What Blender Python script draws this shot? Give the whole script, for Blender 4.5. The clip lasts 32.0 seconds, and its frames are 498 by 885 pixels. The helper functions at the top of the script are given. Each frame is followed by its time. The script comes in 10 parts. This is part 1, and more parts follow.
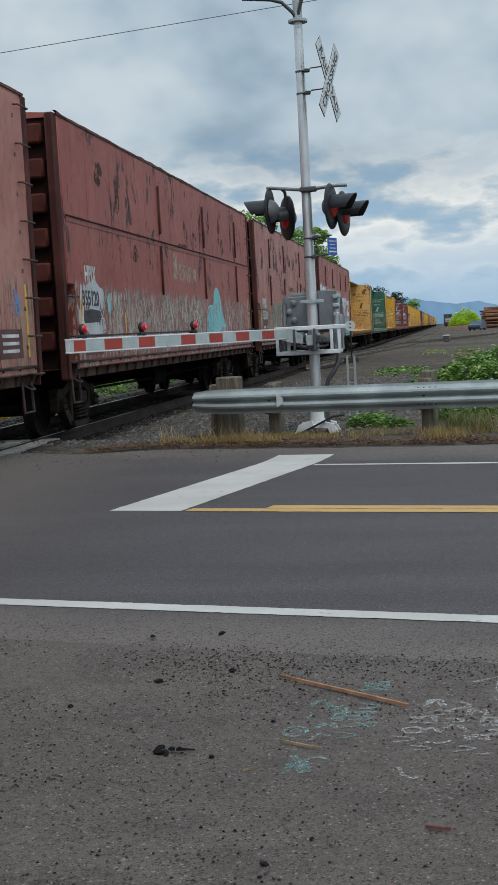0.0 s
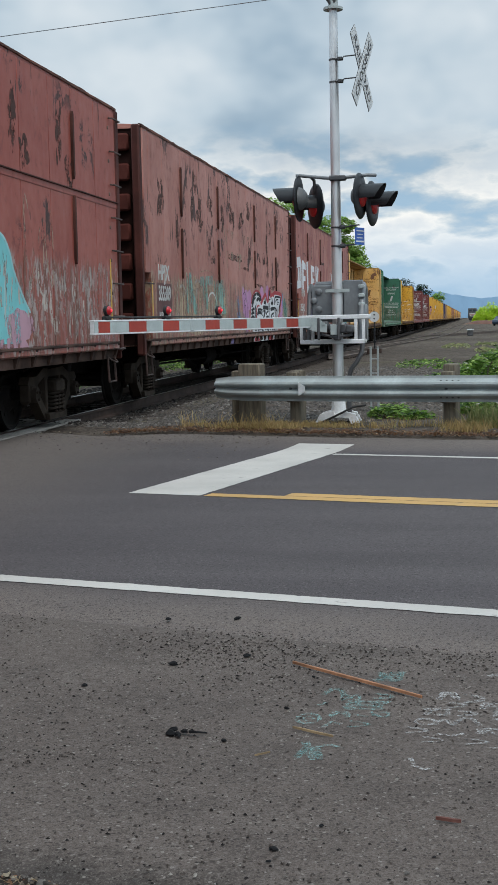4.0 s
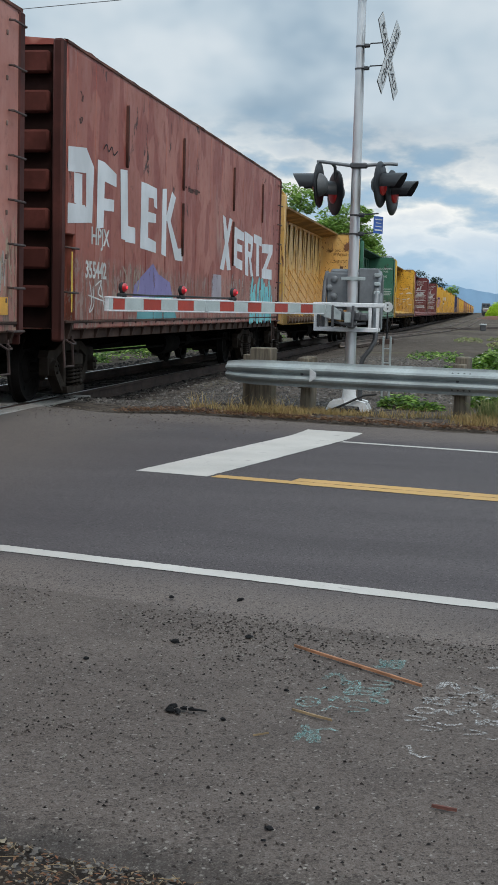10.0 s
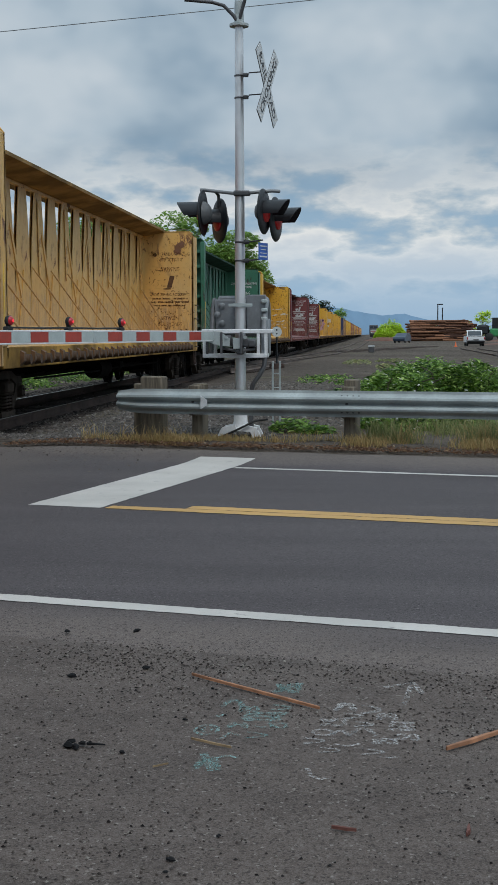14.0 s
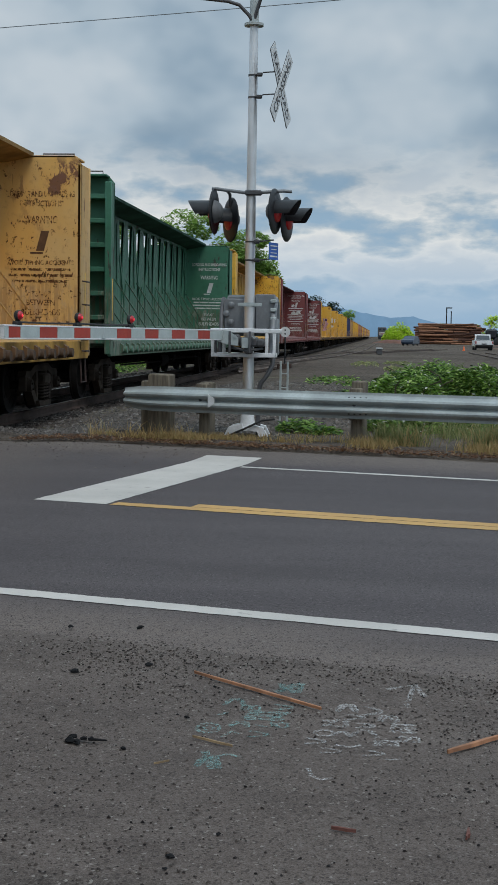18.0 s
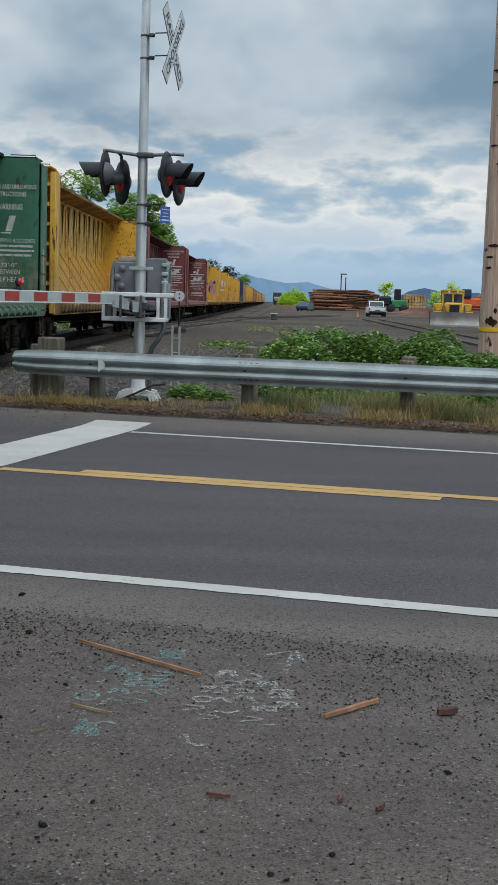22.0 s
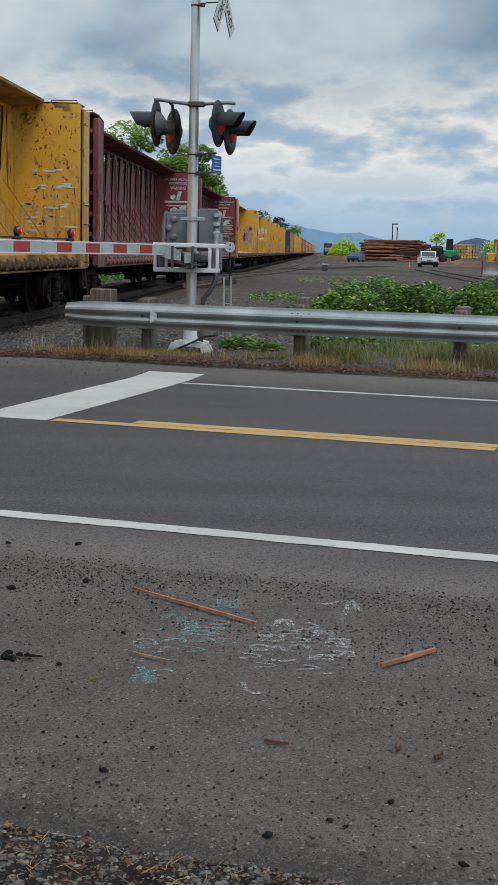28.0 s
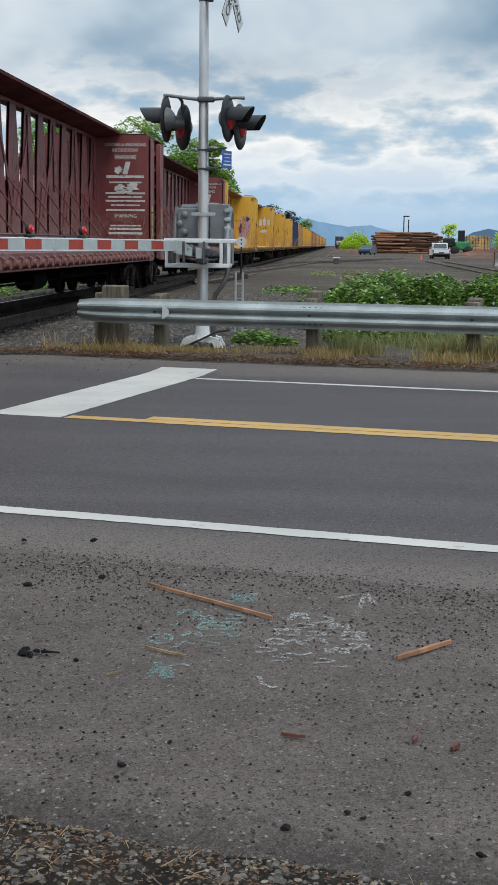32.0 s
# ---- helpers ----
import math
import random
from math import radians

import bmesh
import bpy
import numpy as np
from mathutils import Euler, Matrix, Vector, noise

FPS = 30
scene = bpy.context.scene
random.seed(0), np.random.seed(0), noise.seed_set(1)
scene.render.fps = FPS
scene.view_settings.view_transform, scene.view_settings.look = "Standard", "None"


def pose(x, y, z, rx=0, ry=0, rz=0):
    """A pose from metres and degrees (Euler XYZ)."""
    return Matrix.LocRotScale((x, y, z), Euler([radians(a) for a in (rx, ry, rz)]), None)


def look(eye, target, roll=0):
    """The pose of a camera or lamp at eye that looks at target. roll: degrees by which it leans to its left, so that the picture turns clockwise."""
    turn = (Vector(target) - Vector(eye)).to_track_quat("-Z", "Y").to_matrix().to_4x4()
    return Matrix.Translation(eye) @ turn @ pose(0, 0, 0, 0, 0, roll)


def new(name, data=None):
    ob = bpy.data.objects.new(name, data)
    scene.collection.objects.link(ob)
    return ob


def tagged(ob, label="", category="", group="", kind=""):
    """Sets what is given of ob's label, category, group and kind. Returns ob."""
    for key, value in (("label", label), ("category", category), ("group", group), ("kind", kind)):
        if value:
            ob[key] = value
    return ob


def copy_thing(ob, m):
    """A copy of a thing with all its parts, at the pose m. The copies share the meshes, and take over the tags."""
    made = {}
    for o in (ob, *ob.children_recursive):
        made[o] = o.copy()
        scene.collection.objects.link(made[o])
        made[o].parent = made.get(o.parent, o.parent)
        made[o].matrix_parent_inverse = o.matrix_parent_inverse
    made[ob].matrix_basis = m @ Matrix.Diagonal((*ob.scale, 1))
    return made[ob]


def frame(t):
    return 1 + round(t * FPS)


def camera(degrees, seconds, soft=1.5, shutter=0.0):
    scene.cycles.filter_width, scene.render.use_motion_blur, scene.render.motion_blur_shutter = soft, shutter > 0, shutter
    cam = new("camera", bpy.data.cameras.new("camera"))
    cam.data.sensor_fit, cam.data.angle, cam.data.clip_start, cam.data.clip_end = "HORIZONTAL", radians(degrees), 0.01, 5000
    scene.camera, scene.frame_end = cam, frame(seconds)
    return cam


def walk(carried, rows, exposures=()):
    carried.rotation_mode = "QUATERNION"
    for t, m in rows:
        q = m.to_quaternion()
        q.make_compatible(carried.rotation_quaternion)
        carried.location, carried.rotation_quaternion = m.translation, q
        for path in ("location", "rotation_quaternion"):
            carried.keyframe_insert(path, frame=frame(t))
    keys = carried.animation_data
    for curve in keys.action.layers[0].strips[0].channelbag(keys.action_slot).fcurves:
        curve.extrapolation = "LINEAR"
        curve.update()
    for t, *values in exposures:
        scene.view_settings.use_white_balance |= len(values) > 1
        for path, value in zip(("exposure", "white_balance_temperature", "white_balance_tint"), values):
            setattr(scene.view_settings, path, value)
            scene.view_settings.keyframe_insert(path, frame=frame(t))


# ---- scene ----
# camera: held by hand at eye height beside the road, turning with the train
cam = camera(21.42, 32.0, soft=1.5)
# seconds, eye x y z, yaw, pitch, roll
PATH = [
    (0, 0.007, 0.023, 1.41, 8.71, -4.73, -3.09), (0.5, 0.003, 0.02, 1.408, 8.91, -5.05, -2.66), (1, 0.002, 0.022, 1.407, 9.06, -5.13, -2.44),
    (1.5, 0, 0.022, 1.406, 9.12, -5.11, -2.38), (2, 0.004, 0.018, 1.409, 9.25, -5.15, -2.37), (2.5, -0, 0.018, 1.408, 9.32, -5.13, -2.07),
    (4.5, -0.006, 0.022, 1.401, 9.67, -5.33, -0.87), (5, -0.011, 0.02, 1.398, 9.8, -5.61, -0.56), (5.5, -0.018, 0.016, 1.4, 10.08, -5.77, -0.33),
    (6, -0.023, 0.02, 1.394, 10.43, -5.61, 0.19), (6.5, -0.029, 0.023, 1.391, 10.71, -5.53, 0.81), (7, -0.029, 0.021, 1.389, 11.1, -5.57, 1.32),
    (7.5, -0.034, 0.024, 1.385, 11.37, -5.59, 1.73), (8, -0.029, 0.022, 1.392, 11.5, -5.64, 1.78), (8.5, -0.027, 0.024, 1.392, 11.54, -5.64, 1.5),
    (9, -0.027, 0.021, 1.391, 11.55, -5.68, 1.45), (9.5, -0.028, 0.014, 1.391, 11.48, -5.74, 1.39), (10, -0.023, 0.017, 1.391, 9.87, -5.91, 1.46),
    (10.5, -0.008, 0.013, 1.392, 5.04, -8.27, 1.69), (11, 0.001, 0.008, 1.399, 4.93, -8.29, 0.98), (11.5, 0.004, 0.005, 1.402, 5.05, -6.34, 0.18),
    (12, 0.004, -0.004, 1.403, 5.07, -5.99, -0.24), (12.5, 0.003, -0.006, 1.404, 5.14, -5.72, -0.32), (13, -0, -0, 1.4, 5.21, -5.47, -0.3),
    (13.5, 0.001, -0.001, 1.4, 5.24, -4.84, -0.29), (14, -0, -0.003, 1.401, 5.28, -4.7, -0.2), (14.5, -0.002, -0.004, 1.4, 5.25, -4.64, 0.01),
    (16.5, 0.003, 0.003, 1.399, 5.45, -4.59, 0.33), (17, -0.001, -0.005, 1.401, 5.52, -4.64, 0.55), (17.5, -0.002, -0.005, 1.401, 5.52, -4.71, 0.8),
    (18, -0.005, -0.007, 1.4, 5.54, -4.72, 0.97), (18.5, -0.004, 0.001, 1.398, 5.54, -4.82, 1.12), (19, -0.01, -0.001, 1.394, 5.62, -4.91, 1.45),
    (19.5, -0.01, -0.002, 1.394, 5.65, -5.06, 1.8), (20, -0.012, -0, 1.393, 5.67, -5.1, 2.25), (20.5, -0.011, -0.001, 1.393, 5.66, -5.25, 2.68),
    (21, 0.019, -0.002, 1.405, 1.86, -5.26, 3.04), (21.5, 0.043, 0.006, 1.41, 0.86, -5.93, 2.27), (22, 0.045, 0.007, 1.41, 0.91, -6.16, 1.74),
    (22.5, 0.045, 0.006, 1.411, 0.77, -6.29, 1.48), (23, 0.037, 0.007, 1.409, 0.78, -6.44, 1.49), (23.5, 0.03, 0.001, 1.409, 0.8, -6.43, 1.96),
    (24, 0.025, 0.006, 1.403, 0.81, -6.29, 2.37), (24.5, 0.02, 0.007, 1.401, 0.86, -6.25, 2.63), (25, 0.02, 0.006, 1.4, 0.89, -6.33, 3.05),
    (25.5, 0.026, 0.006, 1.401, 0.84, -6.48, 3.21), (26, 0.028, 0.011, 1.4, 1.33, -6.74, 3.22), (26.5, 0.025, 0.022, 1.397, 2.11, -7.26, 2.68),
    (28.5, 0.024, 0.018, 1.399, 3.12, -8.44, 1.23), (29, 0.025, 0.015, 1.398, 3.14, -8.52, 1.15), (29.5, 0.026, 0.018, 1.396, 3.13, -8.65, 1.05),
    (30, 0.028, 0.012, 1.401, 3.17, -8.54, 1.01), (30.5, 0.031, 0.02, 1.398, 3.32, -8.59, 0.86), (31, 0.028, 0.023, 1.396, 3.47, -8.53, 0.73),
    (31.5, 0.03, 0.015, 1.401, 3.62, -8.51, 0.53), (32, 0.026, 0.009, 1.401, 3.67, -8.56, 0.58),
]


def aim(x, y, z, yaw, pitch, roll):
    a, b = radians(yaw), radians(pitch)
    ahead = Vector((-math.sin(a) * math.cos(b), math.cos(a) * math.cos(b), math.sin(b)))
    eye = Vector((x, y, z))
    return look(eye, eye + ahead, roll)


walk(cam, [(r[0], aim(*r[1:])) for r in PATH],
     [(0, 0.15, 6550, 10), (2, 0.38, 6700, 12), (5, 0.35, 6650, 11), (9, 0.35, 6650, 11), (10, 0.33, 6650, 11), (11, 0.3, 6700, 12), (11.6, 0.08, 6650, 12), (12, 0.0, 6550, 11), (13, 0.01, 6490, 11), (19, -0.01, 6490, 11), (20.4, 0.0, 6480, 11), (21, 0.1, 6500, 11), (23, 0.12, 6590, 11), (26, 0.13, 6600, 11),
      (29, 0.1, 6650, 12), (30, 0.08, 6700, 13), (31, 0.1, 6700, 13), (32, 0.36, 6650, 12)])

# ---- light ----
world = bpy.data.worlds.new("world")
scene.world = world
world.use_nodes = True
wn, wl = world.node_tree.nodes, world.node_tree.links
wn.clear()


def wmath(op, a, b=None, clamp=False):
    n = wn.new("ShaderNodeMath")
    n.operation, n.use_clamp = op, clamp
    for i, q in ((0, a), (1, b)):
        if q is None:
            continue
        if isinstance(q, (int, float)):
            n.inputs[i].default_value = q
        else:
            wl.new(q, n.inputs[i])
    return n.outputs[0]


def wramp(fac, stops):
    n = wn.new("ShaderNodeValToRGB")
    els = n.color_ramp.elements
    while len(els) < len(stops):
        els.new(0.5)
    for e, (p, c) in zip(els, stops):
        e.position, e.color = p, (*c, 1)
    wl.new(fac, n.inputs[0])
    return n.outputs[0]


def wmix(fac, a, b):
    n = wn.new("ShaderNodeMix")
    n.data_type = "RGBA"
    for i, q in ((0, fac), (6, a), (7, b)):
        if isinstance(q, (int, float)):
            n.inputs[i].default_value = q
        elif isinstance(q, tuple):
            n.inputs[i].default_value = (*q, 1)
        else:
            wl.new(q, n.inputs[i])
    return n.outputs[2]


coord = wn.new("ShaderNodeTexCoord")
sep = wn.new("ShaderNodeSeparateXYZ")
wl.new(coord.outputs["Generated"], sep.inputs[0])
up = wmath("MAXIMUM", sep.outputs[2], 0.0)


def wnoise(scale, tall, detail, rough, shift, warp=0.0):
    m = wn.new("ShaderNodeMapping")
    m.inputs["Location"].default_value = shift
    m.inputs["Scale"].default_value = (1, 1, tall)
    wl.new(coord.outputs["Generated"], m.inputs[0])
    n = wn.new("ShaderNodeTexNoise")
    n.inputs["Scale"].default_value, n.inputs["Detail"].default_value, n.inputs["Roughness"].default_value = scale, detail, rough
    n.inputs["Distortion"].default_value = warp
    wl.new(m.outputs[0], n.inputs[0])
    return n.outputs[0]


sky = wn.new("ShaderNodeTexSky")
sky.sky_type, sky.sun_disc = "NISHITA", False
sky.sun_elevation, sky.sun_rotation = radians(58), radians(149)
clear = wn.new("ShaderNodeVectorMath")
clear.operation = "SCALE"
clear.inputs["Scale"].default_value = 0.09
wl.new(sky.outputs[0], clear.inputs[0])
# a broad soft grey sheet aloft, rows of lit puffs lower down, thin haze at the horizon


def bank_of(scale, tall, detail, rough, shift, warp, drop):
    """Cloud thickness, and how much more light its upper side gets."""
    a = wnoise(scale, tall, detail, rough, shift, warp)
    b = wnoise(scale, tall, detail, rough, (shift[0], shift[1], shift[2] + drop * tall), warp)
    return a, wmath("SUBTRACT", a, b)


broad, lit_a = bank_of(5.0, 1.45, 4, 0.47, (0.31, 0.0, 0.17), 0.0, 0.02)
puff, lit_b = bank_of(12.0, 2.5, 6, 0.52, (0.75, 0.1, 0.42), 0.0, 0.012)
broad = wmath("ADD", broad, wmath("MULTIPLY", lit_a, 0.55))
puff = wmath("ADD", puff, wmath("MULTIPLY", lit_b, 0.9))
sheet = wramp(broad, [(0.365, (0.185, 0.285, 0.385)), (0.47, (0.275, 0.375, 0.465)), (0.56, (0.395, 0.49, 0.565)), (0.68, (0.51, 0.585, 0.64))])
rows = wramp(puff, [(0.28, (0.28, 0.42, 0.55)), (0.37, (0.345, 0.46, 0.56)), (0.445, (0.485, 0.565, 0.615)), (0.55, (0.73, 0.755, 0.745)), (0.70, (0.60, 0.65, 0.68))])
mid = wramp(up, [(0.085, (0, 0, 0)), (0.15, (1, 1, 1))])
clouds = wmix(mid, rows, sheet)
haze = wmix(0.12, (0.30, 0.47, 0.655), clear.outputs[0])
high = wramp(up, [(0.0, (0, 0, 0)), (0.028, (0.16, 0.16, 0.16)), (0.075, (1, 1, 1))])
seen = wmix(high, haze, clouds)
# the unseen sky overhead is brightened to put more light on the ground
zen = wramp(up, [(0.25, (1, 1, 1)), (0.6, (2.62, 2.54, 2.44))])
mul = wn.new("ShaderNodeMix")
mul.data_type, mul.blend_type = "RGBA", "MULTIPLY"
mul.inputs[0].default_value = 1.0
wl.new(seen, mul.inputs[6])
wl.new(zen, mul.inputs[7])
back = wn.new("ShaderNodeBackground")
back.inputs["Strength"].default_value = 1.0
wl.new(mul.outputs[2], back.inputs["Color"])
wl.new(back.outputs[0], wn.new("ShaderNodeOutputWorld").inputs[0])

sun = new("sun", bpy.data.lights.new("sun", "SUN"))
sun.data.energy, sun.data.angle, sun.data.color = 1.15, radians(20), (1.0, 0.96, 0.9)
sun.matrix_world = look((12, -20, 33), (0, 0, 0))
scene.view_settings.exposure = 0.0


# ---- mesh helpers ----
class Geo:
    """Vertices and faces of one mesh."""

    def __init__(self):
        self.v, self.f = [], []

    def add(self, verts, faces):
        n = len(self.v)
        self.v += [tuple(p) for p in verts]
        self.f += [tuple(i + n for i in q) for q in faces]
        return self

    def box(self, x0, y0, z0, x1, y1, z1):
        p = [(x, y, z) for z in (z0, z1) for x, y in ((x0, y0), (x1, y0), (x1, y1), (x0, y1))]
        return self.add(p, [(3, 2, 1, 0), (4, 5, 6, 7), (0, 1, 5, 4), (1, 2, 6, 5), (2, 3, 7, 6), (3, 0, 4, 7)])

    def rbox(self, x0, y0, z0, x1, y1, z1, r=0.01):
        """A box with chamfered edges."""
        c = [(x0 + x1) / 2, (y0 + y1) / 2, (z0 + z1) / 2]
        h = [(x1 - x0) / 2, (y1 - y0) / 2, (z1 - z0) / 2]
        r = min(r, *(0.45 * k for k in h))
        pts, key = [], {}
        for sx in (-1, 1):
            for sy in (-1, 1):
                for sz in (-1, 1):
                    s = (sx, sy, sz)
                    for ax in range(3):
                        q = [c[i] + s[i] * (h[i] - (0 if i == ax else r)) for i in range(3)]
                        key[(s, ax)] = len(pts)
                        pts.append(q)
        faces = []
        S = (-1, 1)
        for ax in range(3):
            a, b = (ax + 1) % 3, (ax + 2) % 3
            for sg in S:
                loop = []
                for sa, sb in ((-1, -1), (1, -1), (1, 1), (-1, 1)):
                    s = [0, 0, 0]
                    s[ax], s[a], s[b] = sg, sa, sb
                    loop.append(key[(tuple(s), ax)])
                faces.append(tuple(loop if sg > 0 else loop[::-1]))
            for sa in S:
                for sb in S:
                    q = []
                    for sg, which in ((-1, a), (1, a), (1, b), (-1, b)):
                        s = [0, 0, 0]
                        s[ax], s[a], s[b] = sg, sa, sb
                        q.append(key[(tuple(s), which)])
                    faces.append(tuple(q if sa * sb < 0 else q[::-1]))
        for sx in S:
            for sy in S:
                for sz in S:
                    q = [key[((sx, sy, sz), ax)] for ax in range(3)]
                    faces.append(tuple(q if sx * sy * sz > 0 else q[::-1]))
        return self.add(pts, faces)

    def cyl(self, a, b, r0, r1=None, seg=12, caps=True):
        a, b = Vector(a), Vector(b)
        r1 = r0 if r1 is None else r1
        d = (b - a).normalized()
        s = d.orthogonal().normalized()
        t = d.cross(s)
        ring = [(math.cos(2 * math.pi * k / seg), math.sin(2 * math.pi * k / seg)) for k in range(seg)]
        p = [a + (s * c + t * q) * r0 for c, q in ring] + [b + (s * c + t * q) * r1 for c, q in ring]
        f = [(k, (k + 1) % seg, seg + (k + 1) % seg, seg + k) for k in range(seg)]
        if caps:
            f += [tuple(range(seg))[::-1], tuple(range(seg, 2 * seg))]
        return self.add(p, f)

    def tube(self, pts, r, seg=8, r1=None):
        """A round bar along points."""
        pts = [Vector(p) for p in pts]
        n = len(pts)
        ver, fac = [], []
        side = None
        for i, p in enumerate(pts):
            d = (pts[min(i + 1, n - 1)] - pts[max(i - 1, 0)]).normalized()
            side = d.orthogonal().normalized() if side is None else (side - d * side.dot(d)).normalized()
            t = d.cross(side)
            rr = r if r1 is None else r + (r1 - r) * i / (n - 1)
            ver += [p + (side * math.cos(2 * math.pi * k / seg) + t * math.sin(2 * math.pi * k / seg)) * rr for k in range(seg)]
        for i in range(n - 1):
            for k in range(seg):
                q = (k + 1) % seg
                fac.append((i * seg + k, i * seg + q, (i + 1) * seg + q, (i + 1) * seg + k))
        fac += [tuple(range(seg))[::-1], tuple(range((n - 1) * seg, n * seg))]
        return self.add(ver, fac)

    def prism(self, outline, axis, a, b):
        """A flat outline (two coordinates) drawn out along an axis from a to b."""
        n = len(outline)

        def put(p, w):
            q = list(p)
            q.insert(axis, w)
            return tuple(q)

        area = sum(outline[i][0] * outline[(i + 1) % n][1] - outline[(i + 1) % n][0] * outline[i][1] for i in range(n))
        if (area < 0) != (axis == 1):
            outline = outline[::-1]
        p = [put(q, a) for q in outline] + [put(q, b) for q in outline]
        f = [(k, (k + 1) % n, n + (k + 1) % n, n + k) for k in range(n)]
        if b < a:
            f = [q[::-1] for q in f]
            return self.add(p, f + [tuple(range(n)), tuple(range(n, 2 * n))[::-1]])
        return self.add(p, f + [tuple(range(n))[::-1], tuple(range(n, 2 * n))])

    def lathe(self, prof, seg=16, m=None):
        """A profile of (radius, z) turned about z."""
        m = m or Matrix()
        ver, fac = [], []
        for r, z in prof:
            ver += [m @ Vector((r * math.cos(2 * math.pi * k / seg), r * math.sin(2 * math.pi * k / seg), z)) for k in range(seg)]
        for i in range(len(prof) - 1):
            for k in range(seg):
                q = (k + 1) % seg
                fac.append((i * seg + k, i * seg + q, (i + 1) * seg + q, (i + 1) * seg + k))
        fac += [tuple(range(seg))[::-1], tuple(range((len(prof) - 1) * seg, len(prof) * seg))]
        return self.add(ver, fac)

    def moved(self, m):
        self.v = [tuple(m @ Vector(p)) for p in self.v]
        return self

    def mesh(self, name, mat, smooth=False):
        me = bpy.data.meshes.new(name)
        me.from_pydata(self.v, [], self.f)
        me.update()
        if mat:
            me.materials.append(mat)
        if smooth:
            me.shade_smooth()
            me.set_sharp_from_angle(angle=radians(38))
        return me


def part(name, geo, material, parent=None, label="", smooth=True, m=None):
    ob = new(name, geo.mesh(name, material, smooth) if isinstance(geo, Geo) else geo)
    ob.parent = parent
    if m is not None:
        ob.matrix_basis = m
    return tagged(ob, label)


def thing(name, label, category, group="", m=None):
    ob = new(name)
    ob.empty_display_size = 0.2
    if m is not None:
        ob.matrix_basis = m
    return tagged(ob, label, category, group)


def solid(name, geo, material, label="", category="", group="", kind="", smooth=True, m=None):
    ob = part(name, geo, material, None, "", smooth, m)
    return tagged(ob, label, category, group, kind)


def letters(text, height, bold=0.0, squeeze=1.0, depth=0.004):
    """A word as flat mesh, standing in x and z, from its lower left corner."""
    cu = bpy.data.curves.new("word", "FONT")
    cu.body, cu.size, cu.offset, cu.extrude, cu.resolution_u = text, 1.0, bold, depth, 2
    ob = bpy.data.objects.new("word", cu)
    scene.collection.objects.link(ob)
    me = bpy.data.meshes.new_from_object(ob.evaluated_get(bpy.context.evaluated_depsgraph_get()))
    g = Geo()
    vs = [tuple(v.co) for v in me.vertices]
    k = height / 0.72
    g.add([(x * k * squeeze, -z, y * k) for x, y, z in vs], [tuple(p.vertices) for p in me.polygons])
    bpy.data.objects.remove(ob)
    bpy.data.curves.remove(cu)
    bpy.data.meshes.remove(me)
    return g


# ---- materials ----
def tree_of(name):
    m = bpy.data.materials.new(name)
    m.use_nodes = True
    nt = m.node_tree
    return m, nt, nt.nodes["Principled BSDF"]


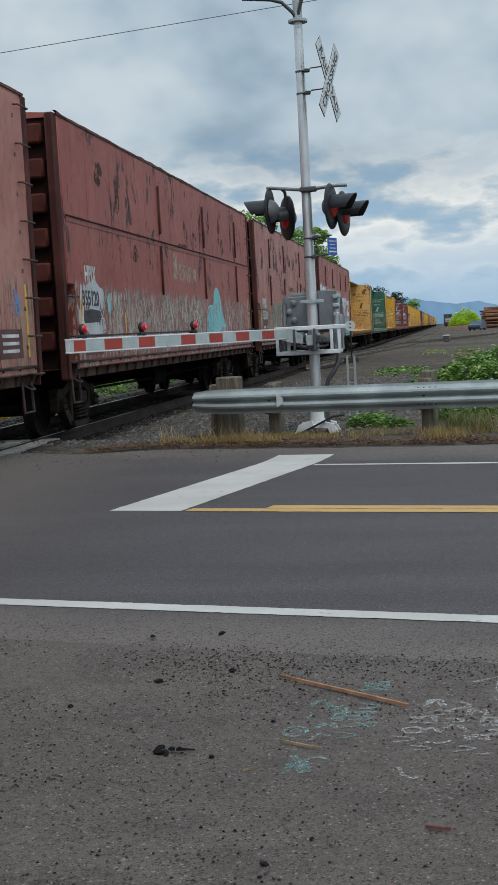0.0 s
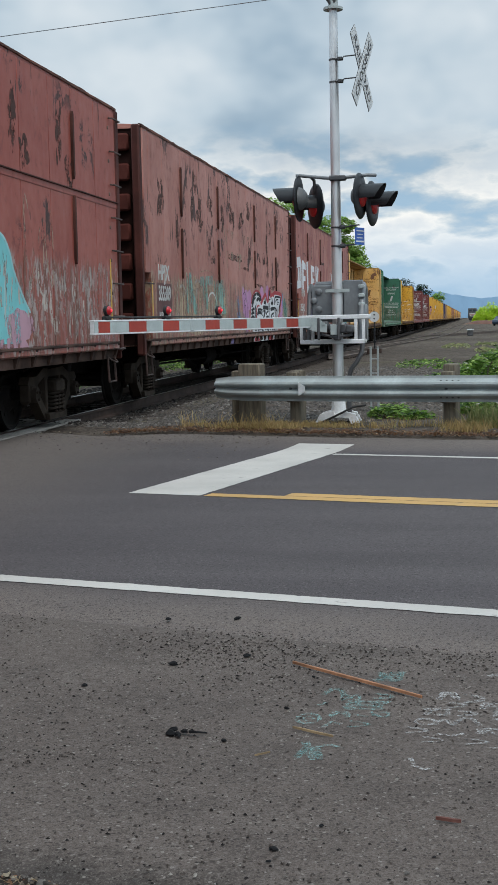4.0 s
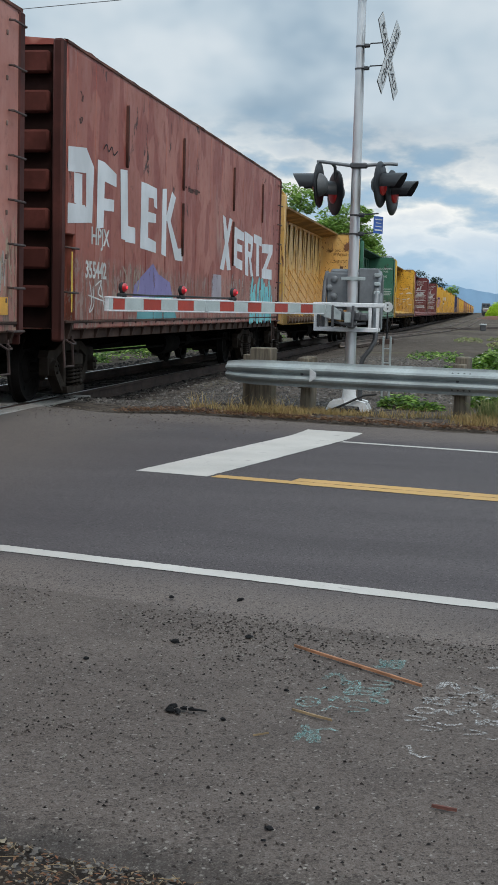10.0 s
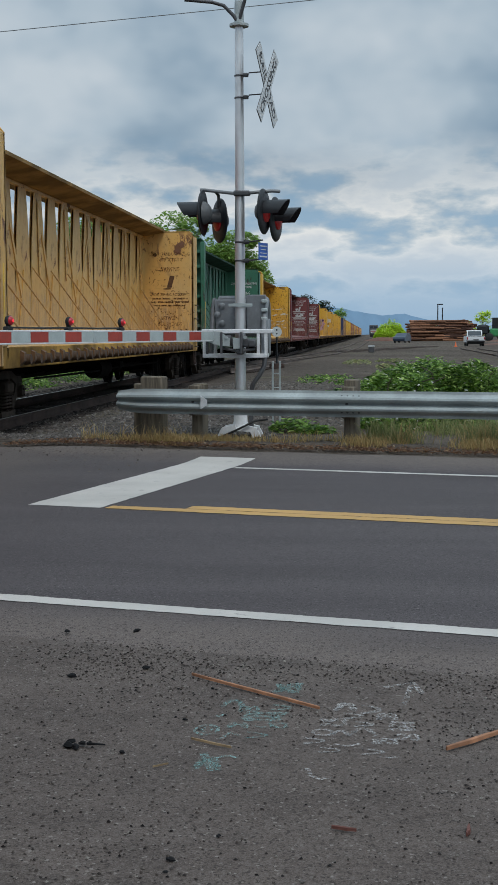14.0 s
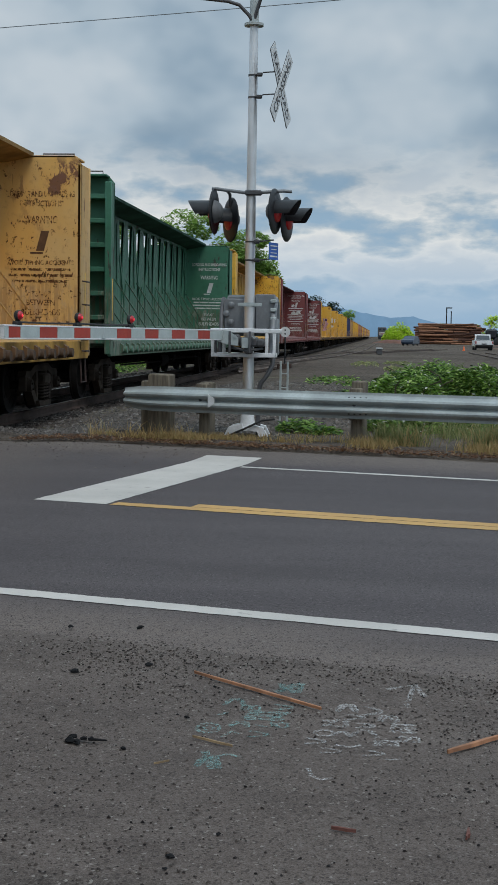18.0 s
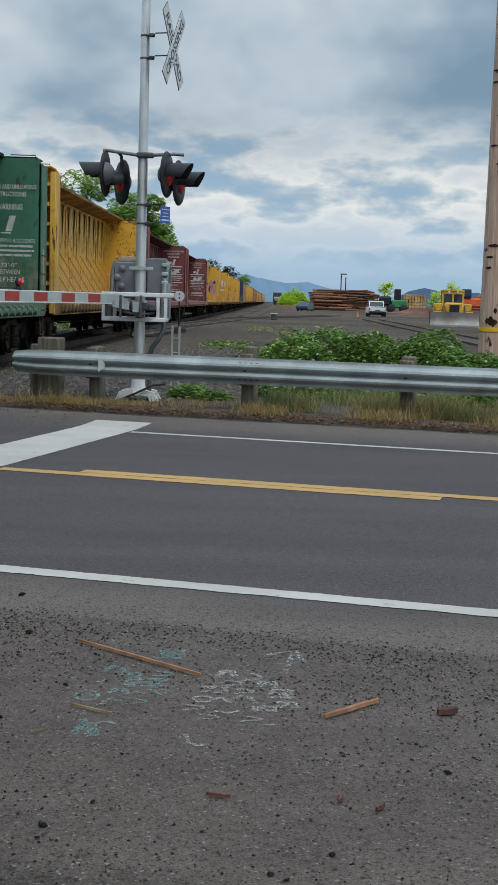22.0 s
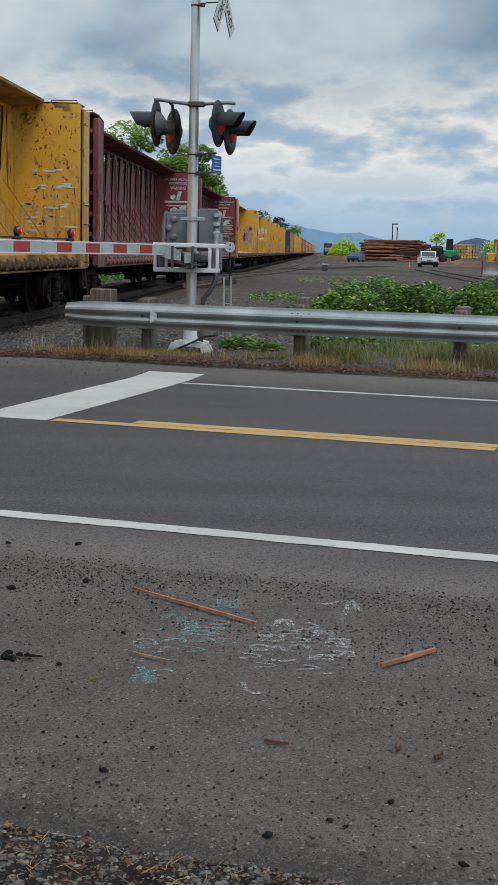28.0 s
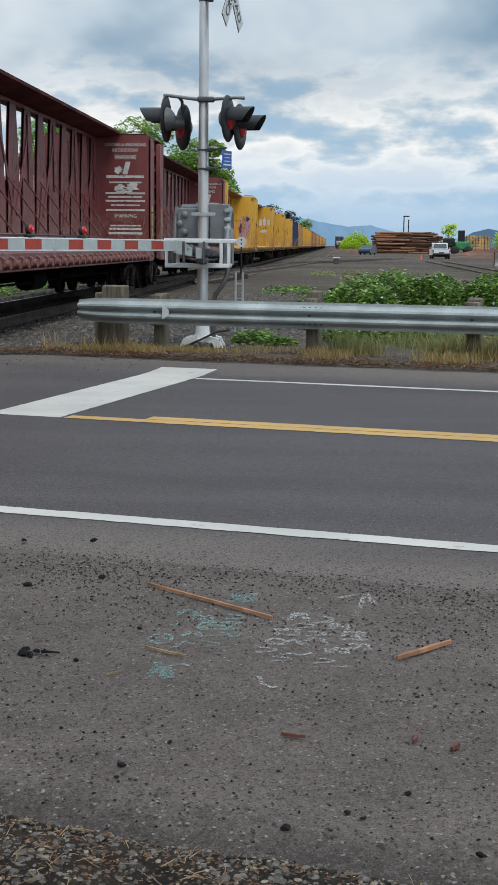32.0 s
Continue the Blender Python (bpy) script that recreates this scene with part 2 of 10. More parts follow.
class Net:
    """Short hand for wiring a material."""

    def __init__(self, name, space="Object"):
        self.m, self.nt, self.b = tree_of(name)
        if space == "World":
            g = self.nt.nodes.new("ShaderNodeNewGeometry")
            self.co = g.outputs["Position"]
        else:
            g = self.nt.nodes.new("ShaderNodeTexCoord")
            self.co = g.outputs["Object"]

    def to(self, sock, val):
        if isinstance(val, (int, float)):
            sock.default_value = val
        elif isinstance(val, tuple):
            sock.default_value = (*val, 1) if len(val) == 3 and sock.type == "RGBA" else val
        else:
            self.nt.links.new(val, sock)

    def scaled(self, sx, sy, sz, shift=(0, 0, 0), turn=0.0):
        n = self.nt.nodes.new("ShaderNodeMapping")
        n.inputs["Scale"].default_value = (sx, sy, sz)
        n.inputs["Location"].default_value = shift
        n.inputs["Rotation"].default_value = (0, 0, turn)
        self.nt.links.new(self.co, n.inputs[0])
        return n.outputs[0]

    def noise(self, scale, detail=4, rough=0.55, co=None, warp=0.0):
        n = self.nt.nodes.new("ShaderNodeTexNoise")
        n.inputs["Scale"].default_value, n.inputs["Detail"].default_value = scale, detail
        n.inputs["Roughness"].default_value, n.inputs["Distortion"].default_value = rough, warp
        self.nt.links.new(co or self.co, n.inputs[0])
        return n.outputs[0]

    def cells(self, scale, co=None, out="Distance", kind="F1"):
        n = self.nt.nodes.new("ShaderNodeTexVoronoi")
        n.feature = kind
        n.inputs["Scale"].default_value = scale
        self.nt.links.new(co or self.co, n.inputs["Vector"])
        return n.outputs[out]

    def band(self, val, lo, hi):
        n = self.nt.nodes.new("ShaderNodeMapRange")
        n.interpolation_type = "SMOOTHSTEP"
        n.inputs[1].default_value, n.inputs[2].default_value = lo, hi
        self.to(n.inputs[0], val)
        return n.outputs[0]

    def math(self, op, a, b=0.0):
        n = self.nt.nodes.new("ShaderNodeMath")
        n.operation = op
        self.to(n.inputs[0], a)
        self.to(n.inputs[1], b)
        return n.outputs[0]

    def mix(self, fac, a, b, blend="MIX"):
        n = self.nt.nodes.new("ShaderNodeMix")
        n.data_type, n.blend_type = "RGBA", blend
        self.to(n.inputs[0], fac)
        self.to(n.inputs[6], a)
        self.to(n.inputs[7], b)
        return n.outputs[2]

    def axis(self, k, co=None):
        n = self.nt.nodes.new("ShaderNodeSeparateXYZ")
        self.nt.links.new(co or self.co, n.inputs[0])
        return n.outputs[k]

    def random(self):
        return self.nt.nodes.new("ShaderNodeObjectInfo").outputs["Random"]

    def island(self):
        return self.nt.nodes.new("ShaderNodeNewGeometry").outputs["Random Per Island"]

    def bump(self, height, strength=0.3, dist=0.01):
        n = self.nt.nodes.new("ShaderNodeBump")
        n.inputs["Strength"].default_value, n.inputs["Distance"].default_value = strength, dist
        self.to(n.inputs["Height"], height)
        self.nt.links.new(n.outputs[0], self.b.inputs["Normal"])

    def done(self, color, rough=0.6, metal=0.0, spec=None):
        self.to(self.b.inputs["Base Color"], color)
        self.to(self.b.inputs["Roughness"], rough)
        self.to(self.b.inputs["Metallic"], metal)
        if spec is not None:
            self.b.inputs["Specular IOR Level"].default_value = spec
        return self.m


def plain(name, color, rough=0.6, metal=0.0, vary=0.25, scale=6.0, bump=0.1, spec=None):
    """A plain worn surface: broad stains and a fine grain."""
    n = Net(name)
    dark = tuple(c * (1 - vary) for c in color)
    light = tuple(min(1, c * (1 + 0.5 * vary)) for c in color)
    a = n.mix(n.band(n.noise(scale * 0.35, 4), 0.35, 0.68), dark, light)
    c = n.mix(n.band(n.noise(scale * 6, 3), 0.3, 0.75), a, n.mix(0.35, a, tuple(k * 0.6 for k in color)))
    n.bump(n.noise(scale * 5, 4), bump, 0.004)
    return n.done(c, n.math("ADD", n.math("MULTIPLY", n.noise(scale * 2, 3), 0.25), rough - 0.12), metal, spec)


def car_paint(name, color, fade, rust=(0.045, 0.024, 0.024), wear=0.5, grime=0.5, rough=0.50, flake=(0.40, 0.345, 0.30), top=2.15, brush=0.0):
    """Old freight car paint: faded sheets, streaks that run down, peeled patches, and flaked paint with rust runs below an uneven edge."""
    n = Net(name)
    sheet = n.noise(0.8, 6, 0.6, n.scaled(1, 1, 0.75), 0.4)
    streak = n.noise(1.0, 5, 0.6, n.scaled(2.6, 2.6, 0.22))
    c = n.mix(n.band(n.math("ADD", n.math("MULTIPLY", sheet, 0.75), n.math("MULTIPLY", streak, 0.25)), 0.38, 0.62), color, fade)
    # every sheet has faded in its own way
    c = n.mix(n.math("MULTIPLY", n.random(), 0.38), c, n.mix(1.0, c, (0.74, 0.66, 0.64), "MULTIPLY"))
    if brush:
        roller = n.band(n.noise(1.0, 2, 0.4, n.scaled(2.3, 2.3, 1.1, (5, 5, 5)), 0.2), 0.51, 0.55)
        c = n.mix(n.math("MULTIPLY", roller, brush), c, n.mix(1.0, color, (0.80, 0.55, 0.52), "MULTIPLY"))
        pale = n.band(n.noise(1.0, 4, 0.6, n.scaled(1.4, 1.4, 0.5, (1, 9, 5)), 0.3), 0.60, 0.70)
        c = n.mix(n.math("MULTIPLY", pale, brush * 0.6), c, (0.38, 0.24, 0.20))
    fine = n.noise(7.0, 5, 0.65, n.scaled(1, 1, 0.85))
    c = n.mix(n.math("MULTIPLY", n.band(fine, 0.52, 0.75), 0.7), c, n.mix(0.5, c, rust))
    # paint that has come off in ragged patches and in lines beside the seams
    iso = n.noise(1.0, 10, 0.68, n.scaled(1.9, 1.9, 1.5, (3, 1, 2)), 0.35)
    run = n.noise(1.0, 8, 0.62, n.scaled(4.6, 4.6, 0.9, (8, 3, 2)), 0.4)
    patch = n.band(n.noise(0.62, 3, 0.5, n.scaled(1, 1, 1.2, (4, 4, 1))), 0.47, 0.58)
    th = 0.625 - 0.09 * wear
    high = n.math("MULTIPLY", patch, n.band(n.axis(2), 2.15, 2.5))
    peel = n.math("MULTIPLY", n.math("MAXIMUM", n.band(iso, th, th + 0.012), n.band(run, th + 0.035, th + 0.047)), high)
    rim = n.math("MULTIPLY", n.band(iso, th - 0.03, th), high)
    c = n.mix(n.math("MULTIPLY", rim, 0.45), c, n.mix(1.0, color, (0.5, 0.4, 0.4), "MULTIPLY"))
    c = n.mix(peel, c, n.mix(n.band(n.noise(16, 4, 0.6), 0.4, 0.65), rust, n.mix(0.5, rust, (0.16, 0.075, 0.06))))
    # the lower side
    edge = n.math("ADD", n.axis(2), n.math("MULTIPLY", n.noise(1.0, 5, 0.7, n.scaled(6.5, 6.5, 0.5, (1, 7, 3))), 0.7))
    foot = n.band(edge, top + 0.44, top + 0.26)
    runs = n.noise(1.0, 5, 0.66, n.scaled(14, 14, 0.9, (9, 4, 1)))
    c = n.mix(n.math("MULTIPLY", n.math("MULTIPLY", n.band(runs, 0.53, 0.45), foot), grime), c, n.mix(0.7, rust, (0.17, 0.062, 0.028)))
    chip = n.noise(1.0, 8, 0.74, n.scaled(8.5, 8.5, 3.4, (2, 2, 8)), 0.5)
    where = n.band(n.noise(1.0, 4, 0.6, n.scaled(1.5, 1.5, 1.1, (6, 1, 3))), 0.32, 0.62)
    chips = n.math("MULTIPLY", n.band(chip, 0.505, 0.545), n.math("MULTIPLY", foot, n.math("ADD", n.math("MULTIPLY", where, 0.8), 0.2)))
    c = n.mix(n.math("MULTIPLY", chips, grime), c, n.mix(n.noise(3.0, 3, 0.6), flake, tuple(k * 0.55 for k in flake)))
    low = n.band(n.axis(2), 2.0, 0.9)
    dirt = n.math("MULTIPLY", n.band(n.noise(2.3, 5, 0.6, n.scaled(1, 1, 0.35)), 0.35, 0.7), low)
    c = n.mix(n.math("MULTIPLY", dirt, grime * 0.45), c, (0.06, 0.045, 0.038))
    buckle = n.noise(1.0, 3, 0.5, n.scaled(1.5, 1.5, 0.8))
    n.bump(n.math("ADD", buckle, n.math("ADD", n.math("MULTIPLY", fine, 0.06), n.math("MULTIPLY", n.math("ADD", peel, chips), -0.08))), 0.55, 0.05)
    return n.done(c, n.math("ADD", rough - 0.1, n.math("ADD", n.math("MULTIPLY", fine, 0.3), n.math("MULTIPLY", peel, 0.25))), 0.0, 0.46)


M = {}
M["brown"] = car_paint("brown_paint", (0.335, 0.114, 0.083), (0.44, 0.185, 0.145), wear=0.62, grime=0.9, flake=(0.42, 0.33, 0.23))
M["brown_d"] = car_paint("faded_rose_brown_paint", (0.298, 0.077, 0.050), (0.395, 0.138, 0.099), wear=0.12, grime=0.6, brush=0.9, top=1.85)
M["brown_b"] = car_paint("red_brown_paint", (0.280, 0.056, 0.037), (0.330, 0.083, 0.059), wear=0.55, grime=0.8, flake=(0.50, 0.45, 0.42))
M["tan"] = car_paint("tan_yellow_paint", (0.63, 0.355, 0.095), (0.60, 0.385, 0.15), (0.16, 0.07, 0.03), wear=0.35, grime=0.35)
M["yellow"] = car_paint("golden_yellow_paint", (0.66, 0.36, 0.03), (0.60, 0.35, 0.06), (0.10, 0.045, 0.02), wear=0.45, grime=0.4)
M["green"] = car_paint("dark_green_paint", (0.028, 0.125, 0.07), (0.045, 0.16, 0.10), (0.03, 0.05, 0.035), wear=0.25, grime=0.4)
M["maroon"] = car_paint("maroon_paint", (0.155, 0.030, 0.030), (0.19, 0.05, 0.048), (0.05, 0.02, 0.02), wear=0.35, grime=0.4)
M["navy"] = car_paint("navy_paint", (0.02, 0.03, 0.10), (0.05, 0.06, 0.13), wear=0.3)
M["ochre"] = car_paint("ochre_paint", (0.45, 0.25, 0.08), (0.42, 0.28, 0.14), wear=0.5)
# underframe and wheels: near-black base colours with hardly any gloss
M["under"] = plain("underframe_black", (0.0105, 0.009, 0.0085), 0.9, 0.0, 0.4, 5, 0.3, 0.03)
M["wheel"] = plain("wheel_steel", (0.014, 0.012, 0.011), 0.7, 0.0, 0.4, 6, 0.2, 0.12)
M["rim"] = plain("polished_tread", (0.32, 0.30, 0.28), 0.32, 0.9, 0.25, 10, 0.05)
M["mark_yellow"] = plain("reflective_yellow", (0.75, 0.45, 0.02), 0.45, 0, 0.2, 12)
M["white_paint"] = plain("white_lettering", (0.62, 0.62, 0.60), 0.6, 0, 0.3, 10)
M["dark_letter"] = plain("worn_brown_lettering", (0.16, 0.07, 0.025), 0.7, 0, 0.5, 9)
M["alu"] = plain("aluminium_mast", (0.72, 0.72, 0.72), 0.36, 0.75, 0.0, 0.6, 0.0)
M["galv"] = plain("galvanised_steel", (0.36, 0.40, 0.40), 0.66, 0.0, 0.26, 5, 0.10, 0.4)
M["wire"] = plain("grey_wire", (0.20, 0.21, 0.22), 0.6, 0.3, 0.1, 6, 0)
M["silver_paint"] = plain("silver_grey_paint", (0.185, 0.195, 0.205), 0.45, 0.2, 0.3, 6, 0.05)
M["white_steel"] = plain("white_painted_steel", (0.70, 0.71, 0.72), 0.45, 0, 0.15, 8, 0.05)
M["black"] = plain("black_painted_metal", (0.014, 0.015, 0.018), 0.46, 0, 0.3, 9, 0.05, 0.42)
M["dark_grey"] = plain("dark_grey_casting", (0.09, 0.09, 0.095), 0.55, 0.3, 0.3, 9, 0.1)
M["rubber"] = plain("black_rubber", (0.02, 0.02, 0.02), 0.75, 0, 0.3, 12)
M["sign_blue"] = plain("blue_sign_sheet", (0.02, 0.10, 0.42), 0.4, 0, 0.12, 12)
M["gate_red"] = plain("red_reflective_sheet", (0.38, 0.038, 0.02), 0.42, 0, 0.15, 14)
M["gate_white"] = plain("white_reflective_sheet", (0.42, 0.47, 0.465), 0.42, 0, 0.12, 14)
M["sign_white"] = plain("white_sign_sheet", (0.60, 0.62, 0.63), 0.5, 0, 0.12, 10)
M["concrete"] = plain("weathered_concrete", (0.36, 0.345, 0.32), 0.85, 0, 0.35, 4, 0.4)
M["rail"] = plain("rusty_rail_steel", (0.060, 0.040, 0.033), 0.75, 0.0, 0.4, 4, 0.2, 0.15)
M["railhead"] = plain("polished_rail_head", (0.30, 0.29, 0.28), 0.3, 0.9, 0.25, 3, 0.05)
M["rustyhead"] = plain("rust_brown_rail_head", (0.125, 0.088, 0.068), 0.7, 0.0, 0.4, 3, 0.05)
M["tie"] = plain("creosoted_timber", (0.036, 0.028, 0.024), 0.9, 0, 0.45, 4, 0.5, 0.1)
M["orange"] = plain("orange_machine_paint", (0.70, 0.11, 0.02), 0.5, 0, 0.25, 3)
M["cat"] = plain("yellow_machine_paint", (0.62, 0.36, 0.03), 0.5, 0, 0.25, 3)
M["bladesteel"] = plain("worn_blade_steel", (0.38, 0.35, 0.32), 0.45, 0.4, 0.35, 2)
M["car_white"] = plain("white_car_paint", (0.72, 0.73, 0.74), 0.3, 0, 0.06, 2, 0.0)
M["car_blue"] = plain("blue_grey_car_paint", (0.030, 0.045, 0.072), 0.35, 0.0, 0.08, 2, 0.0, 0.35)
M["window"] = plain("dark_tinted_glass", (0.03, 0.04, 0.05), 0.08, 0, 0.1, 2, 0.0, 0.8)
M["chrome"] = plain("bright_metal", (0.6, 0.6, 0.62), 0.2, 0.9, 0.1, 6, 0)
M["lamp_off"] = plain("red_lamp_glass", (0.35, 0.01, 0.012), 0.25, 0, 0.1, 8, 0)
M["cone"] = plain("orange_cone_plastic", (0.85, 0.16, 0.03), 0.5, 0, 0.1, 8)
M["green_machine"] = plain("green_machine_paint", (0.03, 0.22, 0.07), 0.5, 0, 0.25, 3)
M["stick"] = plain("split_orange_wood", (0.34, 0.155, 0.078), 0.7, 0, 0.4, 30, 0.4)
M["straw"] = plain("dry_straw", (0.27, 0.185, 0.10), 0.8, 0, 0.45, 20, 0.2)
M["coal"] = plain("black_debris", (0.012, 0.012, 0.013), 0.8, 0, 0.4, 30, 0.4, 0.12)
M["scar"] = plain("dark_pole_scar", (0.035, 0.018, 0.014), 0.9, 0, 0.4, 25, 0.5, 0.1)
M["bark"] = plain("dark_red_bark", (0.10, 0.035, 0.025), 0.8, 0, 0.45, 25, 0.5)


def glow(name, color, strength):
    m, nt, b = tree_of(name)
    b.inputs["Base Color"].default_value = (*color, 1)
    b.inputs["Emission Color"].default_value = (*color, 1)
    b.inputs["Emission Strength"].default_value = strength
    b.inputs["Roughness"].default_value = 0.3
    return m


M["lamp_red"] = glow("lit_red_lens", (0.36, 0.009, 0.015), 0.05)
M["lamp_hot"] = glow("bright_red_spot", (0.95, 0.03, 0.05), 0.75)
# flasher lenses get a faint glow of their own
M["lamp_dim"] = glow("dim_red_lens", (0.36, 0.012, 0.014), 0.06)


def wood_post():
    n = Net("weathered_post_timber")
    g = n.noise(3.0, 6, 0.65, n.scaled(9, 9, 0.7))
    c = n.mix(n.band(g, 0.3, 0.7), (0.07, 0.055, 0.04), (0.18, 0.152, 0.112))
    c = n.mix(n.math("MULTIPLY", n.band(n.noise(2.0, 4), 0.5, 0.7), 0.5), c, (0.13, 0.14, 0.075))
    n.bump(g, 0.6, 0.01)
    return n.done(c, 0.85)


M["post"] = wood_post()


def pole_wood():
    n = Net("utility_pole_timber")
    g = n.noise(2.5, 6, 0.65, n.scaled(10, 10, 0.5))
    c = n.mix(n.band(g, 0.3, 0.72), (0.31, 0.195, 0.142), (0.55, 0.385, 0.305))
    scar = n.band(n.noise(1.0, 5, 0.6, n.scaled(6, 6, 2.4), 0.6), 0.645, 0.675)
    c = n.mix(scar, c, (0.035, 0.018, 0.014))
    n.bump(n.math("SUBTRACT", g, n.math("MULTIPLY", scar, 0.6)), 0.6, 0.02)
    return n.done(c, 0.85)


M["pole"] = pole_wood()


def log_bark():
    n = Net("log_bark")
    g = n.noise(2.0, 6, 0.65, n.scaled(0.6, 6, 6))
    a = n.mix(n.band(n.random(), 0.15, 0.85), (0.065, 0.026, 0.016), (0.36, 0.165, 0.085))
    c = n.mix(n.band(g, 0.35, 0.7), n.mix(0.6, a, (0.06, 0.03, 0.02)), a)
    n.bump(g, 0.8, 0.04)
    return n.done(c, 0.9)


M["log"] = log_bark()


def asphalt(name, base, light, stone, dust=None):
    """Worn asphalt: fine mineral grain, sparse flecks, long wear bands; dust is brown dirt that gathers along the edges of the road."""
    n = Net(name, "World")
    wear = n.noise(0.9, 4, 0.55, n.scaled(0.35, 1.4, 1, turn=0.252))
    c = n.mix(n.band(wear, 0.35, 0.66), base, light)
    if dust:
        v = n.math("ADD", n.math("MULTIPLY", n.axis(0), 0.25), n.math("MULTIPLY", n.axis(1), 0.968))
        v = n.math("ADD", v, n.math("MULTIPLY", n.math("SUBTRACT", n.noise(1.6, 5, 0.6, n.scaled(0.5, 1, 1)), 0.5), 0.7))
        edge = n.math("MAXIMUM", n.band(v, 6.3, 5.5), n.band(v, 13.0, 14.0))
        edge = n.math("MAXIMUM", edge, n.math("MULTIPLY", n.band(n.axis(0), -2.6, -5.0), 1.0))
        c = n.mix(edge, c, dust)
    c = n.mix(n.band(n.noise(9.0, 4, 0.6), 0.35, 0.7), c, n.mix(0.22, c, light))
    if not dust:
        c = n.mix(n.math("MULTIPLY", n.band(n.noise(2.4, 6, 0.68), 0.45, 0.64), 0.42), c, (0.050, 0.039, 0.035))
        # dark rim where the paving breaks off into the soil
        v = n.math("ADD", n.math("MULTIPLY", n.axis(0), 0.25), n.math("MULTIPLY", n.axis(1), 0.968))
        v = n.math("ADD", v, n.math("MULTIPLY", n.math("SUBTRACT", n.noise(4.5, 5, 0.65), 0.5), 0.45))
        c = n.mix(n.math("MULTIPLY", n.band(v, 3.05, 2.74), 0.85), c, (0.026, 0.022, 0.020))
    grit = n.noise(150, 5, 0.82)
    c = n.mix(n.math("MULTIPLY", n.band(grit, 0.50, 0.66), 0.8), c, n.mix(0.45, c, stone))
    c = n.mix(n.math("MULTIPLY", n.band(grit, 0.49, 0.36), 0.85), c, tuple(k * 0.4 for k in base))
    coarse = n.noise(46, 4, 0.75)
    c = n.mix(n.math("MULTIPLY", n.band(coarse, 0.52, 0.68), 0.5), c, n.mix(0.35, c, stone))
    c = n.mix(n.math("MULTIPLY", n.band(coarse, 0.48, 0.34), 0.6), c, tuple(k * 0.5 for k in base))
    fleck = n.cells(130.0, None, "Color")
    c = n.mix(n.math("MULTIPLY", n.band(n.axis(0, fleck), 0.97, 0.99), 0.6), c, stone)
    c = n.mix(n.math("MULTIPLY", n.band(n.axis(1, fleck), 0.90, 0.95), 0.75), c, tuple(k * 0.35 for k in base))
    oil = n.noise(0.55, 5, 0.6, n.scaled(0.25, 1.6, 1, (2, 5, 0), 0.252))
    c = n.mix(n.math("MULTIPLY", n.band(oil, 0.5, 0.7), 0.25), c, tuple(k * 0.6 for k in base))
    n.bump(n.math("ADD", grit, n.math("MULTIPLY", n.noise(70, 3), 0.5)), 0.35, 0.004)
    return n.done(c, 0.9, 0, 0.18)


M["road"] = asphalt("road_asphalt", (0.065, 0.0555, 0.058), (0.082, 0.071, 0.0725), (0.19, 0.174, 0.168), (0.142, 0.116, 0.102))
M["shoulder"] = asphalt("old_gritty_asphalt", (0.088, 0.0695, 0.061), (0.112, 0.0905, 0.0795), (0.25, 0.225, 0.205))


def yard():
    n = Net("yard_gravel", "World")
    d = n.cells(14)
    broad = n.noise(0.05, 5, 0.6)
    mid = n.noise(0.7, 5, 0.6)
    c = n.mix(n.band(broad, 0.38, 0.62), (0.085, 0.068, 0.057), (0.135, 0.112, 0.093))
    c = n.mix(n.band(mid, 0.4, 0.75), c, n.mix(0.5, c, (0.045, 0.038, 0.033)))
    c = n.mix(n.band(n.noise(0.16, 5, 0.65, None, 0.6), 0.56, 0.68), c, (0.125, 0.112, 0.075))
    c = n.mix(n.math("MULTIPLY", n.band(d, 0.3, 0.12), 0.5), c, (0.17, 0.16, 0.15))
    grain = n.noise(22, 5, 0.8)
    c = n.mix(n.band(grain, 0.5, 0.36), c, (0.022, 0.019, 0.017))
    c = n.mix(n.math("MULTIPLY", n.band(grain, 0.54, 0.68), 0.6), c, (0.16, 0.145, 0.13))
    coarse = n.noise(2.6, 6, 0.8)
    c = n.mix(n.math("MULTIPLY", n.band(coarse, 0.49, 0.38), 0.7), c, (0.030, 0.026, 0.022))
    c = n.mix(n.math("MULTIPLY", n.band(coarse, 0.54, 0.66), 0.6), c, (0.165, 0.145, 0.122))
    # shade under the train, painted into the ground along the main track
    off_track = n.math("ABSOLUTE", n.math("ADD", n.axis(0), 6.63))
    c = n.mix(n.math("MULTIPLY", n.band(n.math("ADD", off_track, n.math("MULTIPLY", mid, 0.5)), 1.75, 1.15), 0.85), c, (0.014, 0.012, 0.011))
    n.bump(n.math("ADD", n.math("MULTIPLY", d, -0.6), grain), 0.8, 0.03)
    return n.done(c, 1.0, 0, 0.03)


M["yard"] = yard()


def line_paint(name, col):
    n = Net(name, "World")
    wear = n.band(n.noise(7, 6, 0.7), 0.60, 0.70)
    c = n.mix(n.band(n.noise(1.3, 4), 0.3, 0.7), tuple(k * 0.82 for k in col), col)
    c = n.mix(n.math("MULTIPLY", n.band(n.noise(90, 3, 0.7), 0.55, 0.75), 0.35), c, (0.12, 0.115, 0.11))
    c = n.mix(n.math("MULTIPLY", wear, 0.6), c, (0.13, 0.125, 0.12))
    n.bump(n.noise(110, 3), 0.4, 0.004)
    return n.done(c, 0.7)


M["line_white"] = line_paint("white_road_paint", (0.48, 0.45, 0.415))
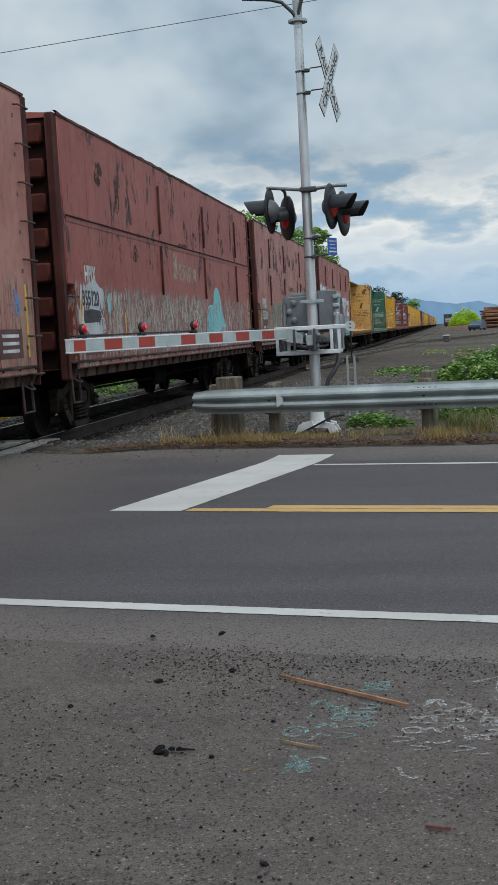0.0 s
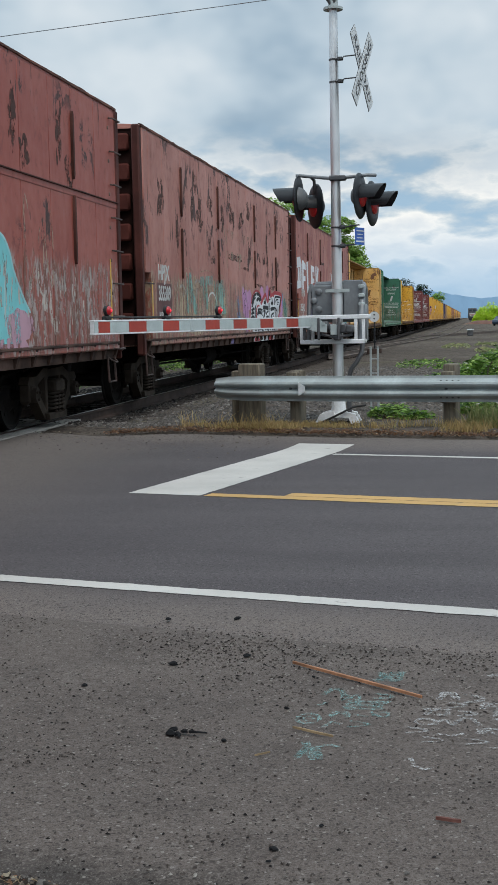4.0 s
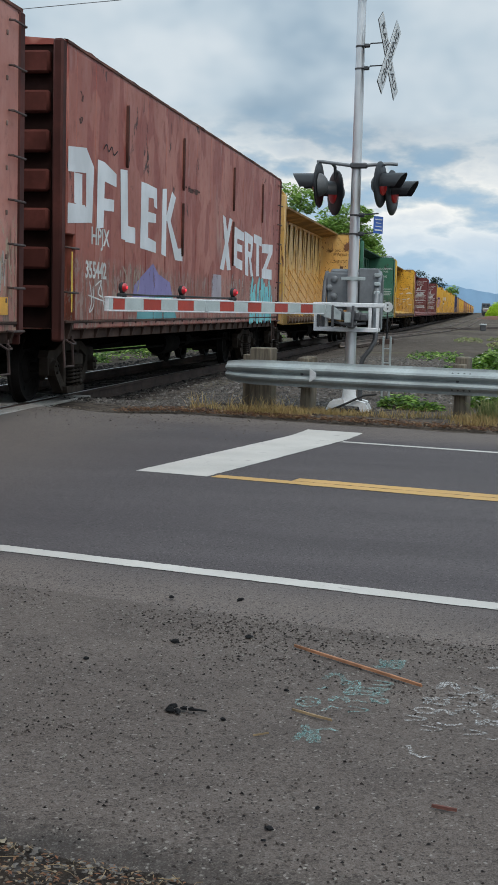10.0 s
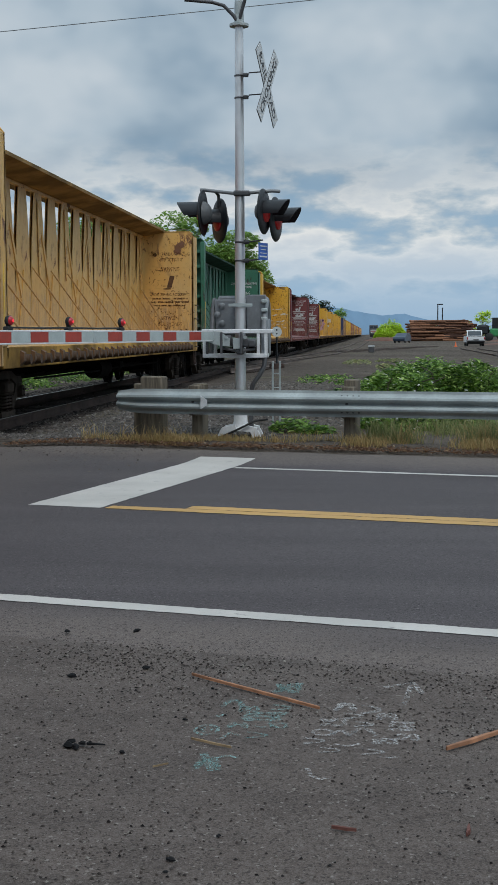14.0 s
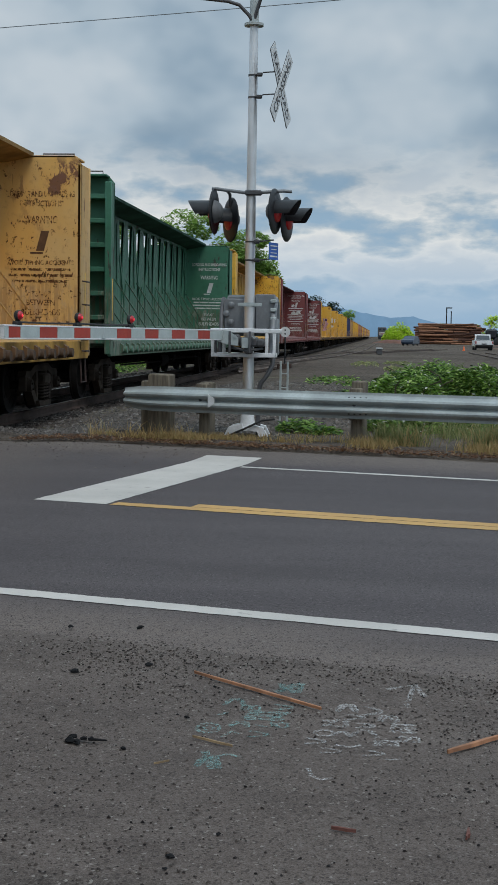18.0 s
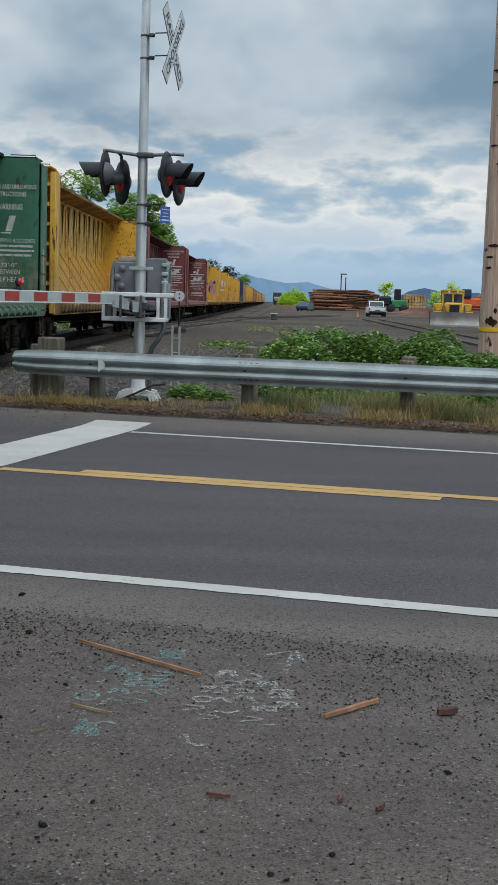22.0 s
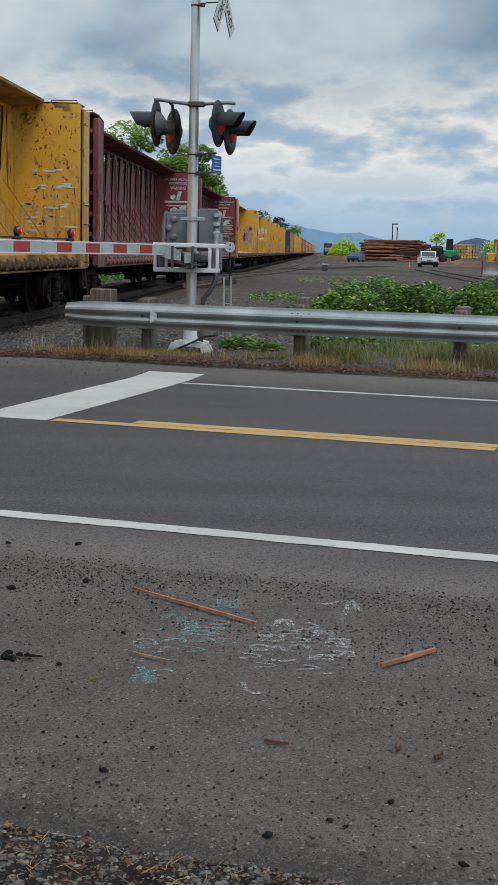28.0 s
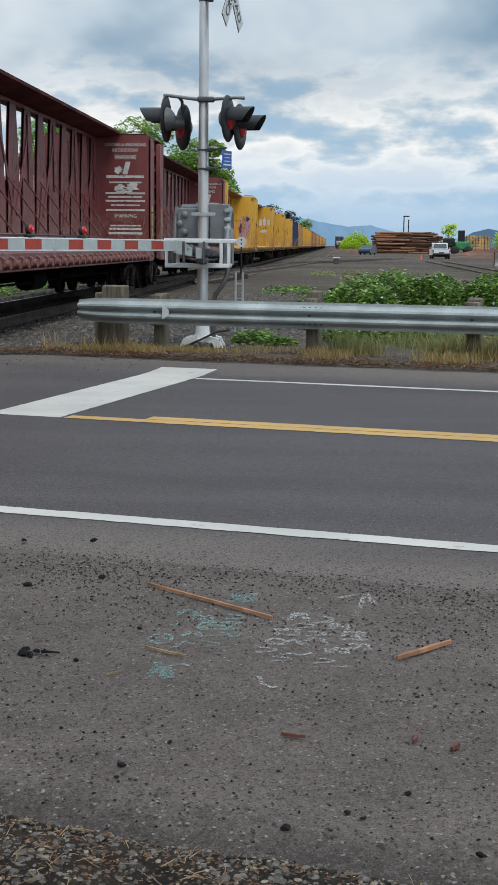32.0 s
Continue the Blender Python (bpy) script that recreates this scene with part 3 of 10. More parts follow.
M["line_yellow"] = line_paint("yellow_road_paint", (0.47, 0.275, 0.08))


def leafy(name, a, b, c2):
    n = Net(name)
    r = n.island()
    c = n.mix(n.band(r, 0.0, 0.75), a, b)
    c = n.mix(n.band(r, 0.78, 1.0), c, c2)
    n.to(n.b.inputs["Subsurface Weight"], 0.0)
    tr = n.nt.nodes.new("ShaderNodeBsdfTranslucent")
    n.nt.links.new(c, tr.inputs[0])
    add = n.nt.nodes.new("ShaderNodeMixShader")
    add.inputs[0].default_value = 0.42
    m = n.done(c, 0.55, 0, 0.35)
    n.nt.links.new(n.b.outputs[0], add.inputs[1])
    n.nt.links.new(tr.outputs[0], add.inputs[2])
    n.nt.links.new(add.outputs[0], n.nt.nodes["Material Output"].inputs[0])
    return m


M["leaf_tree"] = leafy("tree_leaves", (0.14, 0.25, 0.055), (0.25, 0.39, 0.085), (0.36, 0.48, 0.15))
M["leaf_bush"] = leafy("bramble_leaves", (0.018, 0.050, 0.008), (0.135, 0.255, 0.036), (0.44, 0.57, 0.17))
M["leaf_bright"] = leafy("fresh_yellow_green_leaves", (0.46, 0.62, 0.05), (0.58, 0.74, 0.08), (0.66, 0.78, 0.16))
M["leaf_dark"] = leafy("conifer_needles", (0.012, 0.03, 0.015), (0.025, 0.05, 0.025), (0.04, 0.07, 0.035))
M["grass_dry"] = leafy("dry_grass", (0.30, 0.20, 0.085), (0.48, 0.35, 0.16), (0.24, 0.22, 0.08))
M["grass_green"] = leafy("green_grass", (0.11, 0.15, 0.045), (0.25, 0.26, 0.105), (0.40, 0.35, 0.18))
M["broom"] = leafy("yellow_broom_flowers", (0.60, 0.42, 0.01), (0.75, 0.55, 0.02), (0.12, 0.18, 0.04))
M["litter"] = leafy("dead_leaves", (0.10, 0.045, 0.022), (0.20, 0.10, 0.05), (0.32, 0.22, 0.13))
M["mulch"] = leafy("orange_bark_chips", (0.12, 0.040, 0.020), (0.24, 0.095, 0.040), (0.36, 0.22, 0.11))
M["petal"] = leafy("white_blossom", (0.6, 0.6, 0.55), (0.7, 0.7, 0.66), (0.75, 0.75, 0.7))
M["trunk"] = plain("tree_bark", (0.11, 0.085, 0.065), 0.9, 0, 0.4, 5, 0.8)

# ---- plan ----
UX, UY = 0.968, -0.25          # along the road, to the right
VX, VY = 0.25, 0.968           # across the road, away from the camera
TX, RZ = -6.63, 0.06           # track centre and rail top
SPEED = 3.95                   # metres a second, towards the camera


def step(a, b, t):
    t = min(1.0, max(0.0, (t - a) / (b - a)))
    return t * t * (3 - 2 * t)


def on_road(u, v):
    """Plan place of a point given along and across the road."""
    return UX * u + VX * v, UY * u + VY * v


def bank(x, y):
    """Height of the paved surface."""
    v = VX * x + VY * y
    return 0.09 * step(13.0, 15.0, v) * step(-5.2, -3.6, x) + 0.05 * step(-4.4, -5.25, x)


def ground_z(x, y):
    v = VX * x + VY * y
    if v < 14.75:
        z = bank(x, y) - 0.035
        if v < 2.9:
            z = -0.07
        return z
    z = 0.10 + 0.02 * noise.noise((x * 1.3, y * 1.3, 3.0))
    z = z * step(-5.0, -3.4, x) - 0.12 * step(-4.0, -4.9, x)
    if x < -3.4:
        near = 1 - step(15.9, 17.4, v)
        z = z * (1 - near) + near * (bank(x, y) - 0.02)
    fall = step(24, 45, y)
    z = z * (1 - fall) + fall * 0.03 * noise.noise((x * 0.1, y * 0.1, 1.0)) - 0.14 * fall * step(-3.6, -4.6, x)
    if x < -9.2:
        z -= 0.35 * step(-9.2, -11.0, x) * step(-60, -20, x)
    return z


# ---- ground, road ----
def spread(*stretches):
    out = []
    for a, b, n in stretches:
        out += list(np.linspace(a, b, n, endpoint=False))
    return out


def build_ground():
    xs = spread((-2600, -300, 8), (-300, -60, 12), (-60, -14, 24), (-14, 8, 110), (8, 40, 24), (40, 300, 12), (300, 2600, 8)) + [2600]
    ys = spread((-2600, -200, 6), (-200, -60, 8), (-60, 0, 10), (0, 30, 150), (30, 60, 50), (60, 200, 40), (200, 1000, 20), (1000, 4300, 8)) + [4300]
    g = Geo()
    nx = len(xs)
    g.v = [(x, y, ground_z(x, y)) for y in ys for x in xs]
    g.f = [(j * nx + i, j * nx + i + 1, (j + 1) * nx + i + 1, (j + 1) * nx + i) for j in range(len(ys) - 1) for i in range(nx - 1)]
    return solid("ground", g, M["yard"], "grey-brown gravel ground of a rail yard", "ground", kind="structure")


build_ground()


def strip(name, v0, v1, material, lift, label, wob0=0.0, wob1=0.0, nv=24, category="road"):
    """A paved sheet along the road, with uneven edges that turn down into the ground."""
    us = spread((-80, -14, 22), (-14, 9, 92), (9, 80, 22)) + [80]
    g = Geo()
    for u in us:
        e0 = v0 + wob0 * noise.noise((u * 1.9, 7.7, 0)) + 0.4 * wob0 * noise.noise((u * 7, 1.7, 0))
        e1 = v1 + wob1 * noise.noise((u * 1.3, 2.2, 5)) + 0.4 * wob1 * noise.noise((u * 6, 4.7, 2))
        for k in range(nv + 1):
            v = e0 + (e1 - e0) * k / nv
            x, y = on_road(u, v)
            z = bank(x, y) + lift
            if k in (0, nv):
                z -= 0.05
            g.v.append((x, y, z))
    n = nv + 1
    g.f = [(i * n + k, (i + 1) * n + k, (i + 1) * n + k + 1, i * n + k + 1) for i in range(len(us) - 1) for k in range(nv)]
    return solid(name, g, material, label, category, kind="structure")


strip("road", 5.28, 14.55, M["road"], 0.0, "dark grey worn asphalt of a two-lane road", 0.10, 0.12)
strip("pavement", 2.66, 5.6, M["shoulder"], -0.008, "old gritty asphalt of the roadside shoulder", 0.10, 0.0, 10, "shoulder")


def mark(name, pts, material, label):
    """A painted mark: a thin sheet on the paving, given by rows of (u, v) pairs."""
    g = Geo()
    for a, b in pts:
        for u, v in (a, b):
            x, y = on_road(u, v)
            g.v.append((x, y, bank(x, y) + 0.004))
    g.f = [(2 * i, 2 * i + 2, 2 * i + 3, 2 * i + 1) for i in range(len(pts) - 1)]
    return solid(name, g, material, label, "road marking", kind="structure")


def line(name, v, w, u0, u1, material, label):
    n = int((u1 - u0) / 0.025)
    rows = []
    for i in range(n + 1):
        u = u0 + (u1 - u0) * i / n
        a, b = (0.009 * noise.noise((u * 5, v, q)) + 0.011 * noise.noise((u * 31, v, q + 3)) for q in (0, 9))
        rows.append(((u, v - w / 2 + a), (u, v + w / 2 + b)))
    return mark(name, rows, material, label)


line("edge_line", 6.10, 0.15, -20, 20, M["line_white"], "white painted line at the near edge of the road")
line("edge_line", 12.92, 0.11, -4.80, 20, M["line_white"], "white painted line at the far edge of the road")
line("centre_line", 9.635, 0.168, -4.68, -1.13, M["line_yellow"], "yellow painted line in the middle of the road")
line("centre_line", 9.818, 0.168, -4.04, 20, M["line_yellow"], "yellow painted line in the middle of the road")
bar = []
for i in range(41):
    k = i / 40
    v = 9.56 + (13.72 - 9.56) * k
    u = -5.38 - 0.13 * k
    w = 0.012 * noise.noise((k * 30, 0, 0))
    bar.append(((u + w, v), (u + 0.66 + w, v)))
mark("stop_bar", bar, M["line_white"], "broad white painted stop bar across one lane")


# ---- tracks ----
def sweep_rail(pts, side):
    """A rail beside a line of points: foot, web and head."""
    prof = [(-0.07, -0.17), (0.07, -0.17), (0.07, -0.155), (0.012, -0.13), (0.012, -0.045), (0.036, -0.035), (0.036, -0.006), (0.026, 0), (-0.026, 0), (-0.036, -0.006),
            (-0.036, -0.035), (-0.012, -0.045), (-0.012, -0.13), (-0.07, -0.155)]
    g = Geo()
    n = len(prof)
    for i, p in enumerate(pts):
        a, b = pts[max(i - 1, 0)], pts[min(i + 1, len(pts) - 1)]
        d = Vector((b[0] - a[0], b[1] - a[1], 0)).normalized()
        r = Vector((d.y, -d.x, 0))
        c = Vector(p) + r * side
        g.v += [tuple(c + r * q + Vector((0, 0, w))) for q, w in prof]
    for i in range(len(pts) - 1):
        for k in range(n):
            q = (k + 1) % n
            g.f.append((i * n + q, i * n + k, (i + 1) * n + k, (i + 1) * n + q))
    return g


def track(pts, label, ties, head="railhead"):
    t = thing("railway_track", label, "railway track")
    for side in (-0.753, 0.753):
        r = part("rail", sweep_rail(pts, side), M["rail" if head == "railhead" else head], t, "rusty steel rail with a worn bright top")
        h = Geo()
        for i, p in enumerate(pts):
            a, b = pts[max(i - 1, 0)], pts[min(i + 1, len(pts) - 1)]
            d = Vector((b[0] - a[0], b[1] - a[1], 0)).normalized()
            c = Vector(p) + Vector((d.y, -d.x, 0)) * side
            s = Vector((d.y, -d.x, 0)) * (0.024 if head == "railhead" else 0.034)
            h.v += [tuple(c - s + Vector((0, 0, 0.003))), tuple(c + s + Vector((0, 0, 0.003)))]
        h.f = [(2 * i, 2 * i + 1, 2 * i + 3, 2 * i + 2) for i in range(len(pts) - 1)]
        part("running_surface", h, M[head], r)
    tie = Geo().rbox(-1.3, -0.115, -0.17, 1.3, 0.115, -0.012, 0.02).mesh("tie", M["tie"])
    for k, (x, y, z, a) in enumerate(ties):
        o = part("tie", tie, None, t)
        o.matrix_basis = pose(x + 0.04 * noise.noise((k * 3.1, 0, 0)), y, z - 0.155, 0, 0, a + 1.2 * noise.noise((k * 1.7, 5, 0)))
    return t


main_pts = [(TX, y, RZ) for y in spread((-160, -40, 12), (-40, 60, 20), (60, 700, 20)) + [700]]
track(main_pts, "main railway track on wooden ties in grey ballast", [(TX, 16.9 + 0.52 * k, RZ, 0) for k in range(110)])
SIDE_Y = (36, 48, 58, 66, 76, 93, 127, 180, 242, 320, 500)
SIDE_X = (-6.63, -6.25, -5.6, -4.95, -4.05, -2.85, -1.95, -1.6, -1.15, -0.45, 1.2)


def siding_x(y):
    """Centre of the siding, eased round its bends."""
    return sum(float(np.interp(y + d, SIDE_Y, SIDE_X)) for d in (-8, -4, 0, 4, 8)) / 5


side_pts = [(siding_x(y), y, RZ + 0.03) for y in spread((50, 150, 34), (150, 490, 34)) + [490]]
track(side_pts, "siding track that branches off in the yard", [(siding_x(52 + 0.62 * k), 52 + 0.62 * k, RZ + 0.03, -4) for k in range(130)], "rustyhead")
right_pts = [(8.25 + 0.008 * (y - 50), y, 0.09) for y in range(24, 124, 4)]
track(right_pts, "disused spur track sunk in yard gravel", [(8.06 + 0.0048 * k, 26 + 0.6 * k, 0.09, 0) for k in range(150)], "rustyhead")
track([(-2.9 + 0.21 * k, 98 + k, 0.10) for k in range(0, 46, 3)], "old crossover track between the yard tracks", [(-2.6 + 0.21 * k, 100 + k, 0.10, -12) for k in range(38)], "rustyhead")


def panel_concrete():
    n = Net("dirty_crossing_concrete", "World")
    c = n.mix(n.band(n.noise(1.2, 5, 0.65), 0.35, 0.65), (0.22, 0.20, 0.182), (0.37, 0.345, 0.32))
    grit = n.noise(60, 5, 0.8)
    c = n.mix(n.math("MULTIPLY", n.band(grit, 0.50, 0.64), 0.7), c, (0.30, 0.285, 0.265))
    c = n.mix(n.math("MULTIPLY", n.band(grit, 0.49, 0.36), 0.8), c, (0.05, 0.043, 0.038))
    n.bump(grit, 0.5, 0.008)
    return n.done(c, 0.9, 0, 0.12)


M["panel"] = panel_concrete()


def crossing_panels():
    t = thing("grade_crossing", "grey concrete grade crossing panels between and beside the rails", "crossing panel")
    for x0, x1 in ((TX - 0.66, TX - 0.01), (TX + 0.01, TX + 0.66), (TX + 0.84, TX + 1.09), (TX - 1.09, TX - 0.84)):
        for k in range(6):
            y0 = 6.2 + k * 2.02
            part("panel", Geo().rbox(x0, y0, -0.06, x1, y0 + 2.0, 0.057, 0.006), M["panel"], t)
    return t


crossing_panels()


# ---- freight train ----
def wheelset_geo():
    g = Geo()
    for s in (-1, 1):
        m = pose(s * 0.70, 0, 0, 0, 90 * s, 0)
        g.lathe([(0.10, -0.05), (0.14, -0.06), (0.20, 0.0), (0.36, 0.02), (0.385, -0.06), (0.475, -0.07), (0.475, -0.045), (0.45, -0.03), (0.445, 0.075), (0.40, 0.075),
                 (0.385, 0.045), (0.22, 0.035), (0.15, 0.09), (0.10, 0.09)], 28, m)
        for k in range(5):
            a = 2 * math.pi * k / 5
            g.cyl((s * 0.745, 0.29 * math.cos(a), 0.29 * math.sin(a)), (s * 0.752, 0.29 * math.cos(a), 0.29 * math.sin(a)), 0.03, None, 8)
    g.cyl((-1.05, 0, 0), (1.05, 0, 0), 0.075, None, 12)
    return g


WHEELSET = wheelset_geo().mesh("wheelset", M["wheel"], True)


def truck_frame_geo():
    """Both cast side frames with their open windows, the bolster and the brake beams of a two-axle truck."""
    g = Geo()
    for s in (-1, 1):
        x0, x1 = min(s * 0.94, s * 1.07), max(s * 0.94, s * 1.07)
        g.prism([(-1.05, 0.60), (-0.98, 0.69), (-0.70, 0.69), (-0.42, 0.79), (0.42, 0.79), (0.70, 0.69), (0.98, 0.69), (1.05, 0.60), (0.98, 0.58), (0.66, 0.58), (0.40, 0.67), (-0.40, 0.67), (-0.66, 0.58), (-0.98, 0.58)], 0, x0, x1)
        g.prism([(-0.40, 0.19), (0.40, 0.19), (0.36, 0.10), (-0.36, 0.10)], 0, min(s * 0.92, s * 1.13), max(s * 0.92, s * 1.13))
        for d in (-1, 1):
            g.prism([(d * 0.74, 0.60), (d * 0.66, 0.60), (d * 0.58, 0.44), (d * 0.30, 0.21), (d * 0.34, 0.11), (d * 0.42, 0.13), (d * 0.70, 0.37), (d * 0.74, 0.37)], 0, x0, x1)
            g.rbox(x0, d * 0.98 - 0.035, 0.36, x1, d * 0.98 + 0.035, 0.60, 0.015)
            g.rbox(x0, d * 0.285 - 0.045, 0.17, x1, d * 0.285 + 0.045, 0.70, 0.015)
            y = d * 0.86
            g.rbox(min(s * 0.95, s * 1.09), y - 0.105, 0.42, max(s * 0.95, s * 1.09), y + 0.105, 0.60, 0.03)
            g.cyl((s * 1.0, y, 0.46), (s * 1.14, y, 0.46), 0.112, 0.095, 14)
            for k in range(3):
                a = 2.09 * k + 0.5
                g.cyl((s * 1.13, y + 0.06 * math.cos(a), 0.46 + 0.06 * math.sin(a)), (s * 1.165, y + 0.06 * math.cos(a), 0.46 + 0.06 * math.sin(a)), 0.018, None, 6)
        g.rbox(min(s * 0.9, s * 1.17), -0.21, 0.455, max(s * 0.9, s * 1.17), 0.21, 0.63, 0.03)
        g.tube([(s * 0.8, -0.45, 0.75), (s * 1.02, -0.40, 0.87), (s * 1.02, 0.40, 0.87), (s * 0.8, 0.45, 0.75)], 0.016, 6)
    g.rbox(-0.95, -0.2, 0.42, 0.95, 0.2, 0.72, 0.05)
    for y in (-0.42, 0.42):
        g.rbox(-0.85, y - 0.05, 0.3, 0.85, y + 0.05, 0.42, 0.02)
        for s in (-1, 1):
            g.rbox(s * 0.76 - 0.05, y - (0.09 if y > 0 else 0.0), 0.26, s * 0.76 + 0.05, y + (0.0 if y > 0 else 0.09), 0.56, 0.02)
    return g


def spring_geo():
    g = Geo()
    return g.tube([(0.068 * math.cos(a), 0.068 * math.sin(a), 0.20 + 0.25 * a / 31.4) for a in np.linspace(0, 31.4, 50)], 0.018, 6)


M["truck"] = plain("dusty_cast_steel", (0.052, 0.040, 0.032), 0.85, 0, 0.6, 5, 0.4, 0.08)
TRUCK = truck_frame_geo().mesh("truck", M["truck"], True)
SPRING = spring_geo().mesh("spring", M["truck"], True)
ROLLERS = []


def add_truck(car, y, near):
    t = part("truck", TRUCK, None, car, "cast steel two-axle truck", m=pose(0, y, 0))
    for s in (-1, 1):
        for q in (-0.155, 0.0, 0.155):
            if near or s > 0:
                part("spring", SPRING, None, t, m=pose(s * 1.085, q, 0))
    for dy in (-0.86, 0.86):
        w = part("wheelset", WHEELSET, None, t, "dark steel wheels on an axle", m=pose(0, dy, 0.46))
        if near:
            ROLLERS.append((w, dy))
    return t


def add_coupler(car, y, d):
    g = Geo().rbox(-0.1, min(y, y + 0.45 * d), 0.78, 0.1, max(y, y + 0.45 * d), 0.98, 0.03)
    g.rbox(-0.17, min(y + 0.38 * d, y + 0.62 * d), 0.72, 0.15, max(y + 0.38 * d, y + 0.62 * d), 1.02, 0.06)
    g.tube([(0.25, y, 0.8), (0.28, y + 0.2 * d, 0.6), (0.25, y + 0.45 * d, 0.42), (0.18, y + 0.62 * d, 0.5)], 0.03, 8)
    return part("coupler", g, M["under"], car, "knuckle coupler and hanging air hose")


def ladder(car, pts, width, rung_gap, axis, material):
    """Grab irons: bent round rungs one above another on a side (axis 1) or an end (axis 0)."""
    x, y, z0, z1 = pts
    n = int((z1 - z0) / rung_gap)
    for k in range(n + 1):
        z = z0 + k * rung_gap
        if axis == 1:
            p = [(x, y, z), (x + 0.09, y, z - 0.01), (x + 0.09, y + width, z - 0.01), (x, y + width, z)]
        else:
            d = 0.09 if width > 0 else -0.09
            p = [(x, y, z), (x, y + d, z - 0.01), (x - abs(width), y + d, z - 0.01), (x - abs(width), y, z)]
        part("rung", Geo().tube(p, 0.014, 6), material, car)


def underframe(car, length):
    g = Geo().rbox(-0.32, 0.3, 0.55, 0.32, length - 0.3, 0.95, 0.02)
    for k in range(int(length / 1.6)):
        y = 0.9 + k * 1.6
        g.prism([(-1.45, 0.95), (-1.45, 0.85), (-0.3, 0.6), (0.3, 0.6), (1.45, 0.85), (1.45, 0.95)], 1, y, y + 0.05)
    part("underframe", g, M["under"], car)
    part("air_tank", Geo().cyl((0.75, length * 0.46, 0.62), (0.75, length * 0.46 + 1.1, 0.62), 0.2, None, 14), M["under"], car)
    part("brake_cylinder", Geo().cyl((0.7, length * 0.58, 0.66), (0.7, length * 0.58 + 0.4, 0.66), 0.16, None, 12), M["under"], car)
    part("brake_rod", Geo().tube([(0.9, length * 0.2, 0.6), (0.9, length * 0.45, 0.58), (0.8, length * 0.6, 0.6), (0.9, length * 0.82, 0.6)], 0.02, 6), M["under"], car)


def boxcar(front, length, paint, label, seams, posts, belt=None, near=True, top=4.47, bare=()):
    car = thing("boxcar", label, "freight car", "cars of the freight train", pose(TX, front, RZ))
    car["front"] = front
    h = 1.53
    # the body leaves a step recess open at its front corner
    part("body", Geo().rbox(-h, 0.56, 0.98, h, length - 0.05, top, 0.02).rbox(-h, 0.20, 2.16, h, 0.57, top - 0.003, 0.01).rbox(-h, 0.20, 0.98, h - 0.30, 0.57, 2.17, 0.01), paint, car)
    # sheets between the seams, each a little proud and dented in its own way
    cuts = [0.23] + seams + [length - 0.06]
    for a, c in zip(cuts, cuts[1:]):
        for z0, z1 in (((1.10, belt), (belt + 0.03, top - 0.06)) if belt else ((1.10, top - 0.06),)):
            a2 = a
            if a < 0.5 and z0 < 2:
                part("side_sheet", Geo().rbox(h - 0.01, a + 0.010, 2.17, h + 0.006, 0.57, z1, 0.005), paint, car)
                a2 = 0.57
            part("side_sheet", Geo().rbox(h - 0.01, a2 + 0.010, z0, h + 0.006, c - 0.010, z1, 0.005), paint, car)
    for s in posts:
        for z0, z1 in ((2.14, 3.03), (3.24, 4.11)) if s not in bare else ((3.24, 4.11),):
            part("side_post", Geo().prism([(s - 0.028, z0 + 0.05), (s, z0), (s + 0.028, z0 + 0.05), (s + 0.028, z1 - 0.05), (s, z1), (s - 0.028, z1 - 0.05)], 0, h, h + 0.042), M["side_post"], car)
    if belt:
        part("belt_rail", Geo().rbox(h, 0.3, belt - 0.035, h + 0.014, length - 0.1, belt + 0.055, 0.006), paint, car)
        part("belt_lip", Geo().rbox(h, 0.3, belt + 0.04, h + 0.035, length - 0.1, belt + 0.058, 0.004), M["side_post"], car)
    r = Geo().prism([(-h - 0.02, top - 0.05), (-h - 0.02, top), (0, top + 0.13), (h - 0.01, top + 0.003), (h - 0.01, top - 0.05)], 1, 0.16, length - 0.02)
    for k in range(int(length / 1.2)):
        y = 0.6 + k * 1.2
        r.prism([(-h + 0.1, top), (-h + 0.1, top + 0.03), (0, top + 0.165), (h - 0.1, top + 0.03), (h - 0.1, top)], 1, y, y + 0.06)
    part("roof", r, paint, car)
    # the bent, rusty eave strip
    e = Geo()
    n = 90
    for k in range(n + 1):
        y = 0.16 + (length - 0.18) * k / n
        w = 0.010 * noise.noise((y * 1.1, front, 0)) + 0.008 * noise.noise((y * 3.7, front, 4)) + (0.012 if noise.noise((y * 2.3, front, 7)) > 0.42 else 0.0)
        e.v += [(h + 0.016, y, top - 0.025), (h + 0.018, y, top + 0.008 + w), (h - 0.05, y, top + 0.022 + w)]
    e.f = [(3 * k + j, 3 * k + 3 + j, 3 * k + 4 + j, 3 * k + 1 + j) for k in range(n) for j in (0, 1)]
    part("eave", e, M["eave"], car, "bent rusty eave strip")
    for s in (-1, 1):
        part("side_sill", Geo().rbox(s * (h - 0.09) - 0.02, 0.1, 0.85, s * (h - 0.09) + 0.02, length, 1.07, 0.008), M["sill"], car, "grimy recessed side sill")
    part("sill_lip", Geo().rbox(h - 0.17, 0.22, 1.062, h + 0.012, length - 0.04, 1.094, 0.006), M["sill"], car)
    tab = Geo().prism([(h - 0.08, 1.064), (h + 0.006, 1.064), (h - 0.01, 0.99), (h - 0.05, 0.86), (h - 0.08, 0.86)], 1, 0, 0.07).mesh("sill_bracket", M["sill"])
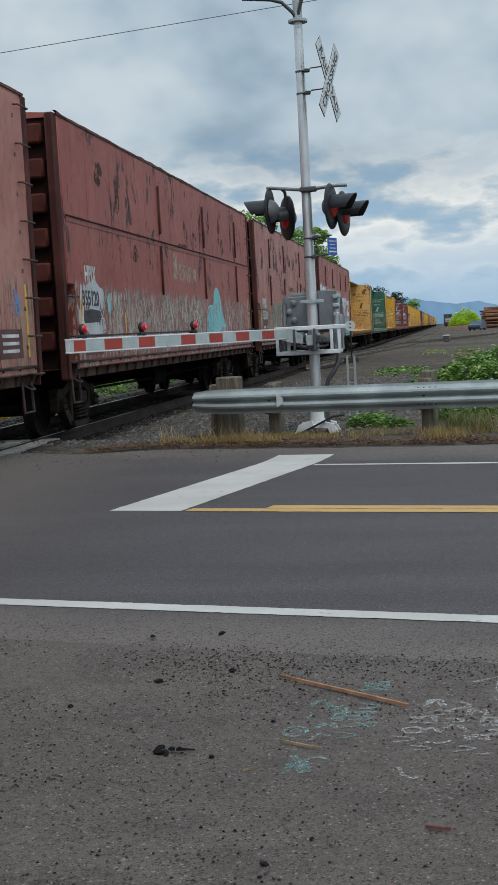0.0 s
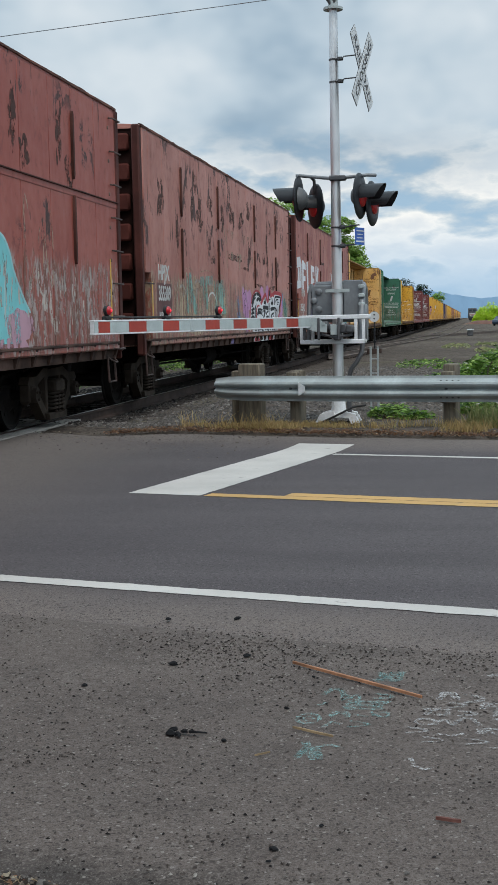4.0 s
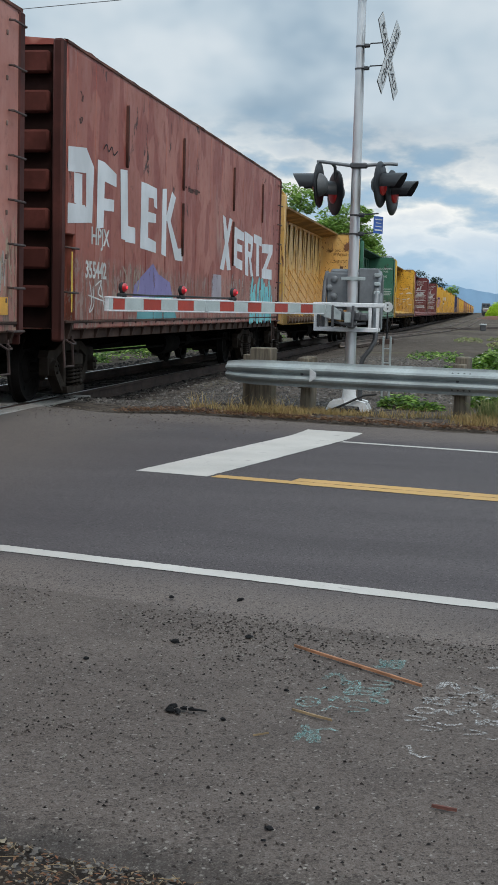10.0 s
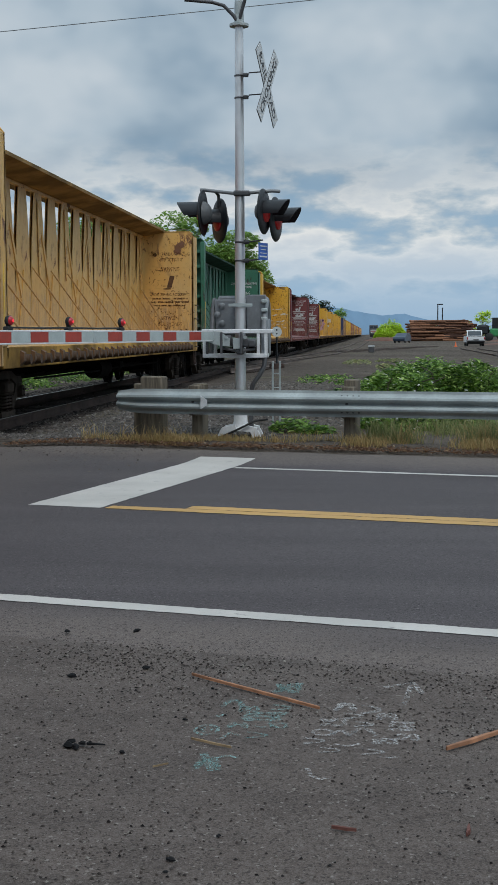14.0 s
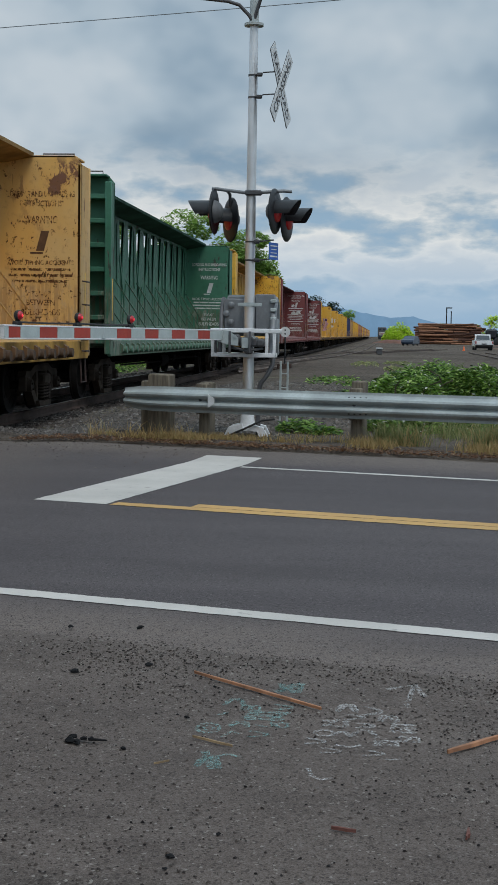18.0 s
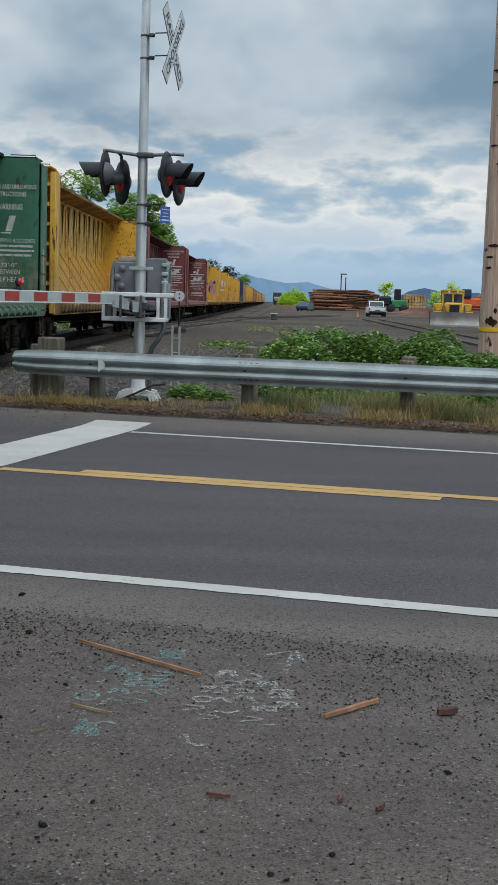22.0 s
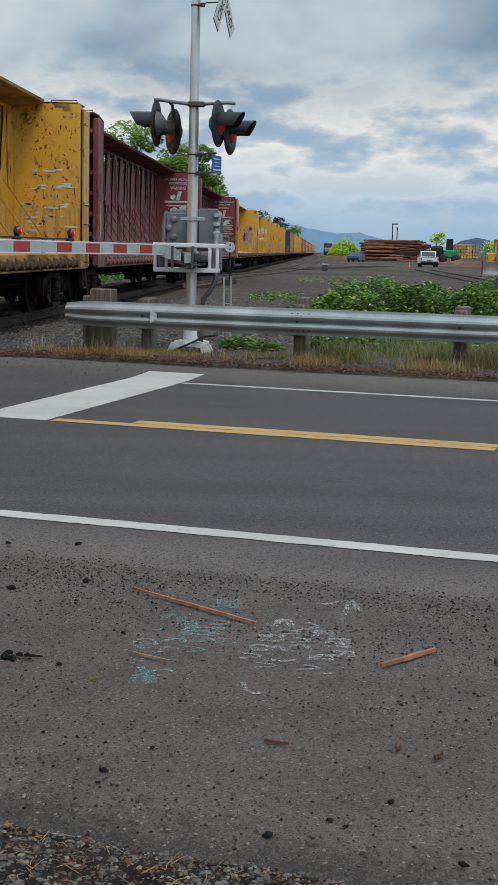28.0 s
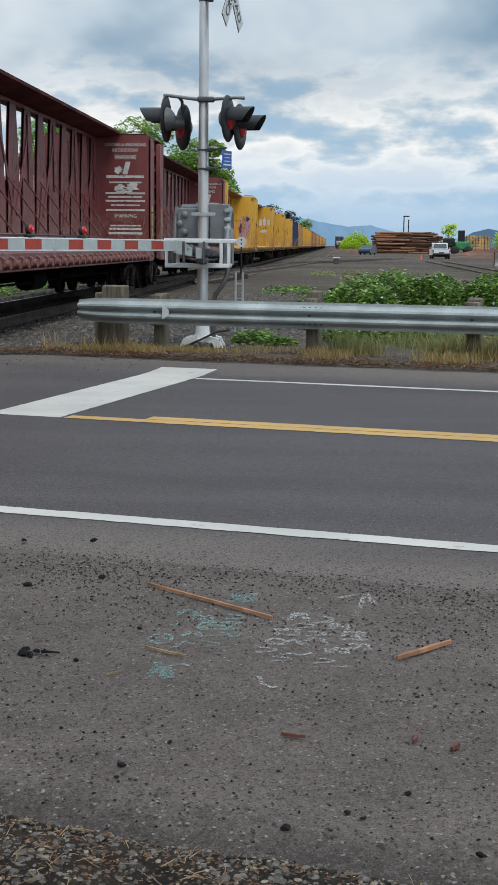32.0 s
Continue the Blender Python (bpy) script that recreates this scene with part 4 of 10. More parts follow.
    for k in range(int(length / 0.62)):
        part("sill_bracket", tab, None, car, m=pose(0, 0.45 + k * 0.62, 0))
    # ends: corner posts, bowed ribs and between them a sheet coloured dark for shade
    for y, d in ((0.20, -1), (length - 0.05, 1)):
        for s in (-1, 1):
            deep = 0.17 if d < 0 else 0.07
            part("corner_post", Geo().rbox(s * h - (0.13 if s > 0 else 0), min(y, y + deep * d), 0.84, s * h + (0.13 if s < 0 else 0), max(y, y + deep * d), top, 0.025), M["corner"], car)
        for k in range(7):
            z = 1.25 + k * 0.47
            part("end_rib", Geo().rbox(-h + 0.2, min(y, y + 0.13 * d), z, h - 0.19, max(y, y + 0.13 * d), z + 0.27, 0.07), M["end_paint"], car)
        part("end_panel", Geo().rbox(-h + 0.14, min(y, y + 0.012 * d), 1.0, h - 0.14, max(y, y + 0.012 * d), top - 0.03, 0.002), M["end_shade"], car, "end sheet coloured with the shade between the ribs")
        add_coupler(car, y, d)
    # this sheet's dark colour replaces the shade inside the recess
    part("step_back", Geo().rbox(h - 0.302, 0.215, 1.0, h - 0.292, 0.555, 2.15, 0.002), M["end_shade"], car, "back of the step recess, coloured as in shade")
    part("end_stile", Geo().rbox(h - 0.08, length - 0.13, 0.95, h + 0.025, length + 0.045, top - 0.02, 0.02), M["corner"], car, "dark red end ladder stile")
    ladder(car, (h - 0.02, length - 0.42, 1.0, 4.35), 0.36, 0.47, 1, M["iron"])
    for k in range(7):
        part("ladder_bracket", Geo().rbox(h, length - 0.50, 1.30 + 0.47 * k, h + 0.02, length - 0.46, 1.35 + 0.47 * k, 0.006), M["bracket"], car)
    ladder(car, (h - 0.03, 0.22, 1.45, 2.1), 0.33, 0.55, 1, M["iron"])
    for y in (0.3, length - 0.62):
        part("sill_step", Geo().tube([(h - 0.05, y, 0.9), (h - 0.03, y, 0.52), (h - 0.03, y + 0.36, 0.52), (h - 0.05, y + 0.36, 0.9)], 0.018, 6), M["iron"], car)
        part("tie_down", Geo().tube([(h - 0.06, y + 0.1, 0.86), (h + 0.02, y + 0.16, 0.80), (h + 0.02, y + 0.3, 0.80), (h - 0.06, y + 0.36, 0.86)], 0.013, 6), M["iron"], car)
    underframe(car, length)
    for y in (1.95, length - 1.9):
        add_truck(car, y, near)
    return car


M["sill"] = plain("grimy_side_sill", (0.085, 0.050, 0.039), 0.85, 0, 0.65, 4, 0.3, 0.15)
# dark all over: the shadow side of the posts is painted into the brown
M["side_post"] = plain("shade_brown_post", (0.085, 0.036, 0.029), 0.8, 0, 0.55, 4, 0.2, 0.15)
M["bracket"] = plain("pale_worn_bracket", (0.20, 0.135, 0.115), 0.7, 0, 0.5, 9, 0.2, 0.2)
# end sheets and rusty ribs hold the shade between cars in their colour
M["end_shade"] = plain("shaded_end_sheet", (0.026, 0.012, 0.010), 0.9, 0, 0.4, 3, 0.2, 0.08)
M["end_paint"] = plain("rust_shade_end_paint", (0.095, 0.029, 0.023), 0.85, 0, 0.45, 3, 0.2, 0.1)
M["corner"] = plain("red_corner_paint", (0.080, 0.024, 0.019), 0.75, 0, 0.45, 3, 0.2, 0.2)
M["eave"] = plain("rusty_eave_strip", (0.16, 0.068, 0.050), 0.75, 0, 0.6, 4, 0.2, 0.2)
M["rusty_yellow"] = plain("rusty_yellow_sill", (0.40, 0.225, 0.055), 0.8, 0, 0.75, 3, 0.3, 0.15)
M["winch"] = plain("rusty_winch_steel", (0.165, 0.080, 0.032), 0.75, 0, 0.8, 5, 0.3)
M["iron"] = plain("dark_grab_iron", (0.06, 0.035, 0.03), 0.6, 0.2, 0.4, 8, 0.1)


M["chord_yellow"] = plain("brown_ochre_chord", (0.27, 0.165, 0.065), 0.8, 0, 0.5, 3, 0.2, 0.12)
M["chord_green"] = plain("deep_green_chord", (0.022, 0.062, 0.042), 0.8, 0, 0.5, 3, 0.2, 0.12)
M["chord_maroon"] = plain("deep_maroon_chord", (0.085, 0.024, 0.022), 0.8, 0, 0.5, 3, 0.2, 0.12)


def centerbeam(front, length, paint, label, near=True, deck_paint=None, top=4.32, bulk=0.72, plate=0.44, lead=None):
    """An open lumber car: a deck, a bulkhead at each end and a truss along the middle under a flat top chord."""
    car = thing("centerbeam_car", label, "freight car", "cars of the freight train", pose(TX, front, RZ))
    car["front"] = front
    h, fl = 1.50, 1.22
    chord = M["chord_green"] if paint == M["green"] else M["chord_maroon"] if paint == M["maroon"] else M["chord_yellow"]
    e = h - 0.03
    deck = Geo().prism([(-e, fl - 0.065), (-0.1, fl + 0.05), (0.1, fl + 0.05), (e, fl - 0.065), (e, fl - 0.16), (-e, fl - 0.16)], 1, 0.25, length - 0.25)
    part("deck", deck, paint, car)
    for s in (-1, 1):
        sill = Geo().rbox(min(s * h, s * (h - 0.07)), 0.2, 0.86, max(s * h, s * (h - 0.07)), length - 0.2, fl - 0.05, 0.012)
        part("side_sill", sill, M["rusty_yellow"] if paint in (M["tan"], M["yellow"]) else deck_paint or paint, car)
    # winch housings hang in a row under the deck edge
    win = Geo().prism([(h - 0.01, fl - 0.1), (h + 0.06, fl - 0.14), (h + 0.06, fl - 0.26), (h - 0.01, fl - 0.34)], 1, 0, 0.13)
    win.cyl((h, 0.26, fl - 0.24), (h + 0.10, 0.26, fl - 0.24), 0.085, 0.075, 10)
    wm = win.mesh("winch", M["winch"] if paint in (M["tan"], M["yellow"]) else paint, True)
    for k in range(int((length - 2.2) / 0.62)):
        part("winch", wm, None, car, m=pose(0, 1.1 + k * 0.62, 0))
    for y0, y1, d in ((0.12, 0.12 + (lead or bulk), -1), (length - 0.12 - bulk, length - 0.12, 1)):
        yin = y1 if d < 0 else y0
        yout = y0 if d < 0 else y1
        outline = [(-h, fl - 0.2), (-h, top - 0.14), (-h + 0.12, top), (h - 0.12, top), (h, top - 0.14), (h, fl - 0.2)]
        face = Geo().prism(outline, 1, min(yin, yin + 0.06 * d), max(yin, yin + 0.06 * d))
        bh = part("bulkhead", face, paint, car, "flat steel bulkhead with worn warning lettering")
        for s in (-1, 1):
            wall = Geo().rbox(min(s * h, s * (h - 0.06)), y0, fl - 0.045, max(s * h, s * (h - 0.06)), y1, top - 0.14, 0.012)
            part("side_wall", wall, paint, bh)
        part("cap", Geo().rbox(-h + 0.1, y0, top - 0.04, h - 0.1, y1, top, 0.01), paint, bh)
        for k in range(7):
            z = 1.1 + k * 0.46
            part("end_rib", Geo().rbox(-h + 0.05, min(yin + 0.05 * d, yout - 0.04 * d), z, h - 0.05, max(yin + 0.05 * d, yout - 0.04 * d), z + 0.09, 0.01), paint, bh)
        part("end_post", Geo().rbox(h - 0.12, min(yout + 0.006 * d, yout - 0.08 * d), 0.9, h + 0.006, max(yout + 0.006 * d, yout - 0.08 * d), top - 0.135, 0.012), paint, bh)
        part("handrail", Geo().tube([(h - 0.75, (y0 + y1) / 2, top), (h - 0.75, (y0 + y1) / 2, top + 0.07), (h - 0.2, (y0 + y1) / 2, top + 0.07), (h - 0.2, (y0 + y1) / 2, top)], 0.012, 6), M["iron"], bh)
        part("reflector", Geo().rbox(h, (y0 + y1) / 2 - 0.03, 1.55, h + 0.004, (y0 + y1) / 2 + 0.03, 2.35, 0.001), M["mark_yellow"], bh, "yellow reflective strip")
        add_coupler(car, yout, d)
    y0, y1 = 0.12 + (lead or bulk), length - 0.12 - bulk
    part("top_chord", Geo().prism([(-0.67, top - 0.02), (-0.67, top + 0.045), (0.67, top + 0.045), (0.67, top - 0.02), (0.18, top - 0.12), (-0.18, top - 0.12)], 1, y0 - 0.02, y1 + 0.02), chord, car, "broad top chord in a tone of its own")
    n = 17
    gap = (y1 - y0) / n
    part("lower_chord", Geo().rbox(-0.08, y0, fl, 0.08, y1, fl + 0.30, 0.02), paint, car)
    part("upper_chord", Geo().rbox(-0.04, y0, top - 0.19, 0.04, y1, top - 0.12, 0.01), paint, car)
    # posts: flanged plates, broad below and narrow above, every second one broader
    posts = []
    for w0 in (plate, plate * 0.93):
        w1, w2 = w0 * 0.95, max(0.13, w0 * 0.45)
        post = Geo()
        for x0, x1 in ((0.022, 0.034), (-0.034, -0.022)):
            post.prism([(-w0, fl), (w0, fl), (w1, fl + 0.9), (w0 * 0.80, fl + 1.9), (w2, top - 0.12), (-w2, top - 0.12), (-w0 * 0.80, fl + 1.9), (-w1, fl + 0.9)], 0, x0, x1)
        post.box(-0.03, -0.015, fl, 0.03, 0.015, top - 0.12)
        posts.append(post.mesh("truss_post", paint, False))
    for k in range(n):
        part("truss_post", posts[k % 2], None, car, m=pose(0, y0 + gap * (k + 0.5), 0))
    half = n / 2
    braces = []
    for d in (-1, 1):
        g = Geo()
        for s in (-1, 1):
            x = s * 0.045
            g.prism([(d * 0.06, top - 0.75), (d * 0.16, top - 0.75), (d * gap * 0.96, fl + 0.75), (d * gap * 0.88, fl + 0.65)], 0, x - 0.01, x + 0.01)
        braces.append(g.mesh("brace", paint, False))
    wedge = Geo()
    for q in (-1, 1):
        wedge.prism([(-0.13, top - 0.30), (0.13, top - 0.30), (0.05, fl + 1.35), (0.0, fl + 1.28), (-0.05, fl + 1.35)], 0, q * 0.044 - 0.008, q * 0.044 + 0.008)
    wm2 = wedge.mesh("gusset", paint, False)
    foot = Geo()
    for s in (-1, 1):
        foot.prism([(-0.42, fl + 0.28), (-0.28, fl + 0.28), (0.03, fl + 1.30), (-0.06, fl + 1.36)], 0, s * 0.05 - 0.01, s * 0.05 + 0.01)
    fm = foot.mesh("foot_brace", paint, False)
    for k in range(n):
        if k % 2 == 0:
            part("brace", braces[1] if k < half else braces[0], None, car, m=pose(0, y0 + gap * (k + 0.5), 0))
        if k % 2 == 0 and plate > 0.5:
            part("gusset", wm2, None, car, m=pose(0.012, y0 + gap * (k + 0.5), 0))
        if k % 2:
            part("foot_brace", fm, None, car, m=pose(0, y0 + gap * (k + 0.5), 0))
    if near and plate > 0.39:
        strap = Geo().tube([(0.0, 0.0, 0.0), (0.62, 1.55, -1.32)], 0.018, 5).mesh("tie_cable", paint)
        for k in range(13):
            part("tie_cable", strap, None, car, m=pose(0.13, y0 + 0.7 + k * 1.5, fl + 1.42))
    ladder(car, (h - 0.02, length - 0.7, 1.0, 2.3), 0.3, 0.4, 1, M["iron"])
    part("sill_step", Geo().tube([(h - 0.05, length - 0.6, 0.9), (h - 0.03, length - 0.6, 0.45), (h - 0.03, length - 0.25, 0.45), (h - 0.05, length - 0.25, 0.9)], 0.018, 6), M["iron"], car)
    underframe(car, length)
    for y in (1.75, length - 1.75):
        add_truck(car, y, near)
    return car


CARS = []
C_POSTS = [2.95, 6.45, 11.1, 14.58]
B_POSTS = [6.4, 10.82, 15.15]
seams_c = [1.55, 2.95, 4.45, 5.35, 6.45, 7.6, 8.85, 10.0, 11.1, 12.3, 13.4, 14.58, 15.9]
seams_b = [1.5, 2.9, 4.1, 5.3, 6.4, 7.4, 8.6, 9.7, 10.82, 12.0, 13.1, 14.2, 15.15, 16.2]
car_a = boxcar(16.2 - 17.4, 17.4, M["brown"], "weathered red-brown boxcar with blue spray paint on its side", seams_c, C_POSTS)
car_b = boxcar(17.45, 17.4, M["brown_b"], "red-brown boxcar with a belt rail and faded spray paint", seams_b, B_POSTS, belt=3.06)
car_c = boxcar(36.2, 17.4, M["brown"], "rust-spotted red-brown boxcar with large black and white graffiti", seams_c, C_POSTS)
car_d = boxcar(55.0, 17.35, M["brown_d"], "red-brown boxcar with tall white graffiti letters", [1.4, 2.9, 4.1, 5.3, 6.45, 7.6, 8.8, 9.9, 11.08, 12.2, 13.4, 14.6, 15.9], [2.92, 6.5, 11.08, 14.6], bare=(2.92, 14.6))
car_e = centerbeam(73.2, 21.1, M["tan"], "faded tan-yellow centerbeam lumber car, unloaded", plate=0.61, lead=0.36)
car_f = centerbeam(95.9, 21.0, M["green"], "dark green centerbeam lumber car, unloaded", plate=0.55, lead=0.36)
car_g = centerbeam(117.8, 21.75, M["yellow"], "golden yellow centerbeam lumber car, unloaded", plate=0.63)
car_h = centerbeam(140.5, 23.5, M["maroon"], "maroon centerbeam lumber car with white warning lettering", plate=0.56)
car_i = centerbeam(165.1, 22.6, M["maroon"], "maroon centerbeam lumber car further back in the train", plate=0.50)
CARS += [car_a, car_b, car_c, car_d, car_e, car_f, car_g, car_h, car_i]
far_car = centerbeam(188.8, 22.4, M["yellow"], "golden yellow centerbeam lumber car far back in the train", near=False)
CARS.append(far_car)
front = 188.8
for tone in ("yellow", "yellow", "yellow", "navy", "ochre", "yellow", "yellow", "yellow", "brown", "ochre", "brown"):
    front += 23.6
    o = copy_thing(far_car, pose(TX, front, RZ))
    o["front"] = front
    if tone != "yellow":
        tagged(o, {"navy": "navy blue centerbeam lumber car far back in the train", "ochre": "ochre centerbeam lumber car far back in the train",
                   "brown": "brown centerbeam lumber car far back in the train"}[tone])
        for c in o.children_recursive:
            if c.data and c.data.materials and c.data.materials[0] == M["yellow"]:
                c.data = c.data.copy()
                c.data.materials[0] = M[tone]
    CARS.append(o)


def distant_car(front, paint, label):
    """A lumber car at the far end of the train, in few pieces."""
    car = thing("centerbeam_car", label, "freight car", "cars of the freight train", pose(TX, front, RZ))
    car["front"] = front
    part("deck", Geo().rbox(-1.5, 0.3, 0.9, 1.5, 22.3, 1.24, 0.03), paint, car)
    for y in (0.2, 21.7):
        part("bulkhead", Geo().rbox(-1.5, y, 0.95, 1.5, y + 0.7, 4.3, 0.06), paint, car)
    part("top_chord", Geo().rbox(-0.65, 0.8, 4.2, 0.65, 21.8, 4.34, 0.03), paint, car)
    for k in range(17):
        part("truss_post", Geo().rbox(-0.05, 1.4 + 1.2 * k, 1.2, 0.05, 1.75 + 1.2 * k, 4.25, 0.01), paint, car)
    for y in (2.0, 20.5):
        part("truck", TRUCK, None, car, m=pose(0, y, 0))
        for dy in (-0.86, 0.86):
            part("wheelset", WHEELSET, None, car, m=pose(0, y + dy, 0.46))
    return car


def locomotive():
    t = thing("locomotive", "dark locomotive with a pale nose far down the siding", "locomotive", m=pose(1.0, 470, 0.15, 0, 0, -0.7))
    part("hood", Geo().rbox(-1.0, 2.2, 1.3, 1.0, 16.0, 4.1, 0.12), M["dark_grey"], t, "dark engine hood")
    part("nose", Geo().rbox(-1.1, 0.5, 1.3, 1.1, 1.6, 2.7, 0.2), M["concrete"], t, "pale nose")
    cab = part("cab", Geo().rbox(-1.5, 1.5, 1.3, 1.5, 3.8, 4.35, 0.12), M["dark_grey"], t, "dark grey cab")
    for x in (-0.7, 0.7):
        part("cab_window", Geo().rbox(x - 0.5, 1.46, 3.2, x + 0.5, 1.5, 3.9, 0.02), M["window"], cab)
        part("head_lamp", Geo().lathe([(0.0, 0.0), (0.14, 0.0), (0.12, 0.05), (0.0, 0.06)], 12, pose(x, 0.46, 1.7, 90, 0, 0)), M["sign_white"], t)
    part("red_band", Geo().rbox(-1.0, 0.46, 1.9, 1.0, 0.5, 2.1, 0.01), M["gate_red"], t)
    part("side_panel", Geo().rbox(1.45, 1.8, 1.5, 1.54, 15.5, 3.9, 0.03), M["maroon"], t)
    part("deck", Geo().rbox(-1.5, 0.0, 1.0, 1.5, 17.0, 1.3, 0.04), M["black"], t)
    part("fuel_tank", Geo().rbox(-1.2, 6.5, 0.35, 1.2, 10.5, 1.0, 0.1), M["black"], t)
    for y in (3.0, 14.0):
        part("truck", TRUCK, None, t, m=pose(0, y, 0))
        for dy in (-0.86, 0.86):
            part("wheelset", WHEELSET, None, t, m=pose(0, y + dy, 0.46))
    part("pilot", Geo().rbox(-1.3, -0.3, 0.2, 1.3, 0.1, 1.1, 0.05), M["black"], t)
    return t


locomotive()
for tone in ("yellow", "ochre", "brown", "yellow", "yellow", "maroon", "ochre", "yellow", "brown", "ochre", "yellow", "brown", "yellow", "ochre"):
    front += 23.6
    CARS.append(distant_car(front, M[tone], {"brown": "red-brown lumber car near the far end of the train", "maroon": "maroon lumber car near the far end of the train", "ochre": "ochre lumber car near the far end of the train",
                                             "yellow": "yellow lumber car near the far end of the train"}[tone]))


# ---- crossing signal ----
def leaf_cloud(n, place, size, flat=0.0, seed=0):
    """Many small leaves, each a bent diamond of two triangles; place(rng) gives a point."""
    rng = np.random.RandomState(seed)
    g = Geo()
    for _ in range(n):
        p = place(rng)
        if p is None:
            continue
        s = size * rng.uniform(0.6, 1.4)
        a = rng.uniform(0, 2 * math.pi)
        tilt = rng.uniform(-1.1, 1.1) * (1 - flat)
        d = Vector((math.cos(a), math.sin(a), tilt * 0.7)).normalized() * s
        w = Vector((-math.sin(a), math.cos(a), rng.uniform(-0.8, 0.8) * (1 - flat))).normalized() * s * 0.42
        p = Vector(p)
        up = Vector((0, 0, s * 0.15))
        g.add([p - d, p - w + up, p + d, p + w + up], [(0, 1, 2), (0, 2, 3)])
    return g


MX, MY = -1.64, 16.6


M["housing_grey"] = plain("worn_grey_housing", (0.13, 0.135, 0.14), 0.6, 0.1, 0.3, 9, 0.05)


def head(parent, x, y, z, face, label):
    """A flasher: round background, lamp housing behind, lens and hood in front. face: the way it looks, in plan."""
    a = math.atan2(face[1], face[0])
    m = pose(x, y, z, 0, 0, math.degrees(a)) @ pose(0, 0, 0, 0, 90, 0)
    bg = part("background", Geo().lathe([(0.0, 0.0), (0.268, -0.02), (0.282, -0.022), (0.282, -0.012), (0.268, 0.0), (0.17, 0.012), (0.0, 0.012)], 36, m), M["black"], parent, label)
    part("housing", Geo().lathe([(0.145, -0.02), (0.135, -0.05), (0.11, -0.085), (0.07, -0.115), (0.04, -0.122), (0.0, -0.122)], 24, m), M["housing_grey"], bg)
    part("lens", Geo().lathe([(0.135, 0.012), (0.13, 0.03), (0.09, 0.05), (0.0, 0.06)], 24, m), M["lamp_dim"], bg, "red signal lens with a faint glow")
    hood = Geo()
    seg, n = 16, 6
    for j in range(n + 1):
        for r in (0.134, 0.142):
            for k in range(seg + 1):
                t = math.pi * (-0.58 + 1.16 * k / seg)
                reach = 0.01 + (0.305 - 0.14 * (1 - math.cos(t)) / 2 * 1.3) * j / n
                # the lens faces along the local z axis, and the local -x axis points up
                hood.v.append((-r * math.cos(t) - 0.05 * (j / n) * 0.0, r * math.sin(t), reach))
    row = seg + 1
    for j in range(n):
        for q in (0, 1):
            for k in range(seg):
                o = (j * 2 + q) * row + k
                o2 = ((j + 1) * 2 + q) * row + k
                hood.f.append((o, o + 1, o2 + 1, o2) if q else (o, o2, o2 + 1, o + 1))
    for k in range(seg):
        o = (n * 2) * row + k
        hood.f.append((o, o + row, o + row + 1, o + 1))
    part("hood", hood.moved(m), M["black"], bg, "black sheet metal hood")
    return bg


